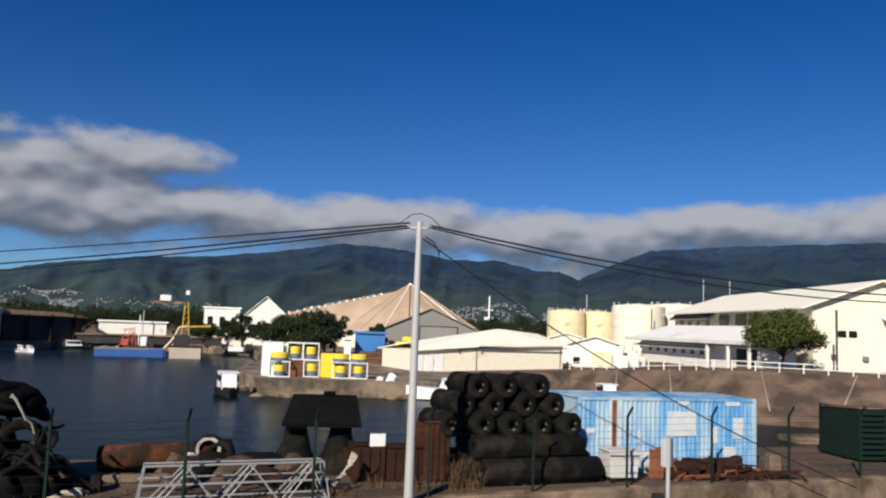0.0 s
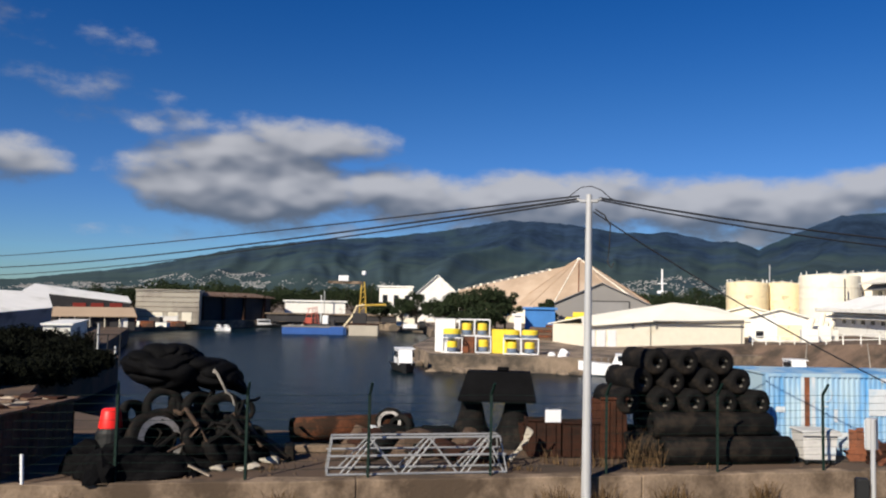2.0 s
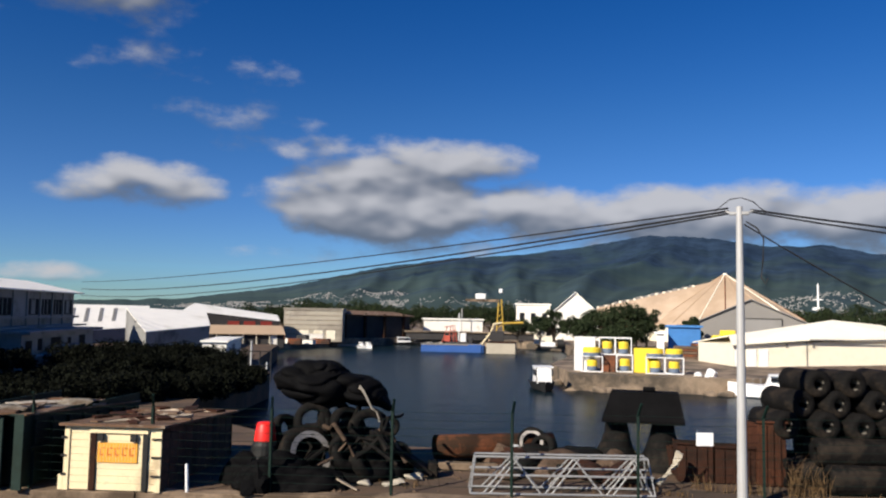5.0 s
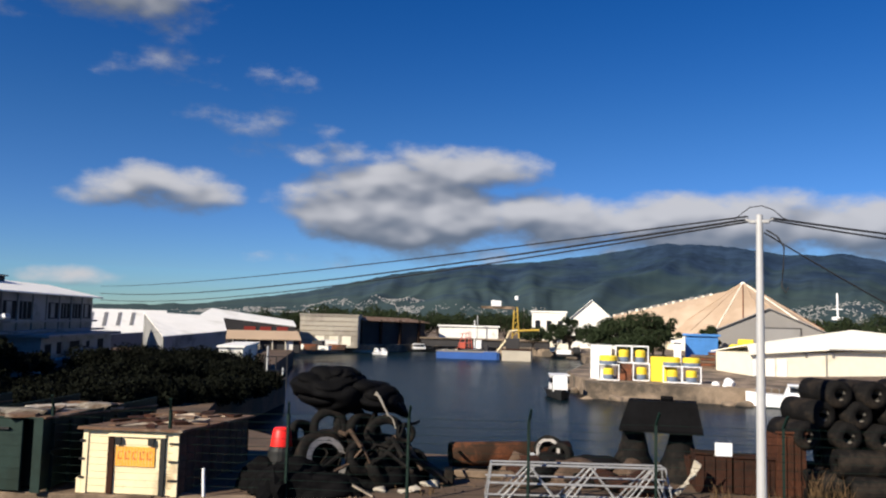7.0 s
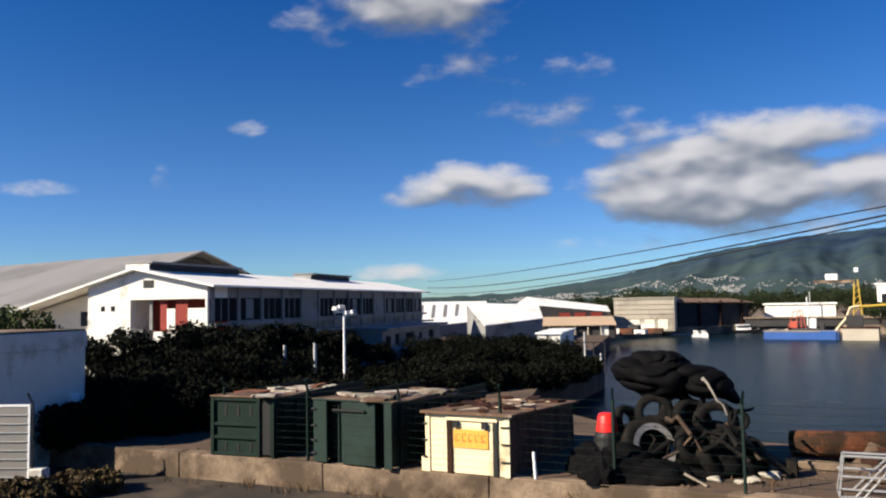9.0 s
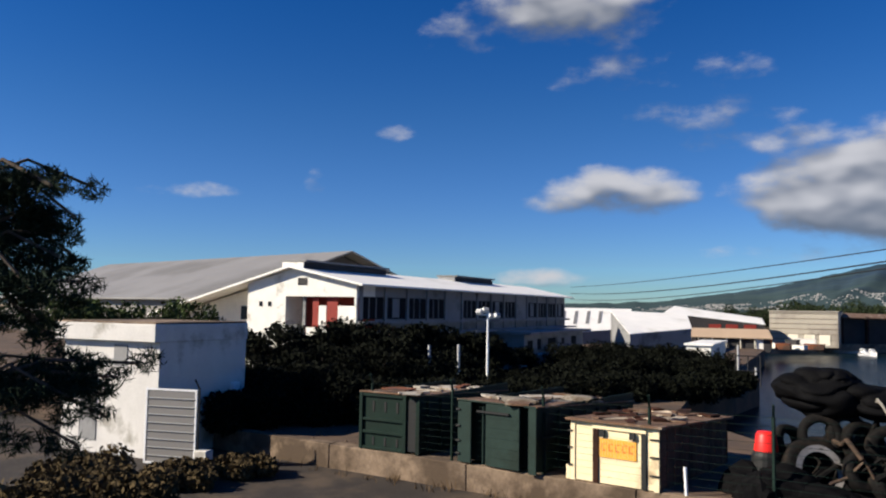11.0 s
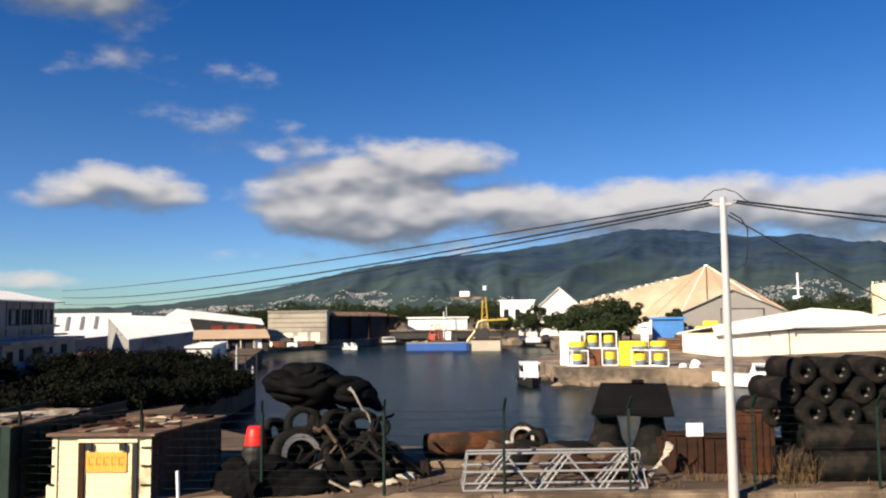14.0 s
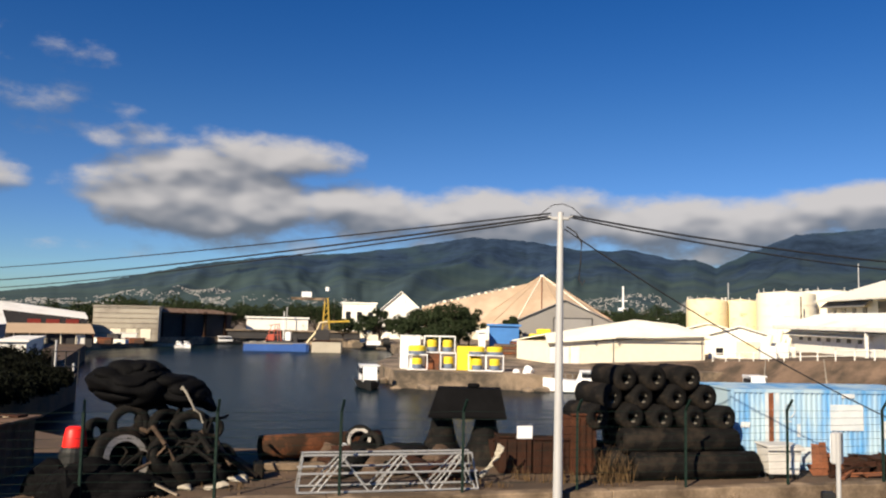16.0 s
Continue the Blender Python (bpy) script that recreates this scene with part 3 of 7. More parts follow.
def fence_post(parent, s):
    bm = bmesh.new()
    x, y, _ = fence_at(s, 0.02)
    o, k = Vector((x, y, 0)), U * 0.04 - V * 0.18
    bar(bm, o + Vector((0, 0, -0.2)), o + Vector((0, 0, 1.98)), 0.06, 0.06)
    bar(bm, o + Vector((0, 0, 1.96)), o + k + Vector((0, 0, 2.26)), 0.05, 0.05)
    part("post", bm, M_GREENPOST, parent)


fence = thing("fence", "dark green steel post fence with strands of wire", "fence")
posts = [-23.1, -20.2, -17.35, -14.5, -11.67, -8.8, -5.97, -3.0, -0.05, 2.93, 5.9, 8.85, 11.8, 14.75, 17.7, 20.65]
for s in posts:
    fence_post(fence, s)
for k in range(10):
    z = 0.25 + 0.19 * k
    bm = bmesh.new()
    line = []
    for a, b in zip(posts, posts[1:]):
        line += [fence_at(a, -0.02, z), fence_at((a + b) / 2, -0.02, z - 0.02)]
    tube(bm, line + [fence_at(posts[-1], -0.02, z)], 0.0045, 4)
    part("wire", bm, M_GREENPOST, fence)
board = thing("blank_sign", "small blank white board hung on the fence wires", "sign", fence_at(-1.46, -0.06, 1.3), 21.1)
lp("panel", B(-0.2, 0.2, -0.012, 0.0, 0, 0.31, bevel=0.004), M_HULL, board)
for x in (-0.16, 0.16):
    lp("tie_wire", R((x, -0.005, 0.3), (x, 0.045, 0.36), 0.004, 5), M_GALV, board)

# ---- utility pole with its cables ----
pole = thing("utility_pole", "pale grey galvanised pole carrying black cables", "utility pole", (-0.318, 19.75, -0.7))
lp("shaft", R((0, 0, -0.1), (0, 0, 7.62), 0.125, 14, 0.075), M_POLE, pole)
bm = bmesh.new()
box(bm, -0.22, 0.22, -0.05, 0.05, 7.42, 7.5, bevel=0.01)
rod(bm, (-0.18, 0, 7.46), (-0.3, 0.02, 7.52), 0.03, 6)
rod(bm, (0.18, 0, 7.46), (0.3, 0.02, 7.52), 0.03, 6)
lp("crossarm", bm, M_GALV, pole)


def span(a, b, sag, n=18):
    a, b = Vector(a), Vector(b)
    return [a.lerp(b, i / n) - Vector((0, 0, 4 * sag * (i / n) * (1 - i / n))) for i in range(n + 1)]


top = Vector((0, 0, 7.55))
far_l = Vector((-62.6, 40.8, 6.3))
for dz, sag, r, rise in ((0.05, 0.40, 0.022, 1.15), (-0.02, 0.72, 0.03, 0.45), (-0.08, 0.80, 0.024, -0.2)):
    bm = bmesh.new()
    tube(bm, span(top + Vector((-0.25, 0.1, dz)), far_l + Vector((0.4 * dz, 0, rise)), sag), r, 5)
    lp("cable", bm, M_CABLE, pole)
for dz, sag, r in ((0.0, 0.95, 0.026), (-0.05, 1.15, 0.022)):
    bm = bmesh.new()
    tube(bm, span(top + Vector((0.25, 0.1, dz)), Vector((27.9, 10.9, 7.5 + dz)), sag), r, 5)
    lp("cable", bm, M_CABLE, pole)
bm = bmesh.new()
tube(bm, span(top + Vector((0.1, 0, -0.35)), Vector((13.2, 4.2, 0.7)), 0.5), 0.018, 5)
lp("stay_cable", bm, M_CABLE, pole)
bm = bmesh.new()
tube(bm, [top + Vector(p) for p in ((-0.55, 0.1, -0.02), (-0.4, 0, 0.1), (-0.2, 0, 0.25), (0.05, 0, 0.28), (0.3, 0, 0.18), (0.5, 0.1, 0.0), (0.62, 0.1, -0.06))], 0.012, 5)
lp("jumper_loop", bm, M_CABLE, pole)
bm = bmesh.new()
tube(bm, [top + Vector(p) for p in ((0.15, -0.08, -0.3), (0.38, -0.08, -0.45), (0.52, -0.08, -0.7), (0.5, -0.08, -1.2), (0.46, -0.08, -1.6), (0.55, -0.08, -1.75), (0.6, -0.08, -1.62))], 0.02, 5)
lp("hanging_cable", bm, M_CABLE, pole)

# ---- left bank: white two-storey building ----
LX, LY = Vector((-0.49, 0.872, 0)), Vector((-0.872, -0.49, 0))
TURN_L = math.degrees(math.atan2(LX.y, LX.x))          # local x along the long side, local y to the gable's far side

# ---- yard: blue container, bin, scrap ----
cont = thing("shipping_container", "faded sky-blue steel container with white patches and rust", "container", (4.64, 24.46, 0), 15)
CL, CD, CH = 6.34, 2.4, 2.33
KX, KZ = CL / 6.1, CH / 2.2
lp("side_panel", B(0.06, CL - 0.06, 0.06, CD - 0.06, 0.12, CH - 0.08), M_BLUEBOX, cont)
for i in range(38):
    x = 0.16 + i * 0.16
    bm = bmesh.new()
    p = [(x, 0.062), (x + 0.03, 0.02), (x + 0.085, 0.02), (x + 0.115, 0.062)]
    prism(bm, p, 0.14, CH - 0.1)
    lp("rib", bm, M_RUST if i in (6,) else M_BLUEBOX, cont)
for x0, x1 in ((0, 0.1), (CL - 0.1, CL)):
    for y0 in (0, CD - 0.1):
        lp("corner_post", B(x0, x1, y0, y0 + 0.1, 0, CH, bevel=0.01), M_BLUEBOX, cont)
for z in (0.0, CH - 0.1):
    lp("rail", B(0.1, CL - 0.1, 0.0, 0.08, z, z + 0.1), M_BLUEBOX, cont)
    lp("rail", B(0.1, CL - 0.1, CD - 0.08, CD, z, z + 0.1), M_BLUEBOX, cont)
lp("roof_sheet", B(0.02, CL - 0.02, 0.08, CD - 0.08, CH - 0.06, CH - 0.01), M_BLUEBOX, cont)
M_PATCH = mat("white_patch_paint", (0.55, 0.58, 0.6), 0.7, vary=0.15, scale=2, stain=(0.4, 0.5, 0.58), stain_amount=0.3, stain_scale=1.5)
for x0, x1, z0, z1 in ((2.95, 3.95, 1.08, 1.8), (5.25, 5.62, 1.0, 1.62), (4.9, 5.35, 0.15, 0.75), (1.55, 2.6, 0.2, 0.62), (4.55, 4.7, 0.85, 1.35), (1.95, 2.05, 0.9, 1.25), (0.28, 0.55, 1.15, 1.3), (3.3, 3.7, 1.98, 2.1), (5.0, 5.5, 1.98, 2.12)):
    lp("painted_patch", B(x0 * KX, x1 * KX, 0.006, 0.016, z0 * KZ, z1 * KZ), M_PATCH, cont)
for x, m in ((1.05, M_PATCH), (1.2, M_RUST), (1.36, M_PATCH)):
    lp("stripe", B(x * KX - 0.05, x * KX + 0.05, 0.003, 0.014, 0.3, CH - 0.1), m, cont)
bm = bmesh.new()
for k in range(12):
    a = k * 0.5236
    p = Vector((1.72 * KX + 0.17 * math.cos(a), 0.01, 1.72 + 0.2 * math.sin(a)))
    q = Vector((1.72 * KX + 0.17 * math.cos(a + 0.5236), 0.01, 1.72 + 0.2 * math.sin(a + 0.5236)))
    bar(bm, p, q, 0.02, 0.015)
lp("painted_ring", bm, M_PATCH, cont)
lp("painted_bar", B(1.6, 1.85, 0.004, 0.014, 1.38, 1.42), M_PATCH, cont)

curb = thing("concrete_block", "rough grey concrete block beside the blue container", "block", (11.2, 26.2, 0), 4)
lp("body", B(0, 0.4, -0.1, 0.35, 0, 0.55, bevel=0.04), M_CONCRETE, curb)

wb = thing("waste_bin", "pale grey four-wheeled waste bin with a closed lid", "bin", (5.73, 23.62, 0), 14)
bm = bmesh.new()
v = box(bm, -0.48, 0.48, -0.36, 0.36, 0.14, 0.86, bevel=0.02)
for q in bm.verts:
    if q.co.z < 0.4:
        q.co.x *= 0.9
        q.co.y *= 0.85
lp("body", bm, mat("bin_plastic", (0.58, 0.56, 0.53), 0.6, vary=0.12, scale=2), wb)
bm = bmesh.new()
box(bm, -0.53, 0.53, -0.4, 0.4, 0.865, 0.93, bevel=0.03)
box(bm, -0.53, 0.53, -0.44, -0.4, 0.80, 0.89, bevel=0.01)
lp("lid", bm, mat("bin_lid", (0.5, 0.49, 0.47), 0.5, vary=0.1), wb)
for x in (-0.36, 0.36):
    for y in (-0.24, 0.24):
        lp("wheel", R((x - 0.03, y, 0.08), (x + 0.03, y, 0.08), 0.08, 12), M_BLACK, wb)
lp("label_plate", B(0.02, 0.4, -0.372, -0.362, 0.3, 0.5), M_PATCH, wb)

rng = random.Random(21)
for i, (x, y, w, h, lean) in enumerate(((6.95, 24.4, 0.28, 0.85, 18), (7.2, 24.45, 0.2, 0.9, 12), (7.45, 24.6, 0.4, 0.62, 30), (7.0, 24.2, 0.5, 0.4, 45))):
    pl = thing("rusty_plate", "bent orange-brown rusty steel plate leaning in the scrap", "scrap metal", (x, y, 0), rng.uniform(-15, 25), "scrap plates")
    bm = bmesh.new()
    box(bm, -w / 2, w / 2, -0.015, 0.015, 0, h, m=pose(0, 0, 0, -lean, rng.uniform(-8, 8), 0))
    for q in bm.verts:
        q.co += 0.04 * noise.noise_vector(q.co * 3 + Vector((i, 0, 0)))
        q.co.z = max(q.co.z, 0)
    lp("sheet", bm, M_RUST, pl)
for i in range(26):
    x = rng.uniform(7.4, 11.2)
    y = 24.3 + (x - 7.4) * 0.16 + rng.uniform(-0.35, 0.5)
    ln = rng.uniform(0.5, 1.5)
    z = rng.uniform(0.05, 0.5) * (1 - abs(x - 8.8) / 4)
    sb = thing("scrap_bar", "rusty steel offcut lying on the scrap heap", "scrap metal", (x, y, 0), rng.uniform(-40, 60), "scrap bars")
    bm = bmesh.new()
    if i % 3:
        bar(bm, (-ln / 2, 0, 0.03), (ln / 2, rng.uniform(-0.1, 0.1), z + 0.06), 0.09, 0.06)
        bar(bm, (-ln / 2, 0.06, 0.03), (ln / 2, 0.05, z + 0.03), 0.02, 0.13)
    else:
        tube(bm, [(-ln / 2, 0, 0.05), (-ln / 6, 0.1, 0.05 + z), (ln / 4, -0.06, 0.1 + z), (ln / 2, 0, 0.05)], 0.035, 6)
    lp("bar", bm, rng.choice((M_RUST, M_DARKRUST, M_DARKRUST)), sb)
for i in range(9):
    x = rng.uniform(7.6, 9.6)
    y = 24.8 + (x - 7.4) * 0.16 + rng.uniform(-0.1, 0.6)
    sb = thing("scrap_chunk", "crumpled dark rusty steel sheet in the scrap heap", "scrap metal", (x, y, 0), rng.uniform(0, 180), "scrap chunks")
    bm = bmesh.new()
    s = rng.uniform(0.3, 0.55)
    box(bm, -s, s, -s * 0.6, s * 0.6, 0.0, s * 0.9)
    bmesh.ops.subdivide_edges(bm, edges=bm.edges[:], cuts=2)
    for q in bm.verts:
        q.co += 0.22 * noise.noise_vector(q.co * 2.5 + Vector((i * 3, 1, 0)))
        q.co.z = max(q.co.z, 0)
    lp("sheet", bm, M_DARKRUST, sb)

# ---- black rubber rolls ----
ROLL_TURN = -30.0
# pale grey paints the sunlight that falls inside the black tubes
M_LINING = mat("sunlit_tube_grey", (0.13, 0.12, 0.105), 0.9, vary=0.4, scale=4, bump=0.2)


def roll_mesh(r, hole, length):
    """A thick rubber tube along local y, its front end at y = 0."""
    bm = bmesh.new()
    prof = [(hole, 0.03), (hole + 0.03, 0.0), (r - 0.06, 0.0), (r, 0.06), (r * 0.985, length * 0.33), (r, length * 0.66), (r, length - 0.06), (r - 0.06, length), (hole, length), (hole, 0.03)]
    lathe(bm, prof, 20, Matrix.Rotation(radians(-90), 4, "X"))
    for q in bm.verts:
        q.co += 0.012 * noise.noise_vector(q.co * 4)
    return bm


ROLL0 = Vector((2.45, 23.25, 0))
ax = Vector((math.sin(radians(ROLL_TURN)), math.cos(radians(ROLL_TURN)), 0))       # from the front ends backwards
rx = Vector((math.cos(radians(ROLL_TURN)), -math.sin(radians(ROLL_TURN)), 0))
rd = Vector((0.955, 0.29, 0))
src = None
for row, (n, z, x0) in enumerate(((3, 2.64, -1.3), (4, 2.1, -1.7), (5, 1.56, -2.1))):
    for k in range(n):
        o = ROLL0 + rd * (x0 + 0.36 + k * 0.93 + rng.uniform(-0.05, 0.05)) + Vector((0, 0, z + rng.uniform(-0.02, 0.02)))
        o = o - Vector((0.0, 0.25, 0)) * (row == 2)
        if src is None:
            src = thing("rubber_roll", "thick black rubber tube fender stacked in a pile", "rubber fender", o, -ROLL_TURN, "stacked rubber tubes")
            lp("tube", roll_mesh(0.36, 0.15, 1.42), M_RUBBER, src, smooth=True)
            bm = bmesh.new()
            lathe(bm, [(0.148, 0.045), (0.148, 1.30), (0.0, 1.30)], 16, Matrix.Rotation(radians(-90), 4, "X"))
            lp("lining", bm, M_LINING, src, "inside of the tube, greyed as if sunlit", smooth=True)
        else:
            copy_thing(src, pose(*o, rng.uniform(-2, 2), 0, -ROLL_TURN + rng.uniform(-5, 5)))


def long_roll(x, y, z, length, r, turn):
    t = thing("long_rubber_roll", "long black rubber tube lying under the stacked pile", "rubber fender", (x, y, z), turn, "long rubber tubes")
    bm = bmesh.new()
    lathe(bm, [(0.13, 0.02), (r - 0.05, 0), (r, 0.06), (r * 0.985, length * 0.4), (r, length * 0.7), (r, length - 0.06), (r - 0.05, length), (0.13, length), (0.13, 0.02)], 20, Matrix.Rotation(radians(90), 4, "Y"))
    for q in bm.verts:
        q.co += 0.015 * noise.noise_vector(q.co * 3)
    lp("tube", bm, M_RUBBER, t, smooth=True)


long_roll(1.6, 22.1, 0.36, 3.7, 0.37, 21)
long_roll(1.35, 22.55, 0.95, 3.45, 0.36, 20.5)
long_roll(0.6, 22.5, 0.38, 4.1, 0.37, 21)
long_roll(0.9, 23.2, 0.36, 4.3, 0.36, 20)
long_roll(1.0, 23.5, 0.97, 3.6, 0.37, 19)
long_roll(0.7, 24.1, 0.36, 4.2, 0.36, 20)

# ---- rusty steel boxes ----
for i, (x, y, w, d, h, m) in enumerate(((-1.95, 22.0, 0.9, 1.2, 0.98, M_DARKRUST), (-1.0, 22.15, 1.0, 1.2, 0.93, M_DARKRUST), (0.02, 22.3, 0.72, 0.9, 1.62, M_RUSTMID), (-2.2, 22.9, 2.0, 0.8, 0.75, M_DARKRUST))):
    t = thing("rusty_steel_box", "open dark rust-brown steel box standing in the yard", "steel box", (x, y, 0), 12 + 4 * i, "rusty boxes")
    lp("front_plate", B(0.0, w, 0, 0.03, 0.02, h, bevel=0.006), m, t)
    lp("side_plate", B(0, 0.03, 0.032, d, 0.02, h * 0.97), m, t)
    lp("side_plate", B(w - 0.03, w, 0.032, d, 0.02, h * 0.97), m, t)
    lp("back_plate", B(0.032, w - 0.032, d - 0.03, d, 0.02, h * 0.94), m, t)
    for xx in (0.18, w / 2, w - 0.18):
        lp("stiffener", B(xx - 0.025, xx + 0.025, -0.045, -0.001, 0.04, h - 0.04), m, t)
    lp("top_flange", B(-0.03, w + 0.03, -0.05, 0.06, h + 0.002, h + 0.05), m, t)

ws = thing("foam_strip", "torn whitish foam strip hanging over black scrap", "debris", (-1.95, 21.3, 0), 0)
bm = bmesh.new()
pts = [(-0.42, 0, 0.03), (-0.28, 0.05, 0.2), (-0.1, 0.05, 0.42), (0.02, 0.08, 0.66), (0.1, 0.1, 0.85)]
tube(bm, pts, 0.055, 8)
bmesh.ops.subdivide_edges(bm, edges=bm.edges[:], cuts=2)
for q in bm.verts:
    q.co += 0.12 * noise.noise_vector(q.co * 7)
lp("strip", bm, M_BLOCK, ws)

# ---- dark roofed fender frame ----
ff = thing("fender_frame", "black hip-shaped steel cap standing on two flared legs", "dock fender", (-3.05, 23.6, 0), 7.5)
bm = bmesh.new()
lo = [(-1.13, -0.75), (1.13, -0.75), (1.13, 0.75), (-1.13, 0.75)]
hi = [(-0.88, -0.3), (0.98, -0.3), (0.98, 0.3), (-0.88, 0.3)]
a = [bm.verts.new((x, y, 1.33)) for x, y in lo]
b = [bm.verts.new((x, y, 1.41)) for x, y in lo]
c = [bm.verts.new((x, y, 2.16)) for x, y in hi]
for r, s_ in ((a, b), (b, c)):
    for i in range(4):
        bm.faces.new((r[i], r[(i + 1) % 4], s_[(i + 1) % 4], s_[i]))
bm.faces.new(c)
bm.faces.new(a[::-1])
lp("cap", bm, M_TARP, ff)
lp("lifting_lug", B(0.0, 0.35, -0.1, 0.1, 2.165, 2.28, bevel=0.03), M_TARP, ff)
for x in (-0.75, 0.55):
    bm = bmesh.new()
    lathe(bm, [(0.30, 1.325), (0.34, 1.0), (0.46, 0.6), (0.66, 0.25), (0.8, 0.0)], 18)
    for q in bm.verts:
        q.co.x += x
        q.co += 0.05 * noise.noise_vector(q.co * 2.5)
        q.co.z = min(max(q.co.z, 0), 1.33)
    lp("leg", bm, M_RUBBER, ff, smooth=True)

# ---- lattice truss ----
tr = thing("lattice_truss", "pale galvanised steel lattice girder lying on the ground", "truss", (-6.35, 18.15, 0.0), 21.7)
L = 4.4
chords = {"f0": (-0.02, 0.03), "f1": (0.1, 0.44), "f2": (0.22, 0.85), "b0": (0.75, 0.03), "b1": (0.7, 0.5), "b2": (0.62, 0.85)}
for k, (y, z) in chords.items():
    inset = 0.12 if z > 0.7 else 0.0
    lp("chord", R((inset, y, z + 0.02), (L - inset, y, z + 0.02), 0.03, 7), M_GALV, tr)
for face in (("f0", "f2"), ("b0", "b2")):
    (y0, z0), (y1, z1) = chords[face[0]], chords[face[1]]
    n = 3
    for k in range(n):
        xa, xm, xb = 0.3 + k * L / n, 0.3 + (k + 0.5) * L / n, 0.3 + (k + 1) * L / n
        lp("brace", R((xa, y0, z0 + 0.02), (xm, y1, z1), 0.023, 6), M_GALV, tr)
        lp("brace", R((xm, y1, z1), (min(xb, L) - 0.08, y0, z0 + 0.02), 0.023, 6), M_GALV, tr)
        lp("brace", R((xa + 0.16, y0, z0 + 0.02), (xm + 0.13, y1, z1), 0.023, 6), M_GALV, tr)
for x in (0.0, L):
    xi = 0.12 if x == 0 else L - 0.12
    for (y0, z0), (y1, z1) in ((chords["f0"], chords["f2"]), (chords["b0"], chords["b2"]), (chords["f2"], chords["b2"]), (chords["f0"], chords["b0"])):
        lp("end_bar", R((xi if z0 > 0.5 else x, y0, z0 + 0.02), (xi if z1 > 0.5 else x, y1, z1 + 0.02), 0.022, 6), M_GALV, tr)
for x in (1.4, 2.9):
    lp("cross_bar", R((x, chords["f2"][0], 0.87), (x, chords["b2"][0], 0.87), 0.023, 6), M_GALV, tr)

# ---- rusty pipes, curb, stones, tyres by the shore ----
M_PIPERUST = mat("flaking_brown_rust", (0.13, 0.048, 0.023), 0.95, vary=0.55, scale=2.2, bump=0.8, stain=(0.035, 0.02, 0.013), stain_amount=0.65, stain_scale=1.4, spec=0.1)


def pipe(p, q, r, material, label, wall_t=0.03):
    p, q = Vector(p), Vector(q)
    t = thing("steel_pipe", label, "pipe", p, math.degrees(math.atan2(q.y - p.y, q.x - p.x)), "shore pipes")
    ln = (q - p).length
    bm = bmesh.new()
    lathe(bm, [(r - wall_t, 0), (r, 0), (r * 1.01, ln * 0.3), (r * 0.99, ln * 0.62), (r, ln), (r - wall_t, ln), (r - wall_t, 0)], 20, Matrix.Rotation(radians(90), 4, "Y"))
    lp("shell", bm, material, t, smooth=True)


px, py = bearing(21.9, 22.9)
qx, qy = bearing(13.6, 24.0)
pipe((px, py, 0.5), (qx, qy, 0.45), 0.34, M_PIPERUST, "large orange-brown rusty steel pipe beside the water")
px, py = bearing(21.5, 23.6)
qx, qy = bearing(14.5, 24.6)
pipe((px, py, 0.28), (qx, qy, 0.28), 0.25, M_DARKRUST, "dark rusty pipe lying behind the orange one")
px, py = bearing(17.0, 22.9)
qx, qy = bearing(12.6, 23.3)
pipe((px, py, 0.3), (qx, qy, 0.45), 0.24, M_DARKRUST, "dark rusty pipe end tilted on rubble")
kx, ky = bearing(22.4, 22.2)
kb = thing("concrete_kerb", "pale cracked concrete kerb below the rusty pipe", "kerb", (kx, ky, 0), 16)
lp("body", B(0, 2.4, 0, 0.3, 0, 0.2, bevel=0.03), M_CONCRETE, kb)


def rock(name, at, s, material, seed, label, group, squash=0.65, cat="rock"):
    t = thing(name, label, cat, at, seed * 37 % 360, group)
    bm = bmesh.new()
    bmesh.ops.create_icosphere(bm, subdivisions=3, radius=s)
    for q in bm.verts:
        q.co += s * 0.55 * noise.noise_vector(q.co * (0.9 / s) + Vector((seed * 7.3, 0, 0)))
        q.co.z = max(q.co.z * squash, -0.25 * s) + 0.25 * s
    lp("stone", bm, material, t, smooth=True)


def tyre(at, r, w, tilt, turn, label="worn black tyre in the scrap pile", rim=False):
    t = new("tyre")
    t.empty_display_size = 0.2
    t.matrix_world = pose(*at, tilt[0], tilt[1], turn)
    tagged(t, label, "tyre", "piled tyres")
    bm = bmesh.new()
    prof = [(r * 0.56, -w * 0.36), (r * 0.62, -w * 0.5), (r * 0.86, -w * 0.52), (r * 0.98, -w * 0.36), (r, 0), (r * 0.98, w * 0.36), (r * 0.86, w * 0.52), (r * 0.62, w * 0.5), (r * 0.56, w * 0.36), (r * 0.60, 0), (r * 0.56, -w * 0.36)]
    lathe(bm, prof, 22)
    k = sum(at)
    for q in bm.verts:
        q.co += 0.09 * r * noise.noise_vector(q.co * (1.6 / r) + Vector((k, 0, 0)))
    lp("tread", bm, M_RUBBER, t, smooth=True)
    if rim:
        bm = bmesh.new()
        lathe(bm, [(r * 0.56, w * 0.54), (r * 0.76, w * 0.57), (r * 0.74, w * 0.5), (r * 0.56, w * 0.54)], 22)
        lp("pale_sidewall", bm, mat("pale_sidewall", (0.3, 0.28, 0.26), 0.8, vary=0.4, scale=3), t, "worn pale ring on the sidewall")
    return t


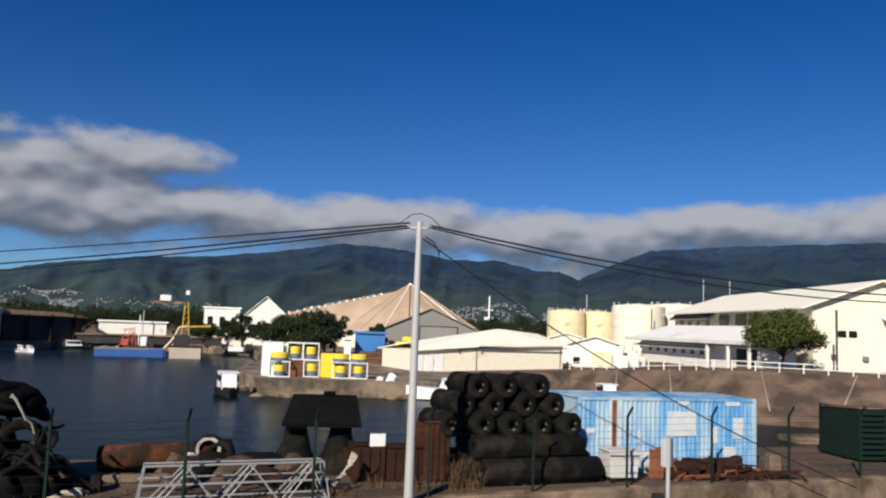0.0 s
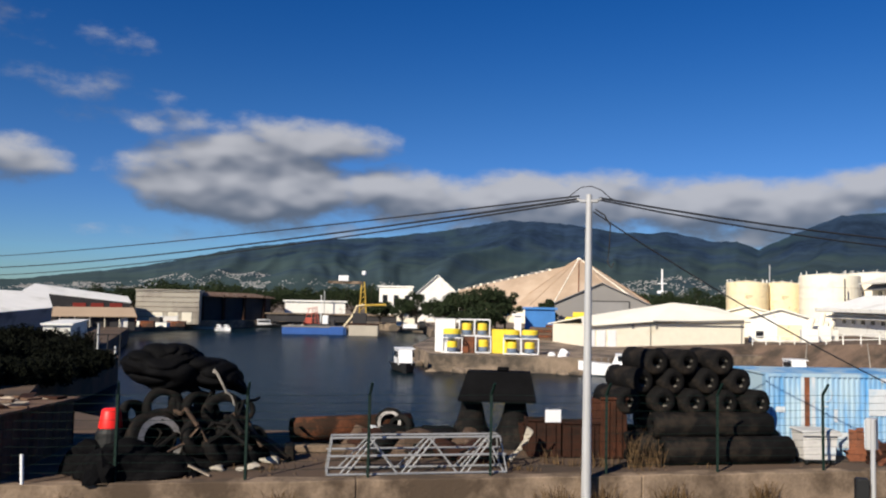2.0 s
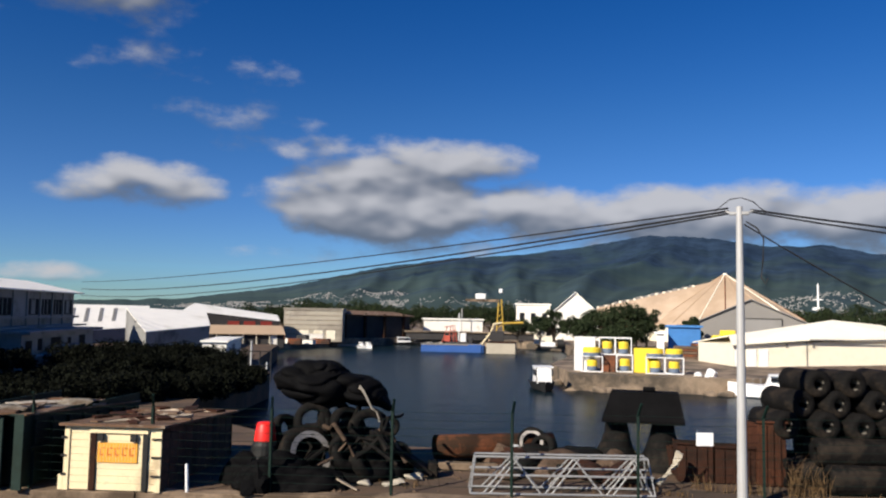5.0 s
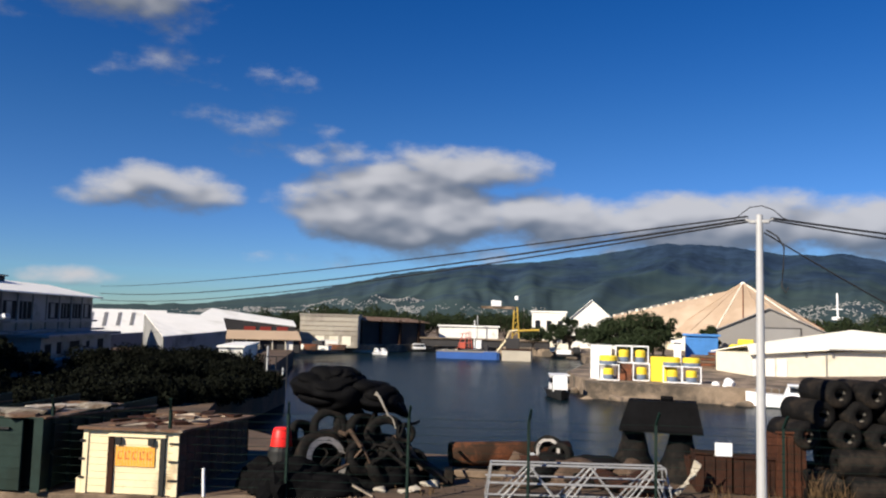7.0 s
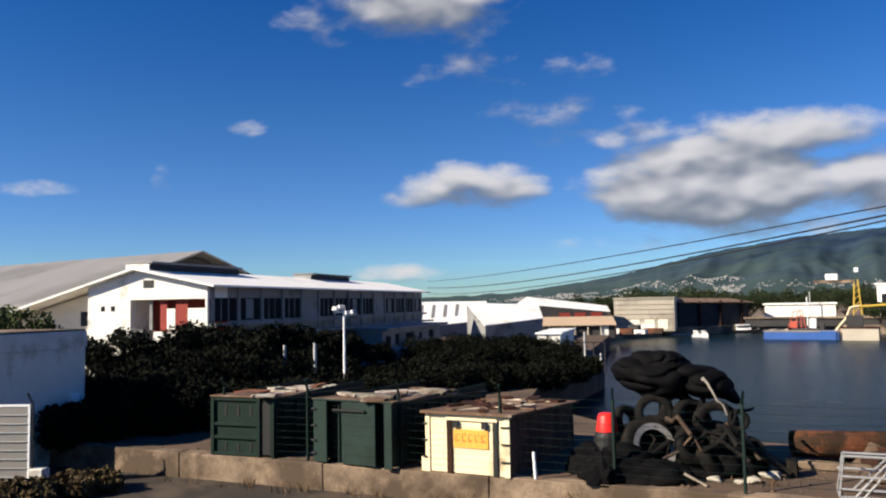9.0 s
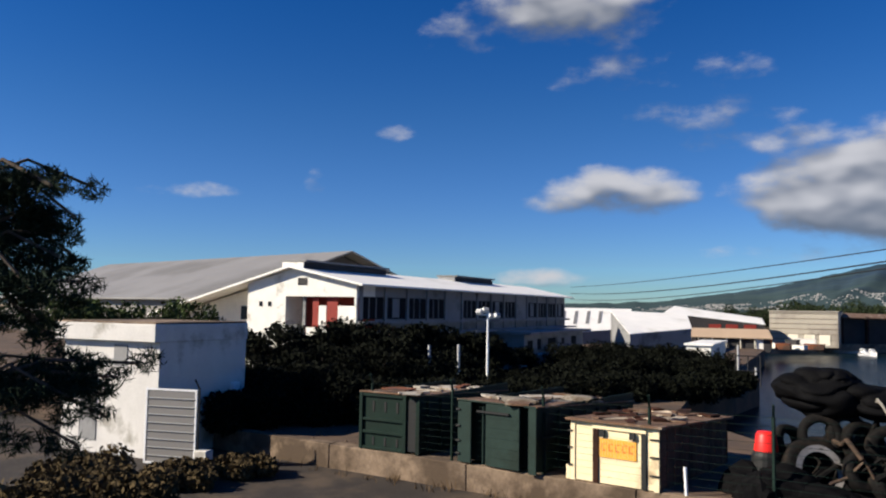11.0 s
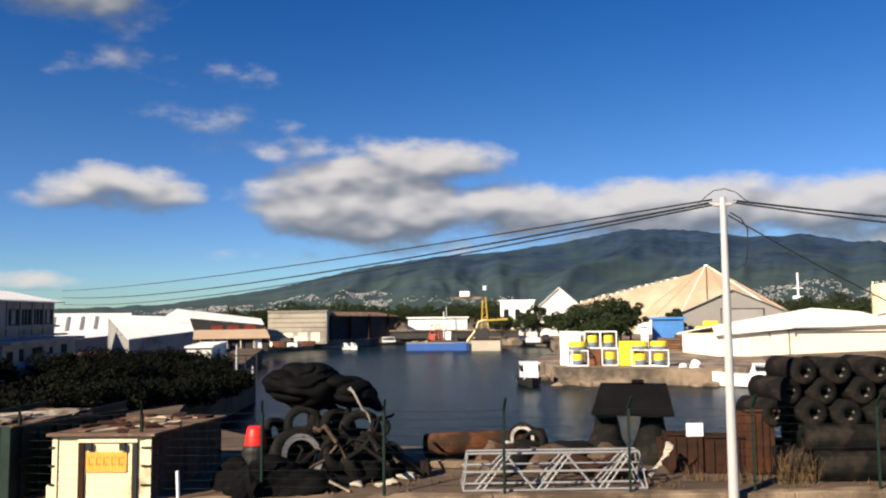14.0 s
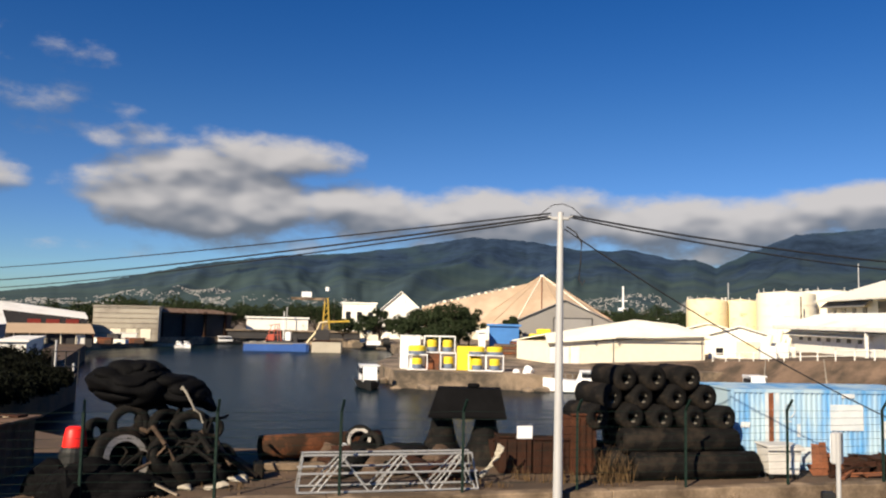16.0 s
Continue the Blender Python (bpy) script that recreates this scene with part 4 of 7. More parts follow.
rng = random.Random(33)
for i in range(34):
    az = rng.uniform(8.0, 17.0)
    x, y = bearing(az, rng.uniform(21.2, 23.6))
    rock("rubble_stone", (x, y, 0), rng.uniform(0.28, 0.7), rng.choice((M_DARKRUST, M_RUBBER, M_HUTSIDE, M_DARKRUST)), i, "rough brown rubble stone on the yard's edge", "rubble stones")
x, y = bearing(15.0, 23.4)
tyre((x, y, 0.62), 0.45, 0.28, (75, 0), 10, "grey dusty tyre standing on the rubble", True)
x, y = bearing(14.2, 23.2)
tyre((x, y, 0.5), 0.42, 0.26, (70, 10), -25)
x, y = bearing(16.2, 23.3)
rock("pale_chunk", (x, y, 0.32), 0.22, M_PATCH, 77, "whitish chipped concrete chunk beside the tyres", "pale chunks", 0.9)

M_SHEET_PALE = mat("pale_broken_wood", (0.42, 0.34, 0.25), 0.85, vary=0.3, scale=3, bump=0.3)

# ---- tyre pile with a black tarpaulin bundle ----
def pile_at(az, d, z):
    x, y = bearing(az, d)
    return x, y, z


rng = random.Random(4)
heap = thing("scrap_mound", "dark mound of oily scrap under the tyres", "mound", pile_at(29.3, 22.3, 0), 29)
bm = bmesh.new()
bmesh.ops.create_icosphere(bm, subdivisions=4, radius=1)
for q in bm.verts:
    q.co = Vector((q.co.x * 2.15, q.co.y * 1.2, max(q.co.z, 0) * 1.35 * (1 - 0.25 * abs(q.co.x))))
    if q.co.z > 0.02:
        q.co += 0.28 * noise.noise_vector(q.co * 1.9)
    q.co.z = max(q.co.z, -0.02)
lp("scrap", bm, M_RUBBER, heap)
TYRES = [(30.9, 20.75, 0.62, 0.78, 0.42, 72, 0, 32, True), (30.5, 21.3, 1.42, 0.5, 0.3, 80, 8, 5, False), (29.0, 21.5, 1.5, 0.46, 0.3, 78, -40, 30, False), (28.1, 21.3, 1.3, 0.5, 0.3, 70, 30, 20, False),
         (26.5, 21.2, 1.22, 0.56, 0.26, 84, -10, 12, False), (25.1, 21.2, 1.3, 0.27, 0.2, 80, 0, 10, False), (25.9, 20.9, 0.72, 0.46, 0.3, 76, 10, 25, False), (28.0, 20.7, 0.72, 0.5, 0.3, 64, -15, 40, False),
         (32.4, 21.4, 1.15, 0.45, 0.28, 74, 20, 40, False), (26.9, 20.8, 0.4, 0.48, 0.3, 55, 20, 60, False), (24.6, 21.3, 0.5, 0.42, 0.28, 68, -20, 10, False)]
for az, d, z, r, w, ta, tb, tn, rim in TYRES:
    tyre(pile_at(az, d, z), r, w, (ta, tb), tn + az, rim=rim)
for i in range(14):
    az = rng.uniform(24, 33.5)
    sx, sy, _ = pile_at(az, rng.uniform(20.3, 21.5), 0)
    t = thing("scrap_strut", "bent black metal strut sticking out of the pile", "scrap metal", (sx, sy, rng.uniform(0.2, 1.3)), rng.uniform(0, 180), "pile struts")
    bm = bmesh.new()
    l_ = rng.uniform(0.4, 0.9)
    tube(bm, [(-l_, 0, 0), (-l_ * 0.2, 0.1, rng.uniform(0.05, 0.4)), (l_ * 0.5, 0, rng.uniform(0.2, 0.6)), (l_, 0.05, rng.uniform(0, 0.4))], rng.uniform(0.04, 0.09), 6)
    lp("strut", bm, rng.choice((M_RUBBER, M_HUTSIDE, M_RUBBER)), t)

tp = thing("tarpaulin_bundle", "heaped black tarpaulin folded over the tyre pile", "tarpaulin", pile_at(29.3, 21.8, 1.75), 29)
for k, (x, z, sx, sy, sz, tl) in enumerate(((-0.42, 0.62, 1.1, 0.95, 0.60, 2), (0.62, 0.46, 0.98, 0.85, 0.42, 14), (-0.15, 0.92, 0.62, 0.72, 0.34, 8), (1.25, 0.2, 0.46, 0.5, 0.2, 32))):
    bm = bmesh.new()
    bmesh.ops.create_icosphere(bm, subdivisions=5, radius=1)
    for q in bm.verts:
        swell = noise.noise(q.co * 1.2 + Vector((k * 5, 0, 0)))
        crease = abs(noise.noise(Vector((q.co.x * 1.1 + k * 3, q.co.y * 1.4, q.co.z * 1.6 - q.co.x * 0.8))))
        q.co *= 1 + 0.22 * swell - 0.16 * (1 - crease) ** 7
        q.co = Vector((q.co.x * sx, q.co.y * sy, q.co.z * sz))
    bmesh.ops.transform(bm, matrix=pose(x, 0, z, 0, tl, 0), verts=bm.verts[:])
    lp("fold", bm, M_TARP, tp, smooth=True)
for pts, r in ((((0.74, -0.86, 0.62), (0.86, -0.9, 0.45), (0.98, -0.92, 0.22), (1.08, -0.9, 0.02)), 0.03), (((1.08, -0.9, 0.04), (1.2, -0.88, -0.06), (1.28, -0.86, -0.3)), 0.022), (((0.7, -0.88, 0.56), (0.84, -0.9, 0.52), (0.92, -0.9, 0.34)), 0.018)):
    bm = bmesh.new()
    tube(bm, pts, r, 6)
    lp("rope", bm, M_BLOCK, tp, "frayed pale rope end")

buoy = thing("red_buoy", "bright red rounded buoy top above dark scrap", "buoy", pile_at(33.75, 20.9, 0.0), 0)
bm = bmesh.new()
lathe(bm, [(0.28, 1.0), (0.275, 1.06), (0.225, 1.40), (0.19, 1.45), (0.0, 1.47)], 20)
lp("dome", bm, M_RED, buoy, smooth=True)
bm = bmesh.new()
lathe(bm, [(0.34, 0.0), (0.36, 0.4), (0.33, 0.9), (0.27, 1.0)], 20)
lp("base", bm, M_BLACK, buoy)
rng = random.Random(17)
for i in range(4):
    az = rng.uniform(33.0, 35.2)
    x, y, _ = pile_at(az, rng.uniform(19.6, 20.9), 0)
    t = thing("rubber_mat", "limp black rubber sheet dumped on the yard", "rubber mat", (x, y, 0), rng.uniform(0, 180), "dumped mats")
    bm = bmesh.new()
    bmesh.ops.create_icosphere(bm, subdivisions=3, radius=1)
    s = rng.uniform(0.45, 0.8)
    for q in bm.verts:
        q.co *= 1 + 0.35 * noise.noise(q.co * 1.8 + Vector((i * 4, 0, 0)))
        q.co = Vector((q.co.x * s, q.co.y * s * 0.7, max(q.co.z, 0) * rng.uniform(0.6, 0.62) * (0.75 + 0.35 * (az > 32))))
    lp("sheet", bm, M_TARP, t)
def rubber_heap(az, d, rx_, ry_, h, seed):
    """A slumped heap of rubber sheeting."""
    t = thing("rubber_heap", "slumped heap of black rubber sheeting before the tyres", "rubber mat", pile_at(az, d, 0), az, "rubber heaps")
    bm = bmesh.new()
    bmesh.ops.create_icosphere(bm, subdivisions=4, radius=1)
    for q in bm.verts:
        q.co *= 1 + 0.22 * noise.noise(q.co * 1.5 + Vector((seed, 0, 0))) - 0.12 * (1 - abs(noise.noise(q.co * 2.4 + Vector((0, seed, 0))))) ** 4
        q.co = Vector((q.co.x * rx_, q.co.y * ry_, max(q.co.z, 0.0) * h))
    lp("sheet", bm, M_TARP, t, smooth=True)


for az, d, a, b, h, k in ((32.9, 20.0, 1.0, 0.6, 0.85, 1), (30.9, 19.85, 0.95, 0.5, 0.6, 2), (29.4, 19.9, 0.55, 0.45, 0.42, 3), (27.2, 21.0, 0.9, 0.6, 0.75, 4), (25.0, 21.3, 0.7, 0.5, 0.6, 5)):
    rubber_heap(az, d, a, b, h, k * 7.1)
sl = thing("rubber_slab", "thick dark rubber slab sloping down from the pile", "rubber mat", pile_at(24.3, 21.3, 0), 24)
bm = bmesh.new()
box(bm, 0, 1.25, -0.4, 0.4, -0.07, 0.07, bevel=0.03, m=pose(-0.2, 0, 0.78, 0, 34, 0))
lp("slab", bm, M_RUBBER, sl)
lp("block", B(0.75, 1.0, -0.3, 0.3, 0, 0.4, bevel=0.04), M_RUBBER, sl)
pk = thing("pale_plank", "short pale broken plank leaning on the rubber heap", "plank", pile_at(28.0, 19.55, 0), 28)
bm = bmesh.new()
box(bm, -0.05, 0.5, -0.07, 0.07, -0.02, 0.02, bevel=0.006, m=pose(-0.2, 0, 0.26, 0, 28, 0))
lp("board", bm, M_SHEET_PALE, pk)
for az, d, s in ((26.8, 20.2, 0.16), (24.4, 20.3, 0.2), (23.2, 20.9, 0.22), (28.8, 19.7, 0.13), (25.2, 20.1, 0.12)):
    x, y, _ = pile_at(az, d, 0)
    rock("pale_chunk", (x, y, 0), s, M_BLOCK, int(az * 10), "pale broken concrete chunk on the yard", "pale chunks", 0.45)
stake = thing("white_stake", "short white plastic stake standing in the yard", "stake", (-12.42, 15.45, 0), 0)
lp("rod", R((0, 0, 0), (-0.04, 0, 0.66), 0.04, 8), M_HULL, stake)

# ---- cream hut and green skips ----
hut = thing("cream_hut", "low cream timber hut with an orange panel and littered roof", "hut", (-15.17, 14.45, 0), 17.5)
HW, HD, HH = 2.3, 5.0, 1.5
for i in range(9):
    z = 0.02 + i * 0.163
    lp("board", B(0.0, HW, 0.0, 0.05, z, z + 0.157, bevel=0.006), M_CREAM, hut)
lp("back_wall", B(0.0, HW, HD - 0.06, HD, 0, HH - 0.28), M_DARKRUST, hut)
for i in range(20):
    y = 0.06 + i * 0.2445
    lp("side_board", B(HW - 0.05 - 0.015 * (i % 2), HW - 0.015 * (i % 2), y, y + 0.235, 0, HH - 0.04 - 0.051 * y), M_HUTSIDE, hut)
    lp("side_board", B(0.0, 0.05, y, y + 0.235, 0, HH - 0.04 - 0.051 * y), M_HUTSIDE, hut)
lp("corner_trim", B(-0.03, 0.1, -0.035, -0.002, 0, HH, bevel=0.008), M_CREAM, hut)
lp("corner_trim", B(HW - 0.12, HW + 0.03, -0.035, -0.002, 0, HH, bevel=0.008), M_CREAM, hut)
# first jamb's shadow is put in by its dark colour
lp("door_jamb", B(0.6, 0.74, -0.05, -0.002, 0.02, 1.34), M_DARKRUST, hut, "door post coloured dark as if shadowed")
lp("door_jamb", B(HW - 0.42, HW - 0.3, -0.05, -0.002, 0.02, 1.34), M_BLACK, hut, "dark door post")
lp("lintel", B(0.6, HW - 0.3, -0.055, -0.003, 1.345, 1.42), M_CREAM, hut)
for x in (0.86, 1.66):
    bm = bmesh.new()
    prism(bm, [(x - 0.07, -0.09), (x + 0.07, -0.09), (x + 0.05, -0.004), (x - 0.05, -0.004)], 1.16, 1.33)
    lp("bracket", bm, M_BLACK, hut)
op = lp("orange_panel", B(0.78, 1.75, -0.03, -0.004, 0.66, 1.12, bevel=0.006), M_ORANGE, hut, "bright orange sheet with unreadable marks")
M_ORANGE2 = mat("deep_orange_paint", (0.62, 0.16, 0.02), 0.6, vary=0.1)
for i in range(5):
    x = 0.84 + i * 0.18
    lp("mark_bar", B(x, x + 0.11, -0.036, -0.0305, 0.82, 0.86), M_ORANGE2, op)
    lp("mark_bar", B(x, x + 0.03, -0.036, -0.0305, 0.862, 1.0), M_ORANGE2, op)
    lp("mark_bar", B(x + 0.06, x + 0.13, -0.036, -0.0305, 0.985, 1.015), M_ORANGE2, op)
for i in range(13):
    x = 0.79 + i * 0.075
    lp("mesh_wire", R((x, -0.042, 0.6), (x, -0.042, 1.16), 0.004, 4), M_CREAM, hut)
for z in (0.35, 0.78, 1.2):
    lp("hinge", B(-0.09, 0.03, -0.06, -0.037, z, z + 0.05), M_BLACK, hut)
    lp("hinge", B(HW - 0.2, HW + 0.06, -0.06, -0.037, z, z + 0.05), M_BLACK, hut)
lp("step_block", B(-0.16, -0.035, -0.02, 0.3, 0, 0.36, bevel=0.01), M_CREAM, hut)
lp("roof", S([(-0.12, -0.15, HH + 0.06), (HW + 0.14, -0.15, HH + 0.06), (HW + 0.14, HD + 0.1, HH - 0.2), (-0.12, HD + 0.1, HH - 0.2)], 0.06), M_ROOFTOP, hut)


def litter(n, x0, x1, y0, y1, z, base, turn, seed, mats_, label, group, fall=0.05, big=1.0):
    rng = random.Random(seed)
    mt = pose(*base, 0, 0, turn)
    for i in range(n):
        q0, q1 = rng.uniform(x0, x1), rng.uniform(y0, y1)
        p = mt @ Vector((q0, q1, z - fall * q1))
        t = thing("roof_litter", label, "litter", p, rng.uniform(0, 180), group)
        bm = bmesh.new()
        a, b = big * rng.uniform(0.12, 0.5), big * rng.uniform(0.06, 0.2)
        box(bm, -a, a, -b, b, 0.0, rng.uniform(0.02, 0.07))
        bmesh.ops.subdivide_edges(bm, edges=bm.edges[:], cuts=2)
        for q in bm.verts:
            k = q.co.z
            q.co.z = k + 0.06 * max(0.0, noise.noise(q.co * 2.3 + Vector((i * 2.7, seed, 0)))) 
        lp("scrap", bm, rng.choice(mats_), t)


litter(30, 0.1, 2.1, 0.0, 4.8, 1.565, (-15.17, 14.45, 0), 17.5, 3, (M_ROOFTOP, M_DARKRUST, M_RUSTMID, M_ROOFTOP, M_SHEET_PALE), "flat rusty debris lying on the hut roof", "hut roof litter")


def skip_body(name, at, turn, w, d, h, label):
    """The shell of a skip: sides, back, ribs along the sides and a falling cover."""
    t = thing(name, label, "container", at, turn, "green skips")
    lp("side_panel", B(0, 0.05, 0.0, d, 0.08, h), M_GREENBOX, t)
    lp("side_panel", B(w - 0.05, w, 0.0, d, 0.08, h), M_GREENBOX, t)
    lp("back_panel", B(0.052, w - 0.052, d - 0.05, d, 0.08, h - 0.05 * d), M_GREENBOX, t)
    for i in range(8):
        y = 0.3 + i * (d - 0.6) / 7
        lp("side_rib", B(w + 0.002, w + 0.08, y, y + 0.12, 0.08, h - 0.1 - 0.05 * y), M_GREENBOX, t)
    lp("side_rail", B(w + 0.082, w + 0.12, 0.1, d - 0.1, h * 0.52, h * 0.57), M_GREENBOX, t)
    lp("cover", S([(-0.05, -0.05, h + 0.05), (w + 0.05, -0.05, h + 0.05), (w + 0.05, d, h + 0.05 - 0.05 * d), (-0.05, d, h + 0.05 - 0.05 * d)], 0.04), M_ROOFTOP, t)
    return t


def door_skip(name, at, turn, w, d, h, label):
    """A skip whose end is closed by a narrow and a broad leaf between deep recesses."""
    t = skip_body(name, at, turn, w, d, h, label)
    lp("inner_plate", B(0.052, w - 0.052, 0.30, 0.34, 0.08, h - 0.03), M_GREENBOX, t)
    lp("narrow_leaf", B(0.0, w * 0.18, -0.06, -0.002, 0.05, h - 0.02, bevel=0.012), M_GREENPANEL, t)
    lp("lock_rod", R((w * 0.335, -0.03, 0.08), (w * 0.335, -0.03, h - 0.1), 0.025, 8), M_GREENPANEL, t)
    lf = lp("broad_leaf", B(w * 0.37, w * 0.80, -0.05, 0.01, 0.05, h - 0.02, bevel=0.012), M_GREENPANEL, t)
    for k in range(5):
        z = 0.3 + k * 0.26
        lp("pressed_line", B(w * 0.39, w * 0.78, -0.058, -0.051, z, z + 0.03), M_GREENPANEL, lf)
    lp("lock_bar", B(w * 0.27, w * 0.68, -0.12, -0.065, h * 0.85, h * 0.88), M_BLACK, t)
    lp("corner_post", B(w * 0.91, w, -0.05, -0.002, 0.02, h), M_GREENPANEL, t)
    lp("head_rail", B(0, w, -0.055, 0.06, h + 0.001, h + 0.045), M_GREENPANEL, t)
    for z in (0.25, 0.6, 1.0, 1.45):
        lp("hinge", B(-0.05, 0.1, -0.1, -0.062, z, z + 0.06, bevel=0.01), M_BLACK, t)
    return t


def ribbed_skip(name, at, turn, w, d, h, label):
    """A skip whose end is a ribbed plate with two rows of slots."""
    t = skip_body(name, at, turn, w, d, h, label)
    lp("front_panel", B(0.052, w - 0.052, 0.0, 0.05, 0.08, h), M_GREENBOX, t)
    for x0, x1 in ((-0.02, 0.1), (w * 0.72, w * 0.78), (w - 0.14, w)):
        lp("post", B(x0, x1, -0.08, -0.002, 0.03, h, bevel=0.01), M_GREENBOX, t)
    for z in (0.04, h * 0.3, h * 0.52, h - 0.1):
        lp("rail", B(0.102, w * 0.719, -0.07, -0.002, z, z + 0.08, bevel=0.01), M_GREENBOX, t)
    for k in range(3):
        x = w * (0.2 + 0.2 * k)
        lp("slot", B(x, x + 0.07, -0.016, -0.003, h * 0.68, h * 0.86), M_BLACK, t)
        lp("slot", B(x, x + 0.07, -0.016, -0.003, h * 0.1, h * 0.24), M_BLACK, t)
    lp("dark_gap", B(w * 0.79, w - 0.15, -0.02, -0.003, 0.1, h - 0.12), M_BLACK, t)
    return t


M_GREENPANEL = mat("grey_green_paint", (0.019, 0.034, 0.029), 0.6, vary=0.25, scale=1.2, stain=(0.016, 0.026, 0.021), stain_amount=0.4, spec=0.12)
M_SHEET = mat("pale_weathered_sheet", (0.40, 0.36, 0.30), 0.8, vary=0.3, scale=1.5, bump=0.3, stain=(0.16, 0.11, 0.07), stain_amount=0.45, stain_scale=1.2)
door_skip("green_skip", (-18.35, 13.2, 0), 16, 2.55, 5.6, 1.72, "grey-green steel skip with a door, beside the cream hut")
# all in the darker green, which paints the trees' shade on this skip
ribbed_skip("green_skip", (-21.6, 11.9, 0), 24, 2.15, 5.6, 1.7, "dark green ribbed steel skip with slots and pale litter, darkened further as tree shade")
litter(11, 0.2, 2.3, 0.0, 5, 1.775, (-18.35, 13.2, 0), 16, 8, (M_SHEET, M_SHEET, M_ROOFTOP), "pale boards and sheets lying on the green skip", "skip litter", big=1.7)
litter(11, 0.3, 1.9, 0.0, 5, 1.755, (-21.6, 11.9, 0), 24, 9, (M_SHEET, M_BLOCK, M_ROOFTOP, M_RUST), "pale boards and sheets lying on the green skip", "skip litter", big=1.5)


def curled_sheet(at, turn, length, r, label):
    """A bent sheet, lying hollow side down."""
    t = thing("curled_sheet", label, "sheet", at, turn, "curled sheets")
    bm = bmesh.new()
    rings = []
    for k in range(9):
        a = math.pi * (0.08 + 0.84 * k / 8)
        rr = r * (1 + 0.12 * math.sin(3 * k))
        rings.append([bm.verts.new((x, -rr * math.cos(a) * 1.6, rr * math.sin(a) * 0.7 * (1 - 0.3 * abs(x) / length))) for x in (-length / 2, -length / 6, length / 5, length / 2)])
    for a, b in zip(rings, rings[1:]):
        for k in range(3):
            bm.faces.new((a[k], a[k + 1], b[k + 1], b[k]))
    bmesh.ops.solidify(bm, geom=bm.faces[:], thickness=0.02)
    lp("sheet", bm, M_SHEET, t, smooth=True)


mt_ = pose(-18.35, 13.2, 0, 0, 0, 16)
for x, y, tn, ln, r in ((1.75, 0.55, 20, 1.1, 0.2), (2.2, 3.0, 5, 1.0, 0.26), (0.9, 1.2, 30, 1.0, 0.14)):
    curled_sheet(mt_ @ Vector((x, y, 1.77 - 0.05 * y)), tn, ln, r, "pale curled sheet lying on the green skip")


def slat_skip(name, at, turn, w, d, h, label):
    t = skip_body(name, at, turn, w, d, h, label)
    lp("front_panel", B(0.052, w - 0.052, 0.0, 0.05, 0.08, h), M_GREENBOX, t)
    for k in range(6):
        x = 0.02 + k * (w - 0.16) / 5
        lp("rib", B(x, x + 0.12, -0.08, -0.002, 0.08, h - 0.1, bevel=0.01), M_GREENBOX, t)
    return t


gs = slat_skip("green_skip", (15.6, 28.97, 0), 10, 5.2, 2.2, 1.9, "blackish green slatted container at the yard's edge")
for i in range(9):
    z = 0.1 + i * 0.2
    lp("slat", B(-0.02, 5.2, -0.13, -0.103, z, z + 0.12), M_GREENBOX, gs)

# ---- lamp, roadside sign ----
lx, ly = bearing(52.13, 38.0)
fl = thing("floodlight_post", "white steel post with four floodlights on a crossbar", "street lamp", (lx, ly, 0), 52)
lp("post", R((0, 0, 0), (0, 0, 4.1), 0.07, 10, 0.055), M_HULL, fl)
lp("crossbar", B(-0.45, 0.4, -0.03, 0.03, 3.95, 4.02), M_HULL, fl)
for x, z, tn in ((-0.4, 4.12, -25), (-0.12, 4.2, 10), (0.18, 3.92, 20), (0.42, 3.95, 40)):
    bm = bmesh.new()
    box(bm, -0.15, 0.15, -0.12, 0.1, -0.11, 0.11, bevel=0.03, m=pose(x, -0.05, z, -30, 0, tn))
    h_ = lp("floodlight", bm, M_HULL, fl)
    bm = bmesh.new()
    box(bm, -0.12, 0.12, -0.135, -0.123, -0.08, 0.08, m=pose(x, -0.05, z, -30, 0, tn))
    lp("lens", bm, M_GALV, h_)
sx, sy = bearing(-17.1, 17.5)
sg = thing("roadside_sign", "thin grey post with a narrow box sign", "sign", (sx, sy, -0.7), -30)
lp("post", R((0, 0, 0), (0, 0, 2.85), 0.045, 10), M_POLE, sg)
lp("sign_box", B(-0.13, 0.05, -0.02, 0.22, 2.25, 2.86, bevel=0.02), M_POLE, sg)
lp("face", B(-0.146, -0.132, 0.0, 0.2, 2.28, 2.82), M_PATCH, sg)
sx, sy = bearing(-16.35, 17.3)
hz_ = thing("bent_black_pipe", "bent black plastic pipe standing by the road", "pipe", (sx, sy, -0.7), 0)
bm = bmesh.new()
tube(bm, [(0.12, 0, 0), (0.05, 0, 0.3), (-0.02, 0, 0.7), (0.0, 0, 1.05), (0.08, 0, 1.35)], 0.05, 8)
lp("stem", bm, M_BLACK, hz_)
lp("head", B(-0.08, 0.16, -0.1, 0.1, 1.3, 1.75, bevel=0.03), M_BLACK, hz_)

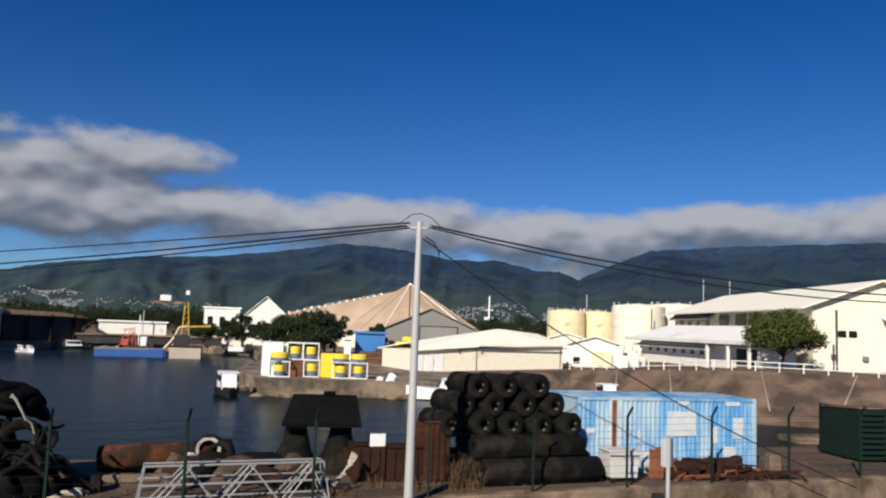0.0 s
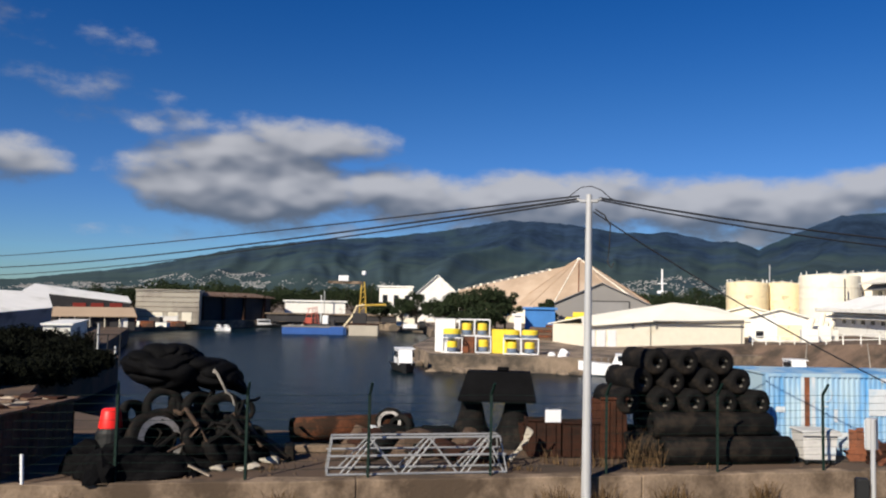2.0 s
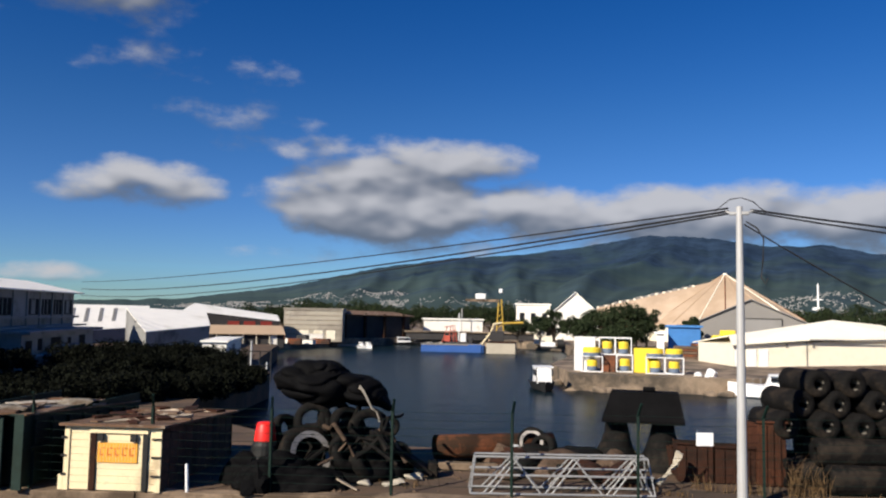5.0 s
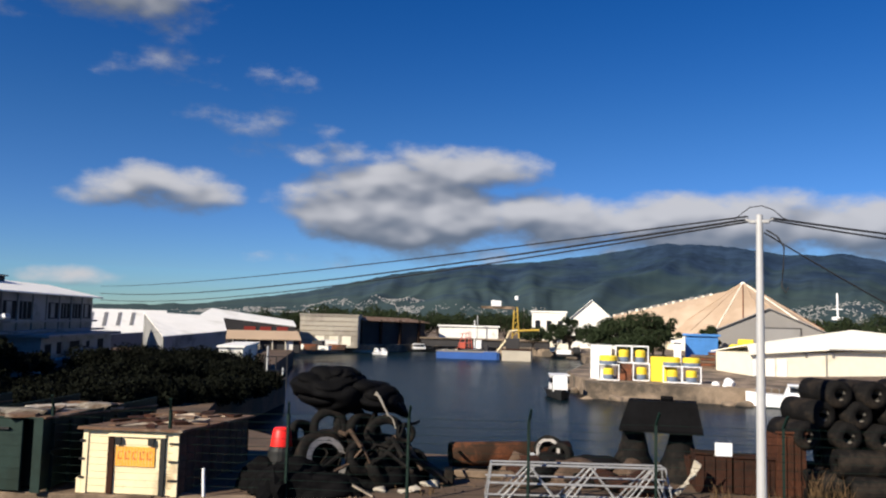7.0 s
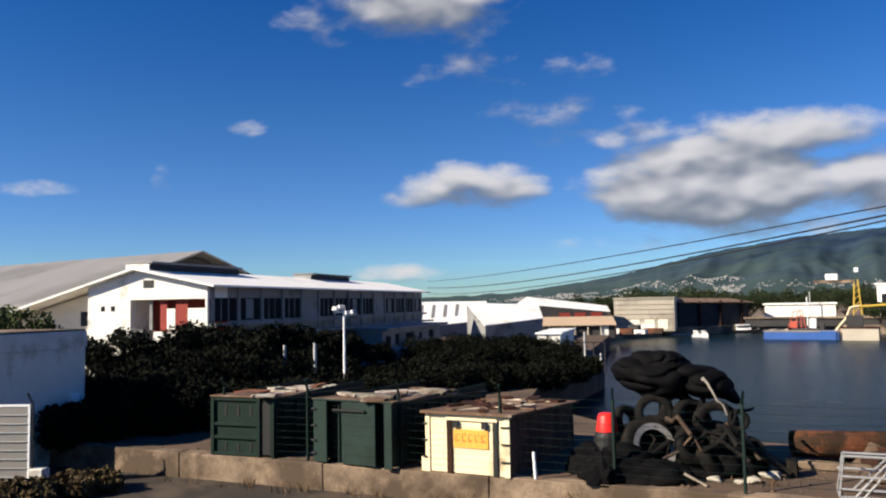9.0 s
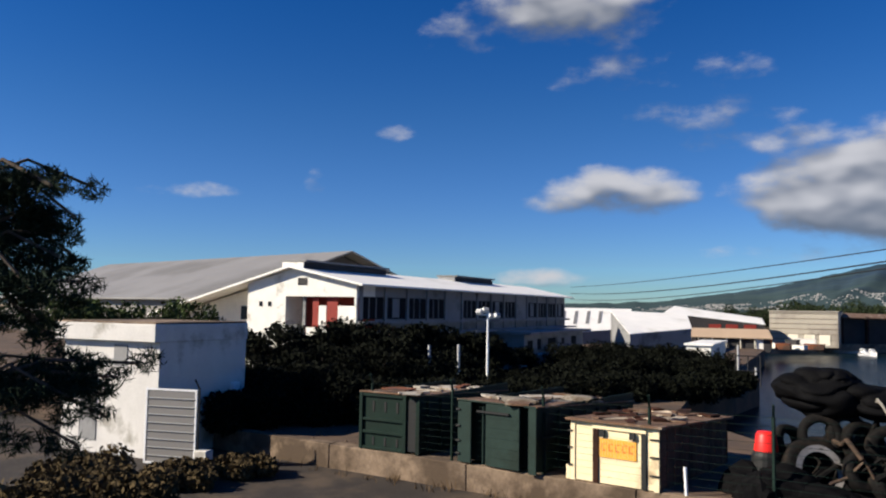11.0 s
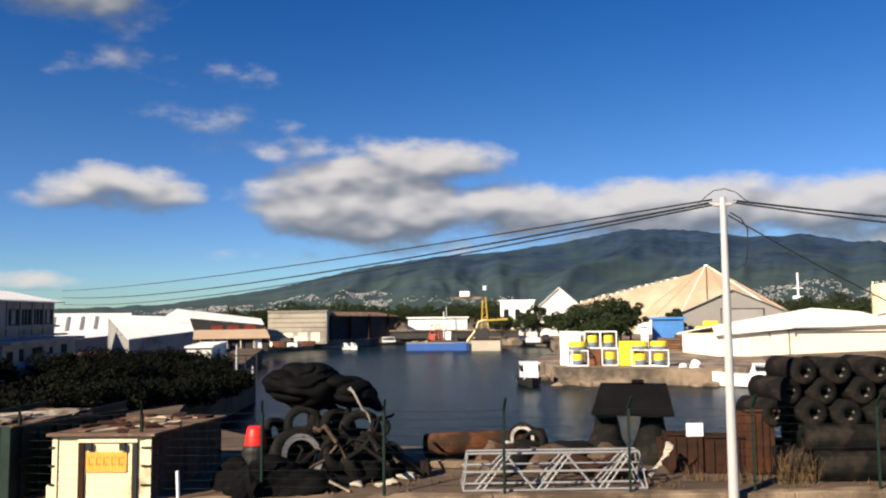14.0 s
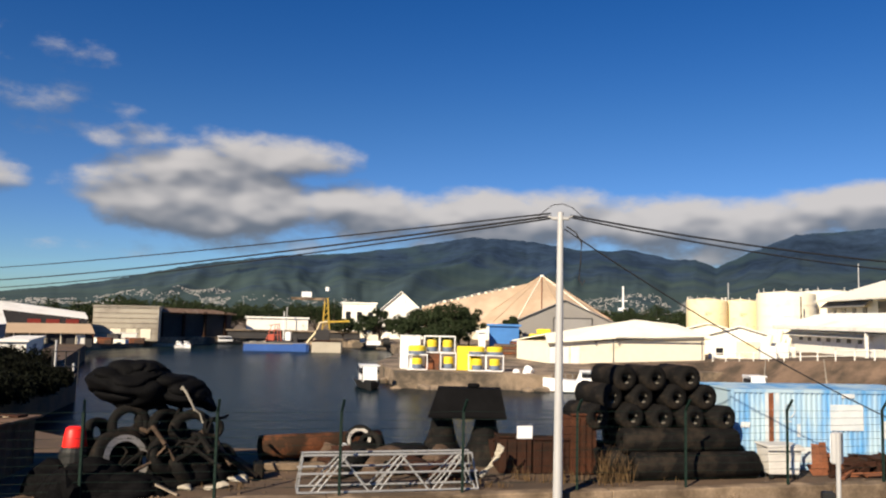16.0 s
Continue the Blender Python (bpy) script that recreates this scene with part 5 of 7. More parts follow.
# ---- dry grass ----
def tufts(name, spots, seed, label):
    rng = np.random.default_rng(seed)
    vs, fs = [], []
    for x, y, z, n, h, sp in spots:
        for _ in range(n):
            bx, by = x + rng.normal() * sp, y + rng.normal() * sp * 0.5
            a = rng.uniform(0, 6.28)
            hh = h * rng.uniform(0.4, 1.1)
            lean = np.array([rng.normal() * 0.35, rng.normal() * 0.35]) * hh
            w = 0.012
            dx, dy = w * math.cos(a), w * math.sin(a)
            b = len(vs)
            vs += [(bx - dx, by - dy, z), (bx + dx, by + dy, z), (bx + lean[0] * 0.4 + dx * 0.7, by + lean[1] * 0.4 + dy * 0.7, z + hh * 0.6), (bx + lean[0] * 0.4 - dx * 0.7, by + lean[1] * 0.4 - dy * 0.7, z + hh * 0.6), (bx + lean[0], by + lean[1], z + hh)]
            fs += [(b, b + 1, b + 2, b + 3), (b + 3, b + 2, b + 4)]
    me = bpy.data.meshes.new(name)
    me.from_pydata(vs, [], fs)
    me.materials.append(M_DRYGRASS)
    return tagged(new(name, me), label, "grass", kind="stuff")


rng = random.Random(2)
spots = []
for i in range(60):
    s = rng.uniform(-28, 30)
    x, y, _ = fence_at(s, -0.35 - rng.random() * 0.5)
    spots.append((x, y, -0.7, rng.randint(8, 26), rng.uniform(0.15, 0.4), 0.22))
for s in (-1.5, 4.0, -0.3, 9.0, -8.0, -12.5, 1.6):
    x, y, _ = fence_at(s, -0.4)
    spots.append((x, y, -0.7, 110, 0.62, 0.25))
tufts("dry_grass", spots, 3, "dry straw-coloured grass along the foot of the wall")
spots = [(0.9, 21.55, 0, 60, 0.95, 0.13), (1.35, 21.7, 0, 40, 0.8, 0.12), (-1.3, 21.3, 0, 22, 0.45, 0.2), (-0.8, 21.2, 0, 18, 0.4, 0.2), (-0.1, 21.3, 0, 30, 0.4, 0.18)]
for i in range(30):
    s = rng.uniform(-28, 14)
    x, y, _ = fence_at(s, rng.uniform(0.3, 1.2))
    spots.append((x, y, 0, rng.randint(5, 16), rng.uniform(0.1, 0.25), 0.2))
tufts("yard_grass", spots, 6, "tall dry grass tufts growing among the yard scrap")
bm = bmesh.new()
vs, fs = [], []
rngn = np.random.default_rng(12)
for _ in range(420):
    s, a = rngn.uniform(-28, 16), rngn.uniform(0.3, 3.5)
    p = F0 + U * float(s) + V * float(a)
    r = rngn.uniform(0.02, 0.07)
    b = len(vs)
    vs += [(p.x - r, p.y - r, 0), (p.x + r, p.y - r * 0.7, 0), (p.x + r * 0.8, p.y + r, 0), (p.x - r, p.y + r * 0.8, 0), (p.x, p.y, r * 0.9)]
    fs += [(b, b + 1, b + 4), (b + 1, b + 2, b + 4), (b + 2, b + 3, b + 4), (b + 3, b, b + 4)]
me = bpy.data.meshes.new("gravel")
me.from_pydata(vs, [], fs)
me.materials.append(M_DIRT)
tagged(new("gravel", me), "loose pale gravel and stones on the yard", "gravel", kind="stuff")

# ---- left bank: white two-storey building ----
lb = thing("two_storey_building", "weathered white two-storey dockside building, long side greyed as shade, pale low roof", "building", (-42.2, 22.9, 0), TURN_L)


def profile_wall(x0, x1, prof):
    """A wall block whose end is a (y, z) polygon, between two places along local x."""
    bm = bmesh.new()
    a = [bm.verts.new((x0, y, z)) for y, z in prof]
    b = [bm.verts.new((x1, y, z)) for y, z in prof]
    bm.faces.new(a)
    bm.faces.new(b[::-1])
    for i in range(len(prof)):
        j = (i + 1) % len(prof)
        bm.faces.new((a[i], b[i], b[j], a[j]))
    return bm


# long side's shade is in its grey; the sunlit gable stays white
lp("wall", profile_wall(2.2, 42, [(0, -0.2), (8.2, -0.2), (8.2, 5.65), (4.7, 6.55), (0, 5.65)]), M_OLDSHADED, lb)
lp("gable_wall", profile_wall(0, 2.19, [(5.2, -0.2), (8.2, -0.2), (8.2, 5.65), (4.7, 6.55), (0, 5.65), (0, 4.85), (5.2, 4.85)]), M_WHITE, lb)
lp("porch_base", B(0, 2.19, 0, 5.19, -0.2, 2.2), M_WHITE, lb)
lp("parapet", B(0, 0.15, 0, 3.6, 2.2, 2.95), M_WHITE, lb)
lp("parapet", B(0, 0.15, 4.3, 5.19, 2.2, 3.1), M_OLDSHADED, lb)
lp("side_wing_wall", profile_wall(1.2, 40, [(8.21, -0.2), (15.6, -0.2), (15.6, 3.6), (8.21, 5.5)]), M_CREAMWALL, lb)
lp("porch_back", B(2.1, 2.18, 0.0, 5.19, 2.2, 4.85), M_DARKRED, lb, "dark red painted recess wall")
for y0, y1, m in ((2.9, 3.35, M_DARKRED), (2.35, 2.9, M_WHITE), (1.5, 2.3, M_DARKRED), (0.15, 1.5, M_WHITE), (3.9, 4.1, M_OLDSHADED)):
    lp("porch_panel", B(0.3, 0.4, y0, y1, 2.97, 4.3 if m is M_WHITE else 4.84), m, lb)
lp("porch_post", B(0.0, 0.2, 0.0, 0.14, 2.2, 4.85), M_WHITE, lb)
lp("roof", S([(-0.5, -0.7, 5.62), (43, -0.7, 5.62), (43, 4.7, 6.75), (-0.5, 4.7, 6.75)], 0.12), M_WHITEROOF, lb)
lp("roof", S([(-0.5, 4.71, 6.75), (43, 4.71, 6.75), (43, 16.4, 3.55), (-0.5, 16.4, 3.55)], 0.12), M_WHITEROOF, lb)
for x0, x1 in ((0.2, 10.4), (22.6, 31.2)):
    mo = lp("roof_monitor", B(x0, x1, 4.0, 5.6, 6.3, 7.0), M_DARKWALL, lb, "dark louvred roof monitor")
    lp("monitor_cap", S([(x0 - 0.1, 3.8, 7.14), (x1 + 0.2, 3.8, 7.14), (x1 + 0.2, 5.8, 7.14), (x0 - 0.1, 5.8, 7.14)], 0.12), M_GREYROOF, mo)
    lp("monitor_end", B(x0 - 0.12, x0 - 0.002, 4.0, 5.6, 6.3, 6.98), M_OLDSHADED if x0 > 5 else M_WHITE, mo)
for i in range(14):
    x = 0.5 + i * 2.95
    if i % 5 != 4:
        bm = bmesh.new()
        box(bm, x + 0.1, x + 2.68, -0.03, -0.003, 3.5, 4.88)
        w_ = lp("window", bm, M_DARKGLASS, lb)
        lp("mullion", B(x + 0.85, x + 0.93, -0.06, -0.031, 3.55, 4.85), M_OLDSHADED, w_)
        lp("mullion", B(x + 1.7, x + 1.78, -0.06, -0.031, 3.55, 4.85), M_OLDSHADED, w_)
        if i % 3 == 1:
            lp("blind", B(x + 0.95, x + 1.69, -0.05, -0.031, 3.6, 4.82), M_OLDSHADED, w_)
    lp("pier", B(x - 0.2, x + 0.08, -0.12, -0.002, 0, 5.5), M_OLDSHADED, lb)
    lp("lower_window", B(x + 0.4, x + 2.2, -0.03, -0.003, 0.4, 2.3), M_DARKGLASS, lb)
lp("ledge", B(0, 42, -0.55, -0.13, 3.2, 3.38), M_OLDSHADED, lb)
lp("ledge", B(3, 42, -1.3, -0.13, 2.45, 2.6), M_OLDSHADED, lb)
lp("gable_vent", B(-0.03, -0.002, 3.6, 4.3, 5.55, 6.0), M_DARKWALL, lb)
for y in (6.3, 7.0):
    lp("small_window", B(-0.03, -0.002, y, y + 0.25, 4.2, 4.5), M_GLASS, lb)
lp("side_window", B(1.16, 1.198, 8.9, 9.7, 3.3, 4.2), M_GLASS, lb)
ann = thing("dockside_annex", "low weathered white annex greyed as shade, with dark openings and flat slab", "building", (-42.2 - 0.49 * 20 + 0.872 * 3.4, 22.9 + 0.872 * 20 + 0.49 * 3.4, 0), TURN_L)
lp("wall", B(0, 17, 0, 3.2, -0.2, 2.2), M_OLDSHADED, ann)
lp("slab", B(-0.4, 17.6, -0.7, 3.25, 2.21, 2.42), M_OLDSHADED, ann)
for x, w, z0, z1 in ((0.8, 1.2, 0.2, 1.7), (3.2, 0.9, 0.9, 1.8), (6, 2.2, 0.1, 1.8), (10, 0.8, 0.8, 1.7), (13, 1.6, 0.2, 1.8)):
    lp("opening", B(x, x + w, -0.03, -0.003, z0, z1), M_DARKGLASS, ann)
lp("parapet_block", B(4.5, 9, -1.6, -0.71, -0.2, 1.25), M_OLDSHADED, ann)
lp("outer_wall", B(-6, 3.5, -2.6, -1.7, -0.2, 0.9), M_OLDSHADED, ann)

# ---- grey shed, white sheds ----
bs = thing("big_shed", "large shed with a wide grey corrugated roof", "shed", (-83.6, 43.2, 0), math.degrees(math.atan2(-8.6, -39.6)))
lp("wall", profile_wall(0, 60, [(-16, 0), (16, 0), (16, 5), (0, 10.2), (-16, 5)]), M_GREYWALL, bs)
lp("roof", S([(-2.2, 0, 10.7), (61, 0, 10.7), (61, 17, 4.9), (-2.2, 17, 4.9)], 0.2), M_GREYROOF, bs)
lp("roof", S([(-2.2, -0.02, 10.7), (61, -0.02, 10.7), (61, -17, 4.9), (-2.2, -17, 4.9)], 0.2), M_GREYROOF, bs)
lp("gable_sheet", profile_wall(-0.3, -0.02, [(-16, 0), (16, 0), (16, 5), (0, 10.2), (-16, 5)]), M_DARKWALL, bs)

def at_el(az, d, el):
    x, y = bearing(az, d)
    return Vector((x, y, 4.3 + d * math.tan(radians(el))))


def mono_shed(name, label, back_l, back_r, front_r, front_l, wall_m, roof_m, stripes=0):
    """A shed with one roof plane sloping towards the basin, given its four roof corners."""
    nrm = (back_l - front_r).cross(back_r - front_r)
    front_l.z = front_r.z - (nrm.x * (front_l.x - front_r.x) + nrm.y * (front_l.y - front_r.y)) / nrm.z
    t = thing(name, label, "shed", (front_l.x, front_l.y, 0), 0)
    o = Vector((front_l.x, front_l.y, 0))
    pts = [p - o for p in (front_l, front_r, back_r, back_l)]
    bm = bmesh.new()
    prism(bm, [(p.x, p.y) for p in pts], -0.3, [p.z - 0.1 for p in pts])
    lp("wall", bm, wall_m, t)
    c = sum(pts, Vector()) / 4
    lp("roof", S([tuple(c + (p - c) * 1.02) for p in pts], 0.09), roof_m, t)
    for k in range(stripes):
        f = (k + 0.5) / (stripes + 2)
        a, b = pts[0].lerp(pts[1], f), pts[3].lerp(pts[2], f)
        u = (pts[1] - pts[0]).normalized() * 0.25
        up = Vector((0, 0, 0.05))
        lp("skylight", S([tuple(q + up) for q in (a.lerp(b, 0.3) - u, a.lerp(b, 0.3) + u, a.lerp(b, 0.85) + u, a.lerp(b, 0.85) - u)], 0.03), M_GREYROOF, t)
    return t


# walls of both sheds in the same grey that carries their shade
mono_shed("dock_shed", "long white dockside shed with a bright sloping roof", at_el(46.9, 112, 0.12), at_el(41.9, 116, 0.1), at_el(42.1, 106, -1.25), at_el(47.2, 100, -0.9), M_OLDSHADED, M_WHITEROOF, 4)
sb_ = mono_shed("dock_shed", "white shed with shaded wall standing on the dark bank", at_el(43.3, 95, 0.0), at_el(38.2, 99, -0.2), at_el(37.9, 89, -1.15), at_el(42.0, 81, -1.0), M_OLDSHADED, M_WHITEROOF)
sx, sy = bearing(36.7, 60)
sc = thing("small_shed", "small flat-roofed white shed by the water", "shed", (sx, sy, 0), TURN_L)
lp("wall", B(0, 9, 0, 1.7, -0.1, 1.85), M_WHITE, sc)
lp("roof", S([(-0.15, -0.15, 2.0), (9.15, -0.15, 2.0), (9.15, 1.85, 2.0), (-0.15, 1.85, 2.0)], 0.13), M_WHITEROOF, sc)
lp("door", B(3.0, 4.8, -0.03, -0.003, -0.05, 1.6), M_OLDSHADED, sc)
for az, d, h in ((35.0, 55, 2.2), (54.2, 37, 2.6), (56.3, 37, 2.55), (33.9, 53, 0.9)):
    sx, sy = bearing(az, d)
    mp = thing("mooring_post", "thin grey steel post on the bank", "post", (sx, sy, 0), 0, "bank posts")
    lp("post", R((0, 0, 0), (0, 0, h), 0.07, 8), M_POLE, mp)

rl = thing("bank_rail", "thin dark steel rail frame at the bank's end", "railing", (*bearing(34.4, 52), -0.3), 34)
for x in (-0.7, 0.0, 0.7):
    lp("post", R((x, 0, 0), (x, 0, 2.0), 0.04, 6), M_CABLE, rl)
for z in (1.05, 1.95):
    lp("bar", R((-0.7, 0, z), (0.7, 0, z), 0.035, 6), M_CABLE, rl)

rb = mono_shed("warehouse", "low warehouse with white roof and dark red front", at_el(38.9, 134, 0.36), at_el(33.4, 132, -0.36), at_el(33.2, 125, -0.75), at_el(39.6, 124, -0.95), M_DARKWALL, M_WHITEROOF)
fr, fl_ = at_el(33.2, 124.9, -0.75), at_el(39.6, 123.9, -0.95)
dn = (fr - fl_).normalized()
out = Vector((dn.y, -dn.x, 0)) * 0.05
for f in (0.45, 0.62, 0.8):
    bm = bmesh.new()
    a = (fr - fl_) * f
    bar(bm, Vector((a.x, a.y, 1.3)) + out, Vector((a.x, a.y, 1.3)) + out + Vector((dn.x, dn.y, 0)) * 1.7, 0.06, 2.4)
    lp("red_door", bm, M_DARKRED, rb)
ts = thing("quay_shed", "low quayside shed with a tan roof", "shed", (*bearing(35.2, 102), -0.2), 35)
lp("wall", B(-4.4, 4.2, 0, 4, -0.2, 1.5), M_DARKWALL, ts)
lp("roof", S([(-4.8, -0.5, 1.5), (4.4, -0.5, 1.5), (4.0, 2, 2.5), (-4.8, 2, 2.5)], 0.1), M_TANROOF, ts)
lp("roof", S([(-4.8, 4.5, 1.5), (4.4, 4.5, 1.5), (4.0, 2.01, 2.5), (-4.8, 2.01, 2.5)], 0.1), M_TANROOF, ts)
lp("white_panel", B(2.6, 3.4, -0.05, -0.004, 0, 1.3), M_WHITE, ts)
for i in range(5):
    lp("post", B(-4 + 1.6 * i, -3.9 + 1.6 * i, -0.3, -0.2, -0.2, 1.45), M_CREAMWALL, ts)

rng = random.Random(64)
for k in range(16):
    cx, cy = bearing(30.2 + 0.47 * k + rng.uniform(-0.15, 0.15), 112 + rng.uniform(-2, 5) - (8 if k > 10 else 0))
    t = thing("quay_crate", rng.choice(("plain crate standing on the far quay", "weathered crate standing on the far quay")), "crate", (cx, cy, -0.4), 20 + rng.uniform(-20, 20), "quay crates")
    w_, h_ = rng.uniform(0.6, 1.5), rng.uniform(0.5, 1.3)
    m_ = rng.choice((M_WHITE, M_CREAMWALL, M_RUST, M_DARKWALL, M_BLOCK))
    lp("body", B(-w_, w_, -0.5, 0.5, 0, h_, bevel=0.05), m_, t)
    lp("lid", B(-w_ - 0.04, w_ + 0.04, -0.54, 0.54, h_ + 0.001, h_ + 0.08), m_, t)

cb = thing("concrete_building", "bare grey-brown concrete block building on the quay", "building", (*bearing(32.87, 134), -0.4), 26)
lp("wall", B(0, 9.6, 0, 14, -0.4, 4.95), M_BLOCK, cb)
for i in range(6):
    lp("course_band", B(-0.05, 9.65, -0.06, -0.003, 0.75 + i * 0.78, 0.8 + i * 0.78), M_CONCRETE, cb)
for x in (2.6, 4.9, 7.0):
    lp("pale_door", B(x, x + 1.5, -0.08, -0.064, -0.1, 1.5), M_CREAMWALL, cb)
lp("coping", B(-0.15, 9.75, -0.15, 14, 4.96, 5.1), M_BLOCK, cb)
dw = thing("dark_warehouse", "dark open warehouse with a rusty pale roof", "warehouse", (*bearing(28.9, 141), -0.4), 60)
lp("wall", B(0.2, 15, 0, 12, -0.4, 4.1), M_DARKWALL, dw)
lp("roof", S([(0.2, -0.8, 4.2), (15.5, -0.8, 4.0), (15.5, 6, 4.7), (0.2, 6, 5.0)], 0.15), M_ROOFTOP, dw)
lp("roof", S([(0.2, 12.8, 4.2), (15.5, 12.8, 4.0), (15.5, 6.01, 4.7), (0.2, 6.01, 5.0)], 0.15), M_ROOFTOP, dw)
for i in range(4):
    lp("bay_post", B(0.6 + i * 4.2, 1.0 + i * 4.2, -0.5, -0.1, -0.3, 4.3), M_DARKRUST, dw)

# ---- kiosk, gate, parked car ----
# white lowered so that the gatehouse's shaded side comes out darker
M_DULLWHITE = mat("dulled_white_render", (0.60, 0.58, 0.55), 0.85, vary=0.12, scale=0.8, stain=(0.33, 0.31, 0.27), stain_amount=0.2, stain_scale=0.7)
kk = thing("gatehouse", "plain white flat-roofed gatehouse beside the gate", "gatehouse", (-26.5, 7.2, -0.7), TURN_L)
lp("wall", B(0, 4.2, 0, 4.4, 0, 4.0), M_DULLWHITE, kk)
lp("fascia", B(-0.25, 4.25, -0.04, 4.6, 3.72, 4.3, bevel=0.02), M_DULLWHITE, kk)
lp("roof_deck", B(-0.2, 4.2, 0.0, 4.55, 4.302, 4.36), M_CONCRETE, kk)
lp("window_shutter", B(-0.03, -0.002, 1.4, 2.0, 2.9, 3.6), M_OLDSHADED, kk)
lp("door", B(-0.03, -0.002, 2.7, 3.5, 0.4, 2.6), M_OLDSHADED, kk)
lp("meter_box", B(3.4, 3.75, -0.2, -0.003, 1.9, 2.2, bevel=0.02), M_HULL, kk)
gt = thing("steel_gate", "closed grey steel barred gate with a white frame", "gate", (-26.0, 6.7, -0.65), 40)
lp("gate_frame", B(0, 0.06, 0, 0.05, 0, 2.3), M_HULL, gt)
lp("gate_frame", B(1.74, 1.8, 0, 0.05, 0, 2.3), M_HULL, gt)
lp("gate_frame", B(0.061, 1.739, 0, 0.05, 2.24, 2.3), M_HULL, gt)
lp("gate_frame", B(0.061, 1.739, 0, 0.05, 0, 0.06), M_HULL, gt)
lp("gate_panel", B(0.062, 1.738, 0.02, 0.03, 0.062, 2.238), M_GREYWALL, gt)
for i in range(8):
    lp("gate_bar", R((0.06, 0.005, 0.25 + 0.25 * i), (1.74, 0.005, 0.25 + 0.25 * i), 0.02, 6), M_GALV, gt)
lp("gate_block", B(1.82, 2.25, -0.1, 0.3, 0, 0.5, bevel=0.03), M_WHITE, gt)
bm = bmesh.new()
bar(bm, (1.85, 0.05, 0.5), (1.85, 0.05, 2.35), 0.05, 0.05)
bar(bm, (1.85, 0.05, 2.33), (1.72, 0.0, 2.62), 0.05, 0.05)
lp("gate_post", bm, M_BLACK, gt)


def car(at, turn, material, label):
    t = thing("parked_car", label, "car", at, turn, "parked cars")
    bm = bmesh.new()
    prof = [(-2.0, 0.35), (2.0, 0.35), (2.05, 0.75), (1.2, 0.9), (0.6, 1.4), (-1.1, 1.42), (-1.8, 0.95), (-2.05, 0.85)]
    a = [bm.verts.new((x, -0.8, z)) for x, z in prof]
    b = [bm.verts.new((x, 0.8, z)) for x, z in prof]
    bm.faces.new(a)
    bm.faces.new(b[::-1])
    for i in range(8):
        bm.faces.new((a[i], b[i], b[(i + 1) % 8], a[(i + 1) % 8]))
    bmesh.ops.bevel(bm, geom=bm.edges[:], offset=0.06, segments=2, affect="EDGES")
    lp("body", bm, material, t)
    for y in (-0.815, 0.802):
        bm = bmesh.new()
        prism(bm, [(-1.45, y), (0.75, y), (0.75, y + 0.013), (-1.45, y + 0.013)], 0.95, 1.3)
        lp("side_window", bm, M_GLASS, t)
    for x in (-1.3, 1.3):
        for y in (-0.86, 0.66):
            w_ = lp("wheel", R((x, y, 0.32), (x, y + 0.2, 0.32), 0.32, 16), M_RUBBER, t)
            lp("rim", R((x, y - 0.005, 0.32), (x, y + 0.205, 0.32), 0.19, 12), M_GALV, w_)


cx, cy = bearing(63.3, 40)
car((cx, cy, 0), 150, M_HULL, "white car parked behind dark shrubs")
cx, cy = bearing(67.5, 41)
car((cx, cy, 0), 160, M_GREYWALL, "grey car parked beside the white building")

# ---- scrub and trees on the left bank ----
def shrub(at, r, h, seed, label="dense scrub bush on the bank, leaves blackened as shade", material=None, per=700, leaf=0.09):
    rng = random.Random(seed)
    t = thing("shrub", label, "shrub", at, 0, "bank scrub")
    bm = bmesh.new()
    cs = []
    for i in range(9):
        a = i * 2.4 + rng.uniform(-0.3, 0.3)
        rr = r * math.sqrt((i + 0.3) / 9) * 0.8
        zz = h * rng.uniform(0.35, 0.8) * (1 - 0.4 * (rr / r) ** 2)
        c = (rr * math.cos(a), rr * math.sin(a), zz)
        cs.append((*c, r * rng.uniform(0.32, 0.45)))
        tube(bm, [(0, 0, -0.05), (c[0] * 0.5, c[1] * 0.5, zz * 0.6), c], 0.04, 5)
        cs.append((c[0] * 1.05, c[1] * 1.05, max(0.3, zz * 0.45), r * 0.4))
    lp("branches", bm, M_BARK, t)
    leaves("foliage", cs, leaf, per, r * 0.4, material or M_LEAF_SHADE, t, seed)


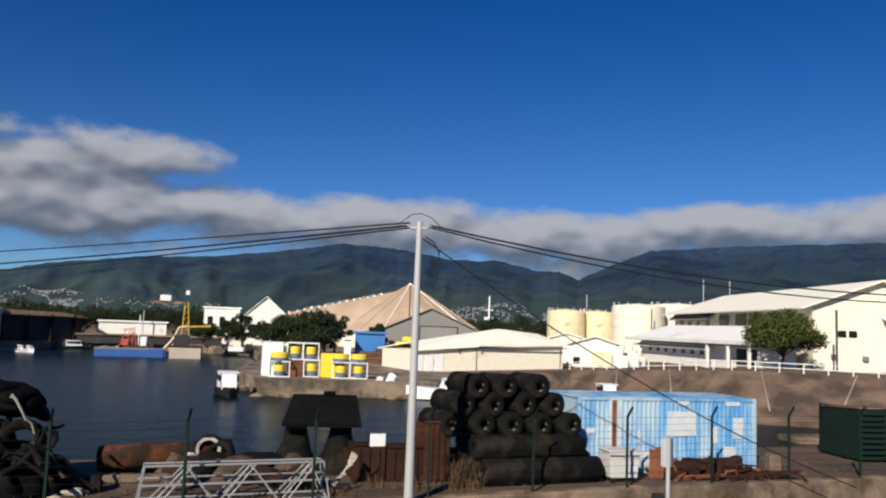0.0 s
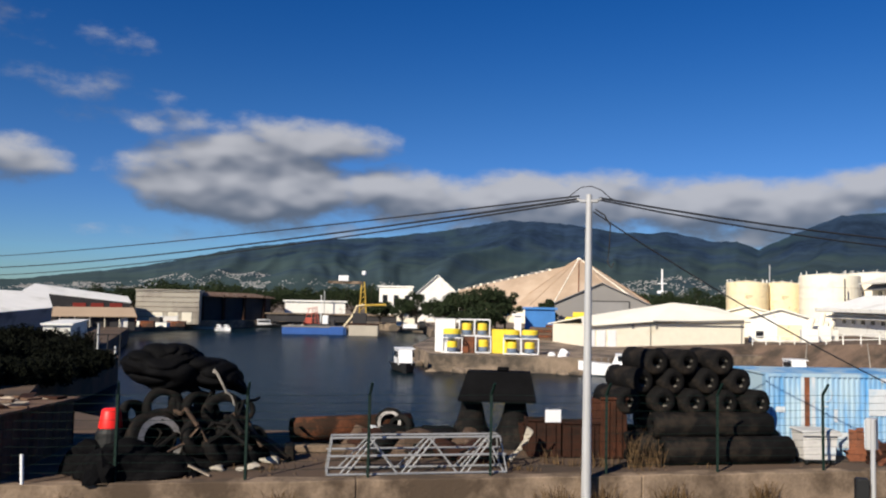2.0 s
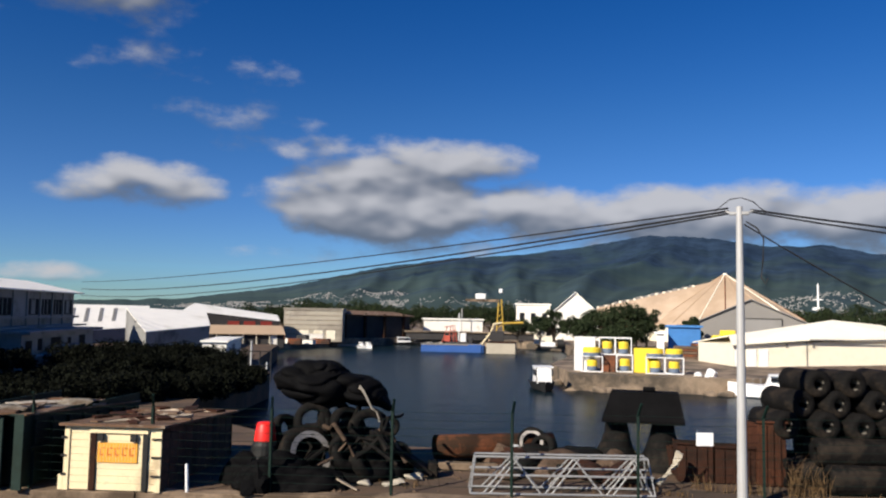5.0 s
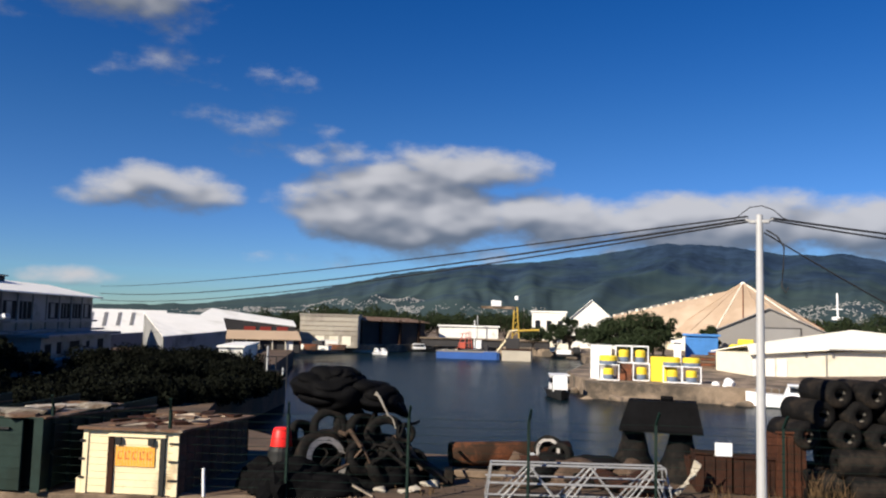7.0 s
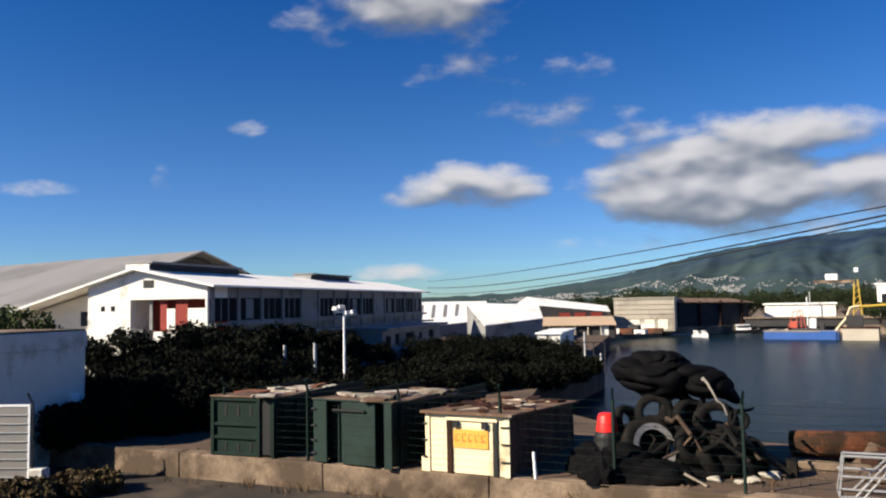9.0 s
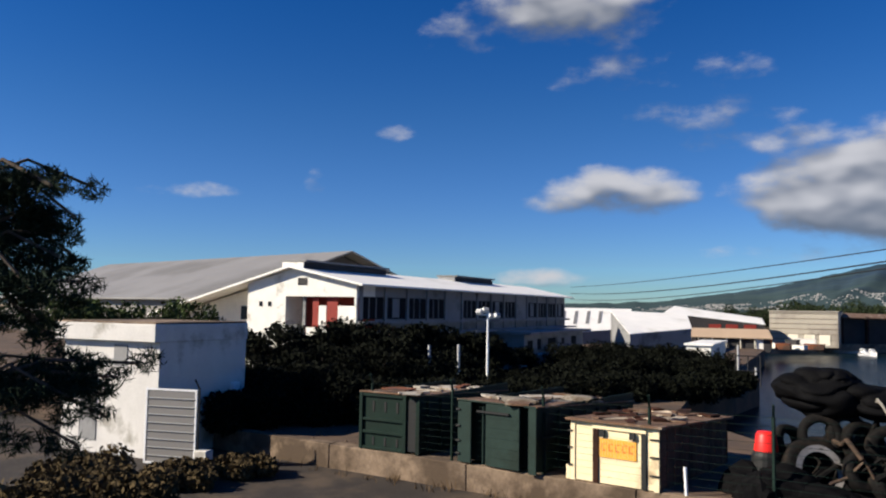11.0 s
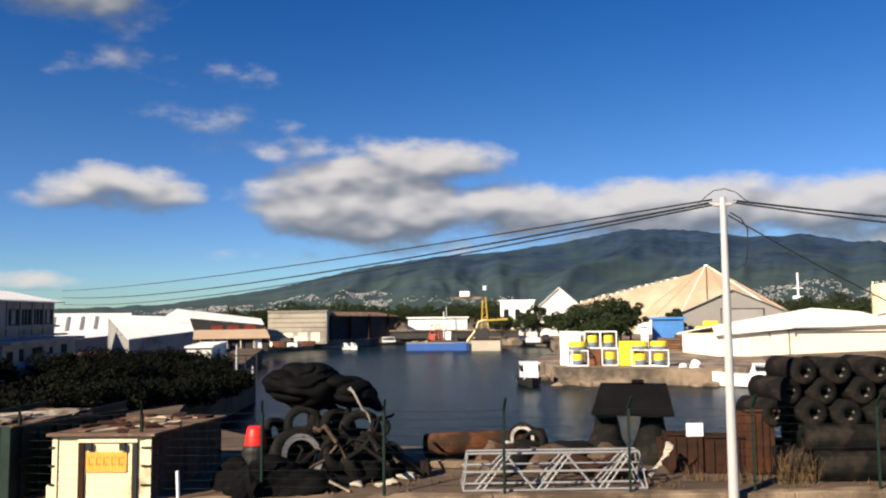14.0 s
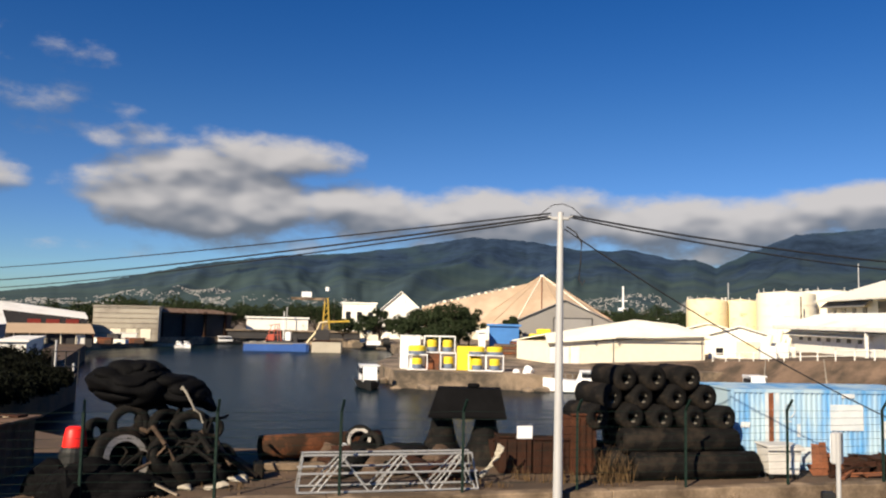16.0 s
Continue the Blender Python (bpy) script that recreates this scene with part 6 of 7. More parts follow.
SHRUBS = [(69, 33, 1.8, 2.3), (66.5, 35, 2.2, 2.6), (64, 36, 2.4, 3.2), (61.5, 36.5, 2.4, 3.4), (59, 37, 2.4, 3.1), (56.8, 38, 2.4, 2.8), (54.5, 40, 2.3, 2.4), (62.5, 31, 2.0, 2.0), (66, 30.5, 1.8, 1.8), (70, 29.5, 1.6, 1.4),
          (52.2, 42, 2.2, 1.1), (50, 43, 2.2, 1.0), (48, 44, 2.2, 1.1), (46, 46, 2.0, 1.0), (44.2, 47.5, 2.2, 1.5), (42.6, 49, 2.3, 1.8), (41, 50, 2.3, 1.7), (39.6, 50.5, 2.2, 1.7), (38.2, 50, 2.0, 1.3), (36.9, 50, 1.7, 1.0),
          (35.8, 49.5, 1.6, 0.9), (58, 32, 1.8, 1.5), (55, 33.5, 1.8, 1.3), (52, 35, 1.9, 1.3), (49, 37, 2.0, 1.3), (46.5, 38.5, 2.0, 1.2), (44, 40, 2.0, 1.2), (41.5, 41, 2.0, 1.1), (39, 43, 2.0, 1.0), (37.2, 44.5, 1.7, 0.8)] + [(37.6 + 1.15 * k, 58 + 0.4 * k, 2.5, 1.5 + 0.25 * (k % 3)) for k in range(8)]
for i, (az, d, r, h) in enumerate(SHRUBS):
    x, y = bearing(az, d)
    shrub((x, y, 0), r, h, 100 + i)
for i, (az, d, h, r) in enumerate(((78.5, 46, 5.2, 2.6), (75.8, 45, 4.6, 2.2), (73.2, 47, 5.0, 2.2), (80.5, 44, 5.4, 2.6))):
    x, y = bearing(az, d)
    tree("small_tree", (x, y, 0), h, r, 1.8, "thin dark green tree behind the gatehouse", 50 + i, 12, 0.13, 130)

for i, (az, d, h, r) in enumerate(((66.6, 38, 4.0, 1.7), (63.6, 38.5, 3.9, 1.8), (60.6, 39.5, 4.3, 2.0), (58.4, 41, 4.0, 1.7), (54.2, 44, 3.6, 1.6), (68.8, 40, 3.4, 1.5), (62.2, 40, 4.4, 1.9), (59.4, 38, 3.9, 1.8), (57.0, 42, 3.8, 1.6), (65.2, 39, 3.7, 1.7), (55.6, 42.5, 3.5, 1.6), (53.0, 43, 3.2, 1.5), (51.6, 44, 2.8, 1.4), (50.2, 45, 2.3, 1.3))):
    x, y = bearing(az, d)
    tree("bank_tree", (x, y, 0), h, r, 1.0, "bushy tree before the white building, leaves blackened as shade", 70 + i, 16, 0.11, 170, M_LEAF_SHADE, group="bank trees")

M_SCRUB = leaf_mat("dry_brown_scrub", (0.075, 0.055, 0.028))
# casuarina whose boughs hang in from beyond the gate
cas = thing("casuarina_tree", "dark casuarina tree with drooping feathery boughs", "tree", (-14.3, 0.7, -0.7), 0)
bm = bmesh.new()
tube(bm, [(0, 0, -0.1), (0.05, 0.1, 2.5), (-0.1, 0.2, 5.0), (0.0, 0.3, 7.5)], 0.16, 9)
rng = random.Random(71)
tips = []
for k in range(30):
    z0 = rng.uniform(2.2, 7.0)
    low = k % 3 == 0
    a = radians(rng.uniform(20, 160)) if not low else radians(rng.uniform(70, 115))
    ln = rng.uniform(1.2, 2.1) if not low else rng.uniform(1.6, 2.9)
    z0 = rng.uniform(3.0, 3.9) if low else rng.uniform(4.6, 7.2)
    p1 = (ln * 0.5 * math.cos(a), ln * 0.5 * math.sin(a), z0 + 0.25)
    p2 = (ln * math.cos(a), ln * math.sin(a), z0 + rng.uniform(-0.5, 0.3))
    tube(bm, [(0, 0.15, z0 - 0.2), p1, p2], 0.028, 5)
    for j in range(5):
        f = 0.35 + 0.16 * j
        tips.append((p2[0] * f + rng.uniform(-0.15, 0.15), p2[1] * f + rng.uniform(-0.15, 0.15), z0 + (p2[2] - z0) * f + rng.uniform(-0.1, 0.12), rng.uniform(0.16, 0.34)))
lp("trunk", bm, M_BARK, cas)
leaves("needles", tips, 0.11, 130, 0.25, M_NEEDLE, cas, 9, flat_k=0.7, slim=0.1)
for i, (az, d, r, h) in enumerate(((80.5, 17, 1.3, 1.1), (77, 21, 1.3, 1.0), (83, 19, 1.5, 1.6), (73, 23.5, 1.0, 0.6), (79, 24, 1.4, 1.0), (69, 24.5, 0.9, 0.5))):
    x, y = bearing(az, d)
    shrub((x, y, -0.7), r, h, 300 + i, "low tangled dry scrub beside the road", M_SCRUB, 400, 0.08)

# ---- pier with cages of yellow tanks ----
po = Vector((*bearing(8.5, 68.3), -0.4))
PT = 8.5


def pier(x, y=0.0, z=0.0):
    return pose(*po, 0, 0, PT) @ Vector((x, y, z))


def cage(x, y, z, w, h, src=None):
    o = pier(x, y, z)
    t = thing("tank_cage", "white tubular cage holding a yellow and grey tank", "cage", o, PT, "tank cages")
    r = 0.055
    for a, b in (((0, 0, 0), (w, 0, 0)), ((0, 1.1, 0), (w, 1.1, 0)), ((0, 0, h), (w, 0, h)), ((0, 1.1, h), (w, 1.1, h)), ((0, 0, 0), (0, 1.1, 0)), ((w, 0, 0), (w, 1.1, 0)), ((0, 0, h), (0, 1.1, h)), ((w, 0, h), (w, 1.1, h)),
                 ((0, 0, 0), (0, 0, h)), ((w, 0, 0), (w, 0, h)), ((0, 1.1, 0), (0, 1.1, h)), ((w, 1.1, 0), (w, 1.1, h))):
        bm = bmesh.new()
        bar(bm, Vector(a) + Vector((0, 0, r)), Vector(b) + Vector((0, 0, r)), r * 1.5, r * 1.5)
        lp("frame_bar", bm, M_HULL, t)
    tank(t, w / 2, 0.55, 0.12, min(w, 1.1) * 0.40, h - 0.35)


M_TANKGREY = mat("slate_blue_plastic", (0.13, 0.17, 0.24), 0.5, vary=0.1)


def tank(parent, x, y, z, r, h):
    bm = bmesh.new()
    lathe(bm, [(0, z), (r * 0.95, z), (r, z + 0.05), (r, z + h * 0.4)], 18)
    for q in bm.verts:
        q.co.x += x
        q.co.y += y
    lp("tank_base", bm, M_TANKGREY, parent, "slate blue lower band")
    bm = bmesh.new()
    lathe(bm, [(r, z + h * 0.4), (r, z + h * 0.85), (r * 0.85, z + h * 0.97), (r * 0.3, z + h), (0, z + h)], 18)
    for q in bm.verts:
        q.co.x += x
        q.co.y += y
    lp("tank_top", bm, M_YELLOW, parent, "bright yellow upper part")


def loose_tank(x, y, z, r, h):
    t = thing("yellow_tank", "round yellow and slate plastic tank on a cage", "tank", pier(x, y, z), PT, "loose tanks")
    tank(t, 0, 0, 0.0, r, h)


wc = thing("white_cabin_box", "tall plain white box standing on the pier", "container", pier(-4.4, 0.9), PT)
lp("body", B(0, 1.75, 0, 1.5, 0, 2.8, bevel=0.03), M_HULL, wc)
lp("lid_trim", B(-0.04, 1.79, -0.04, 1.54, 2.802, 2.87), M_HULL, wc)
cage(-3.75, -0.4, 0, 1.75, 1.25)
loose_tank(-2.9, 0.2, 1.32, 0.75, 0.75)
for x, z in ((-2.3, 1.42), (-0.95, 1.42), (-0.85, 0.0)):
    cage(x, 0.5, z, 1.3, 1.38)
bc = thing("brown_crate", "rusty brown crate stacked between white cages", "crate", pier(-2.2, 0.5), PT)
lp("body", B(0, 1.25, 0, 1.1, 0, 1.36, bevel=0.03), M_RUST, bc)
yc = thing("yellow_crate", "plain bright yellow box standing on the pier", "crate", pier(0.55, 0.6), PT)
lp("body", B(0, 1.3, 0, 1.2, 0, 2.05, bevel=0.03), M_YELLOW, yc)
lp("side_board", B(1.32, 2.1, 0.7, 1.2, 0, 2.0, bevel=0.02), M_YELLOW, yc)
cage(1.55, -0.3, 0, 1.45, 1.3)
cage(3.05, -0.3, 0, 1.45, 1.3)
loose_tank(2.25, 0.3, 1.38, 0.7, 0.72)
loose_tank(3.8, 0.3, 1.38, 0.7, 0.72)
rng = random.Random(14)
QUAY = [(-18.6, 75.9), (-13.8, 63.6), (-1.4, 66.3), (2.0, 69.5), (12.6, 76.5)]
i = 0
for (x0, y0), (x1, y1) in zip(QUAY, QUAY[1:]):
    n = int(math.hypot(x1 - x0, y1 - y0) / 0.85)
    for k in range(n):
        f = (k + rng.random()) / n
        for dz in (0,):
            i += 1
            if rng.random() < 0.35:
                continue
            rock("quay_boulder", (x0 + (x1 - x0) * f + rng.uniform(-0.5, 0.5), y0 + (y1 - y0) * f - 0.1 - 0.35 * (1 - dz) + rng.uniform(-0.3, 0.2), -1.95 + rng.uniform(-0.15, 0.15)), rng.uniform(0.3, 0.9), M_STONE, i, "brown boulder along the pier's foot", "pier boulders")
for x, y, s in ((5.6, -1.0, 0.35), (6.6, -0.9, 0.45), (6.2, -1.6, 0.25)):
    o = pier(x, y, 0)
    rock("white_buoy", (o.x, o.y, o.z), s, M_HULL, int(s * 100), "whitish plastic float lying on the pier", "loose floats", 0.9, "float")
bk = thing("black_drum_rack", "white board and black drum on the far jetty", "rack", (*bearing(13.2, 112), -0.4), 13)
lp("white_board", B(-2.6, -0.6, 0, 0.3, 0.3, 0.9), M_HULL, bk)
lp("drum", R((-0.3, 0.2, 0.7), (0.6, 0.2, 0.7), 0.65, 14), M_BLACK, bk)
lp("base", B(-2.6, 0.8, 0, 0.8, 0, 0.3), M_BLACK, bk)


# ---- boats ----
def boat(name, at, turn, length, beam, free, label, cabin=True, hull_m=None, cab=(0.3, 0.72, 0.95), dark=False):
    t = thing(name, label, "boat", at, turn, "moored boats")
    bm = bmesh.new()
    n = 10
    secs = []
    for k in range(n + 1):
        f = k / n
        w = beam / 2 * (1 - max(0, (f - 0.45) / 0.55) ** 2.2) * (0.9 + 0.1 * min(1, f * 4))
        sheer = free * (1 + 0.35 * f ** 2)
        x = length * f + (0.15 * length * 0.3 if k == n else 0)
        w = max(w, 0.02)
        secs.append([bm.verts.new((x, -w, sheer)), bm.verts.new((x, -w * 0.85, 0.1)), bm.verts.new((x, 0, -0.25)), bm.verts.new((x, w * 0.85, 0.1)), bm.verts.new((x, w, sheer))])
    for a, b in zip(secs, secs[1:]):
        for i in range(4):
            bm.faces.new((a[i], b[i], b[i + 1], a[i + 1]))
        bm.faces.new((a[4], b[4], b[0], a[0]))
    bm.faces.new(secs[0][::-1])
    lp("hull", bm, hull_m or M_HULL, t)
    if cabin:
        a, b, h = cab
        bm = bmesh.new()
        prism(bm, [(length * a, -beam * 0.36), (length * b, -beam * 0.28), (length * b, beam * 0.28), (length * a, beam * 0.36)], free, free + h)
        for q in bm.verts:
            if q.co.z > free + 0.1 and q.co.x > length * (a + b) / 2:
                q.co.x -= 0.35
        c_ = lp("cabin", bm, M_HULL, t)
        bm = bmesh.new()
        box(bm, length * a + 0.1, length * b - 0.42, -beam * 0.36 - 0.012, beam * 0.36 + 0.012, free + h * 0.5, free + h * 0.85)
        lp("cabin_window", bm, M_GLASS, c_)
        lp("roof", B(length * a - 0.15, length * b - 0.3, -beam * 0.38, beam * 0.38, free + h + 0.002, free + h + 0.08), M_HULL, c_)
    lp("rubbing_strake", B(0.05, length * 0.6, -beam / 2 - 0.03, -beam / 2 + 0.02, free - 0.12, free - 0.02), M_BLACK, t)
    bm = bmesh.new()
    for k in range(4):
        x = length * (0.62 + 0.1 * k)
        rod(bm, (x, -beam * 0.3, free), (x, -beam * 0.3, free + 0.55), 0.02, 5)
    lp("rail_posts", bm, M_GALV, t)
    return t


bx, by = bearing(-3.3, 66.0)
boat("motor_boat", (bx, by, WATER), 183, 5.7, 2.1, 0.85, "white motor cruiser with a low cabin moored at the pier", True, cab=(0.05, 0.58, 0.85))
bx, by = bearing(14.55, 67.3)
boat("work_boat", (bx, by, WATER), -70, 4.6, 2.0, 0.6, "small white workboat with dark fenders at the pier head", True, M_BLACK, cab=(0.35, 0.85, 1.2))
bx, by = bearing(-11.7, 70)
boat("work_boat", (bx, by, WATER), -80, 4.2, 1.9, 0.7, "small white fishing boat moored below the embankment", True, None, cab=(0.3, 0.7, 1.0))
for az, d, ln, s in ((27.0, 131, 1.5, 1), (27.6, 131, 1.6, 2), (25.2, 147, 5.0, 3)):
    bx, by = bearing(az, d)
    boat("far_boat", (bx, by, WATER), -60 + 30 * s, ln, 0.9 if s < 3 else 1.5, 0.45, "small white boat moored along the far quay", True, M_HULL if s < 3 else M_BLACK, cab=(0.2, 0.7, 0.5 if s < 3 else 0.9))
fb = thing("floating_jetty", "low pale floating jetty at the far quay", "jetty", (*bearing(28.2, 137), WATER), 26)
lp("deck", B(-4, 3, 0, 1.2, -0.1, 0.35), M_BLOCK, fb)

bg = thing("barge", "flat blue work barge loaded with red machinery", "barge", (*bearing(23.1, 123.5), WATER), 16)
lp("hull", B(0, 9.7, 0, 4, -0.3, 1.05, bevel=0.06), M_BLUE, bg)
lp("deck_rim", B(0.0, 9.7, -0.05, 0.1, 1.06, 1.3), M_GREYWALL, bg)
M_REDM = mat("faded_red_paint", (0.42, 0.08, 0.05), 0.6, vary=0.3, scale=0.8)
lp("stern_section", B(7.3, 9.4, -0.2, 3.9, -0.3, 1.2, bevel=0.05), M_BLUE, bg)
lp("work_deck", B(3.7, 7.4, 0.5, 3.0, 1.06, 1.55, bevel=0.08), M_DARKWALL, bg)
lp("wheelhouse", B(6.0, 6.9, 0.9, 2.2, 1.56, 2.9, bevel=0.06), M_HULL, bg)
lp("funnel", B(7.3, 7.9, 1.0, 2.0, 1.2, 2.2, bevel=0.06), M_DARKWALL, bg)
lp("winch", B(3.5, 4.5, 0.6, 2.2, 1.56, 2.5, bevel=0.1), M_REDM, bg)
for x0, x1 in ((3.2, 4.0), (4.2, 4.5), (5.0, 4.8), (5.5, 5.1)):
    lp("derrick_leg", R((x0, 0.7, 1.5), (x1, 1.2, 4.0), 0.06, 6), M_REDM, bg)
for z in (2.2, 3.0, 3.8):
    lp("derrick_brace", R((3.6, 0.9, z), (5.2, 1.0, z + 0.35), 0.05, 6), M_REDM, bg)
lp("mast", R((5.75, 1.2, 1.5), (5.75, 1.2, 6.0), 0.08, 6), M_HULL, bg)
for i in range(6):
    lp("deck_crate", B(0.3 + i * 0.5, 0.65 + i * 0.5, 0.6, 1.6, 1.06, 1.3 + 0.1 * (i % 3)), M_BLOCK if i % 2 else M_GREYWALL, bg)
b2 = thing("barge", "pale concrete-sided barge moored beside the blue one", "barge", (*bearing(18.4, 121), WATER), 14)
lp("hull", B(0, 4.4, 0, 3, -0.3, 1.6, bevel=0.06), M_BLOCK, b2)
lp("gunwale", B(-0.05, 4.45, -0.06, 3.05, 1.605, 1.75), M_DARKRUST, b2)

cr = thing("yellow_crane", "yellow lattice-legged dock crane with a bent boom", "crane", (*bearing(17.6, 126), -0.4), 17)
lp("base", B(-1.2, 1.0, 0, 2, 0, 2.0, bevel=0.05), M_DARKWALL, cr)
for x0, x1 in ((-0.2, 0.1), (0.9, 0.5)):
    lp("mast_leg", R((x0, 0.5, 1.9), (x1, 0.5, 7.0), 0.1, 8), M_CRANE, cr)
for i in range(5):
    z = 2.4 + i * 0.85
    lp("mast_brace", R((-0.1, 0.5, z), (0.75, 0.5, z + 0.8), 0.045, 6), M_CRANE, cr)
lp("arm", R((0.4, 0.5, 3.2), (4.0, 0.5, 3.4), 0.16, 8), M_CRANE, cr)
bm = bmesh.new()
tube(bm, [(0.6, 0.4, 3.3), (-0.6, 0.3, 3.1), (-1.2, 0.3, 1.6), (-2.6, 0.3, -0.2)], 0.14, 8)
lp("boom", bm, M_CREAM, cr)
lp("counter_jib", B(-5.2, 0.1, 0.3, 0.8, 6.6, 7.0), M_CONCRETE, cr)
lp("cab", B(-3.6, -2.0, 0.2, 1.0, 7.02, 7.9, bevel=0.04), M_HULL, cr)
lp("head_light", B(0.1, 0.7, 0.3, 0.9, 8.0, 8.7, bevel=0.1), M_HULL, cr)


# ---- far shore buildings ----
def far_box(name, az0, az1, d, z0, z1, depth, wall_m, roof_m, label, gable=0.0, windows=0, cat="building"):
    x0, y0 = bearing(az0, d)
    x1, y1 = bearing(az1, d)
    w = math.hypot(x1 - x0, y1 - y0)
    t = thing(name, label, cat, (x0, y0, -0.4), math.degrees(math.atan2(y1 - y0, x1 - x0)))
    z0, z1 = z0 + 0.4, z1 + 0.4
    if gable:
        bm = bmesh.new()
        gable_walls(bm, 0, w, 0, depth, z0 - 0.2, z1, z1 + gable, "y")
        lp("wall", bm, wall_m, t)
        gable_roof("roof", t, 0, w, 0, depth, z1, z1 + gable, roof_m, 0.4)
    else:
        lp("wall", B(0, w, 0, depth, z0 - 0.2, z1), wall_m, t)
        lp("roof", B(-0.3, w + 0.3, -0.3, depth + 0.3, z1 + 0.002, z1 + 0.25), roof_m, t)
    for i in range(windows):
        x = w * (i + 0.3) / windows
        lp("window", B(x, x + 0.45 * w / windows, -0.05, -0.004, z1 - 0.55 * (z1 - z0), z1 - 0.25 * (z1 - z0)), M_GLASS, t)
    return t


far_box("long_building", 22.95, 18.7, 152, -0.4, 3.0, 6, M_WHITE, M_WHITEROOF, "long low white building with a shaded strip of openings", 0, 0)
far_box("quay_wall", 24.2, 13.5, 147, -0.4, 0.7, 1.2, M_DARKWALL, M_STONE, "dark low wall along the far shore", 0, 0, "wall")
far_box("gabled_building", 13.75, 10.45, 152, -0.4, 4.7, 14, M_WHITE, M_WHITEROOF, "white building with a plain pointed gable", 3.9)
far_box("flat_building", 16.3, 13.9, 165, -0.4, 6.3, 8, M_WHITE, M_WHITEROOF, "white flat-roofed building with shaded gallery", 0, 3)
far_box("lean_to", 15.0, 13.7, 135, -0.4, 2.2, 5, M_CREAMWALL, M_GREYROOF, "cream lean-to shed beside trees", 0.8, 2, "shed")
gw = far_box("grey_warehouse", 4.04, -3.35, 112, -0.4, 3.55, 26, M_GREYWALL, M_GREYROOF, "grey sheet-metal warehouse with a tall sliding door", 3.2)
w = 2 * 112 * math.tan(radians(3.7))
bm = bmesh.new()
for a in ((w * 0.385, w * 0.395, 0.1, 4.75), (w * 0.75, w * 0.76, 0.1, 4.75), (w * 0.385, w * 0.76, 4.6, 4.75)):
    box(bm, a[0], a[1], -0.1, -0.004, a[2], a[3])
d_ = lp("door_frame", bm, M_DARKWALL, gw)
lp("sliding_door", B(w * 0.396, w * 0.749, -0.08, -0.004, 0.1, 4.59), M_GREYROOF, d_)
bb = far_box("blue_container", 5.75, 3.6, 104, -0.4, 3.05, 2.4, M_SKIPBLUE, M_SKIPBLUE, "plain blue shipping container on the quay", 0, 0, "container")
for i in range(14):
    lp("rib", B(0.1 + i * 0.28, 0.2 + i * 0.28, -0.05, -0.003, 0.1, 3.2), M_SKIPBLUE, bb)
vd = far_box("white_drum_stack", 6.5, 6.0, 102, -0.4, 2.2, 1.5, M_HULL, M_HULL, "white tank and blue drums beside a container", 0, 0, "tank")
yl = thing("yellow_loader", "yellow wheeled loader parked before the grey warehouse", "loader", (*bearing(2.9, 96), -0.3), 0)
lp("body", B(0, 3.6, 0, 1.8, 1.4, 2.6, bevel=0.15), M_YELLOW, yl)
lp("cab", B(0.9, 2.6, 0.2, 1.6, 2.6, 3.2, bevel=0.1), M_YELLOW, yl)
lp("arm", R((-0.4, 0.9, 1.4), (1.0, 0.9, 2.1), 0.16, 8), M_YELLOW, yl)
for x in (0.8, 2.9):
    lp("wheel", R((x, -0.1, 0.7), (x, 0.4, 0.7), 0.7, 14), M_RUBBER, yl)
for i, (az, h, w_) in enumerate(((4.6, 1.5, 2.6), (3.6, 1.9, 2.2), (2.6, 1.2, 3.0), (4.9, 0.9, 3.0))):
    t = thing("timber_stack", "brown stack of timber and pallets on the quay", "timber", (*bearing(az, 94 + i), -0.4), 2, "timber stacks")
    for k in range(int(h / 0.3)):
        lp("board_layer", B(-w_ / 2, w_ / 2, 0, 1.6, k * 0.3, k * 0.3 + 0.24), M_RUST if k % 2 else M_SLOPE, t)

# tan conical storage roof with ribs
ct = thing("storage_dome", "large tan cone-roofed bulk store with pale ribs", "storage shed", (*bearing(2.0, 168), -0.4), 2)
seg = 20
lp("drum_wall", R((0, 0, 0), (0, 0, 3.2), 15.6, seg), M_CREAMWALL, ct)
bm = bmesh.new()
lathe(bm, [(16.3, 3.1), (16.0, 3.5), (8.0, 8.5), (0.6, 13.1)], seg)
lp("cone_roof", bm, M_TANROOF, ct)
lp("cap", R((0, 0, 13.0), (0, 0, 13.6), 0.7, 10, 0.3), M_CREAMROOF, ct)
for k in range(seg):
    a = 6.2832 * k / seg
    lp("rib", R((16 * math.cos(a), 16 * math.sin(a), 3.6), (0.5 * math.cos(a), 0.5 * math.sin(a), 13.2), 0.11, 5), M_RUST if k % 5 == 0 else M_CREAMROOF if k % 4 == 2 else M_TANROOF, ct)
lg = thing("conveyor_shed", "long sloping tan roof running into the storage cone", "storage shed", (*bearing(10.6, 165), -0.4), math.degrees(math.atan2(bearing(2.0, 168)[1] - bearing(10.6, 165)[1], bearing(2.0, 168)[0] - bearing(10.6, 165)[0])))
ln = math.hypot(bearing(2.0, 168)[0] - bearing(10.6, 165)[0], bearing(2.0, 168)[1] - bearing(10.6, 165)[1])
lp("wall", profile_wall(0, 10, [(-4, 0), (4, 0), (4, 3.0), (-4, 3.0)]), M_CREAMWALL, lg)
lp("roof", S([(0, -7, 3.0), (ln - 9, -7, 4.2), (ln - 2, 0, 12.0), (0, 0, 6.4)], 0.2), M_TANROOF, lg)
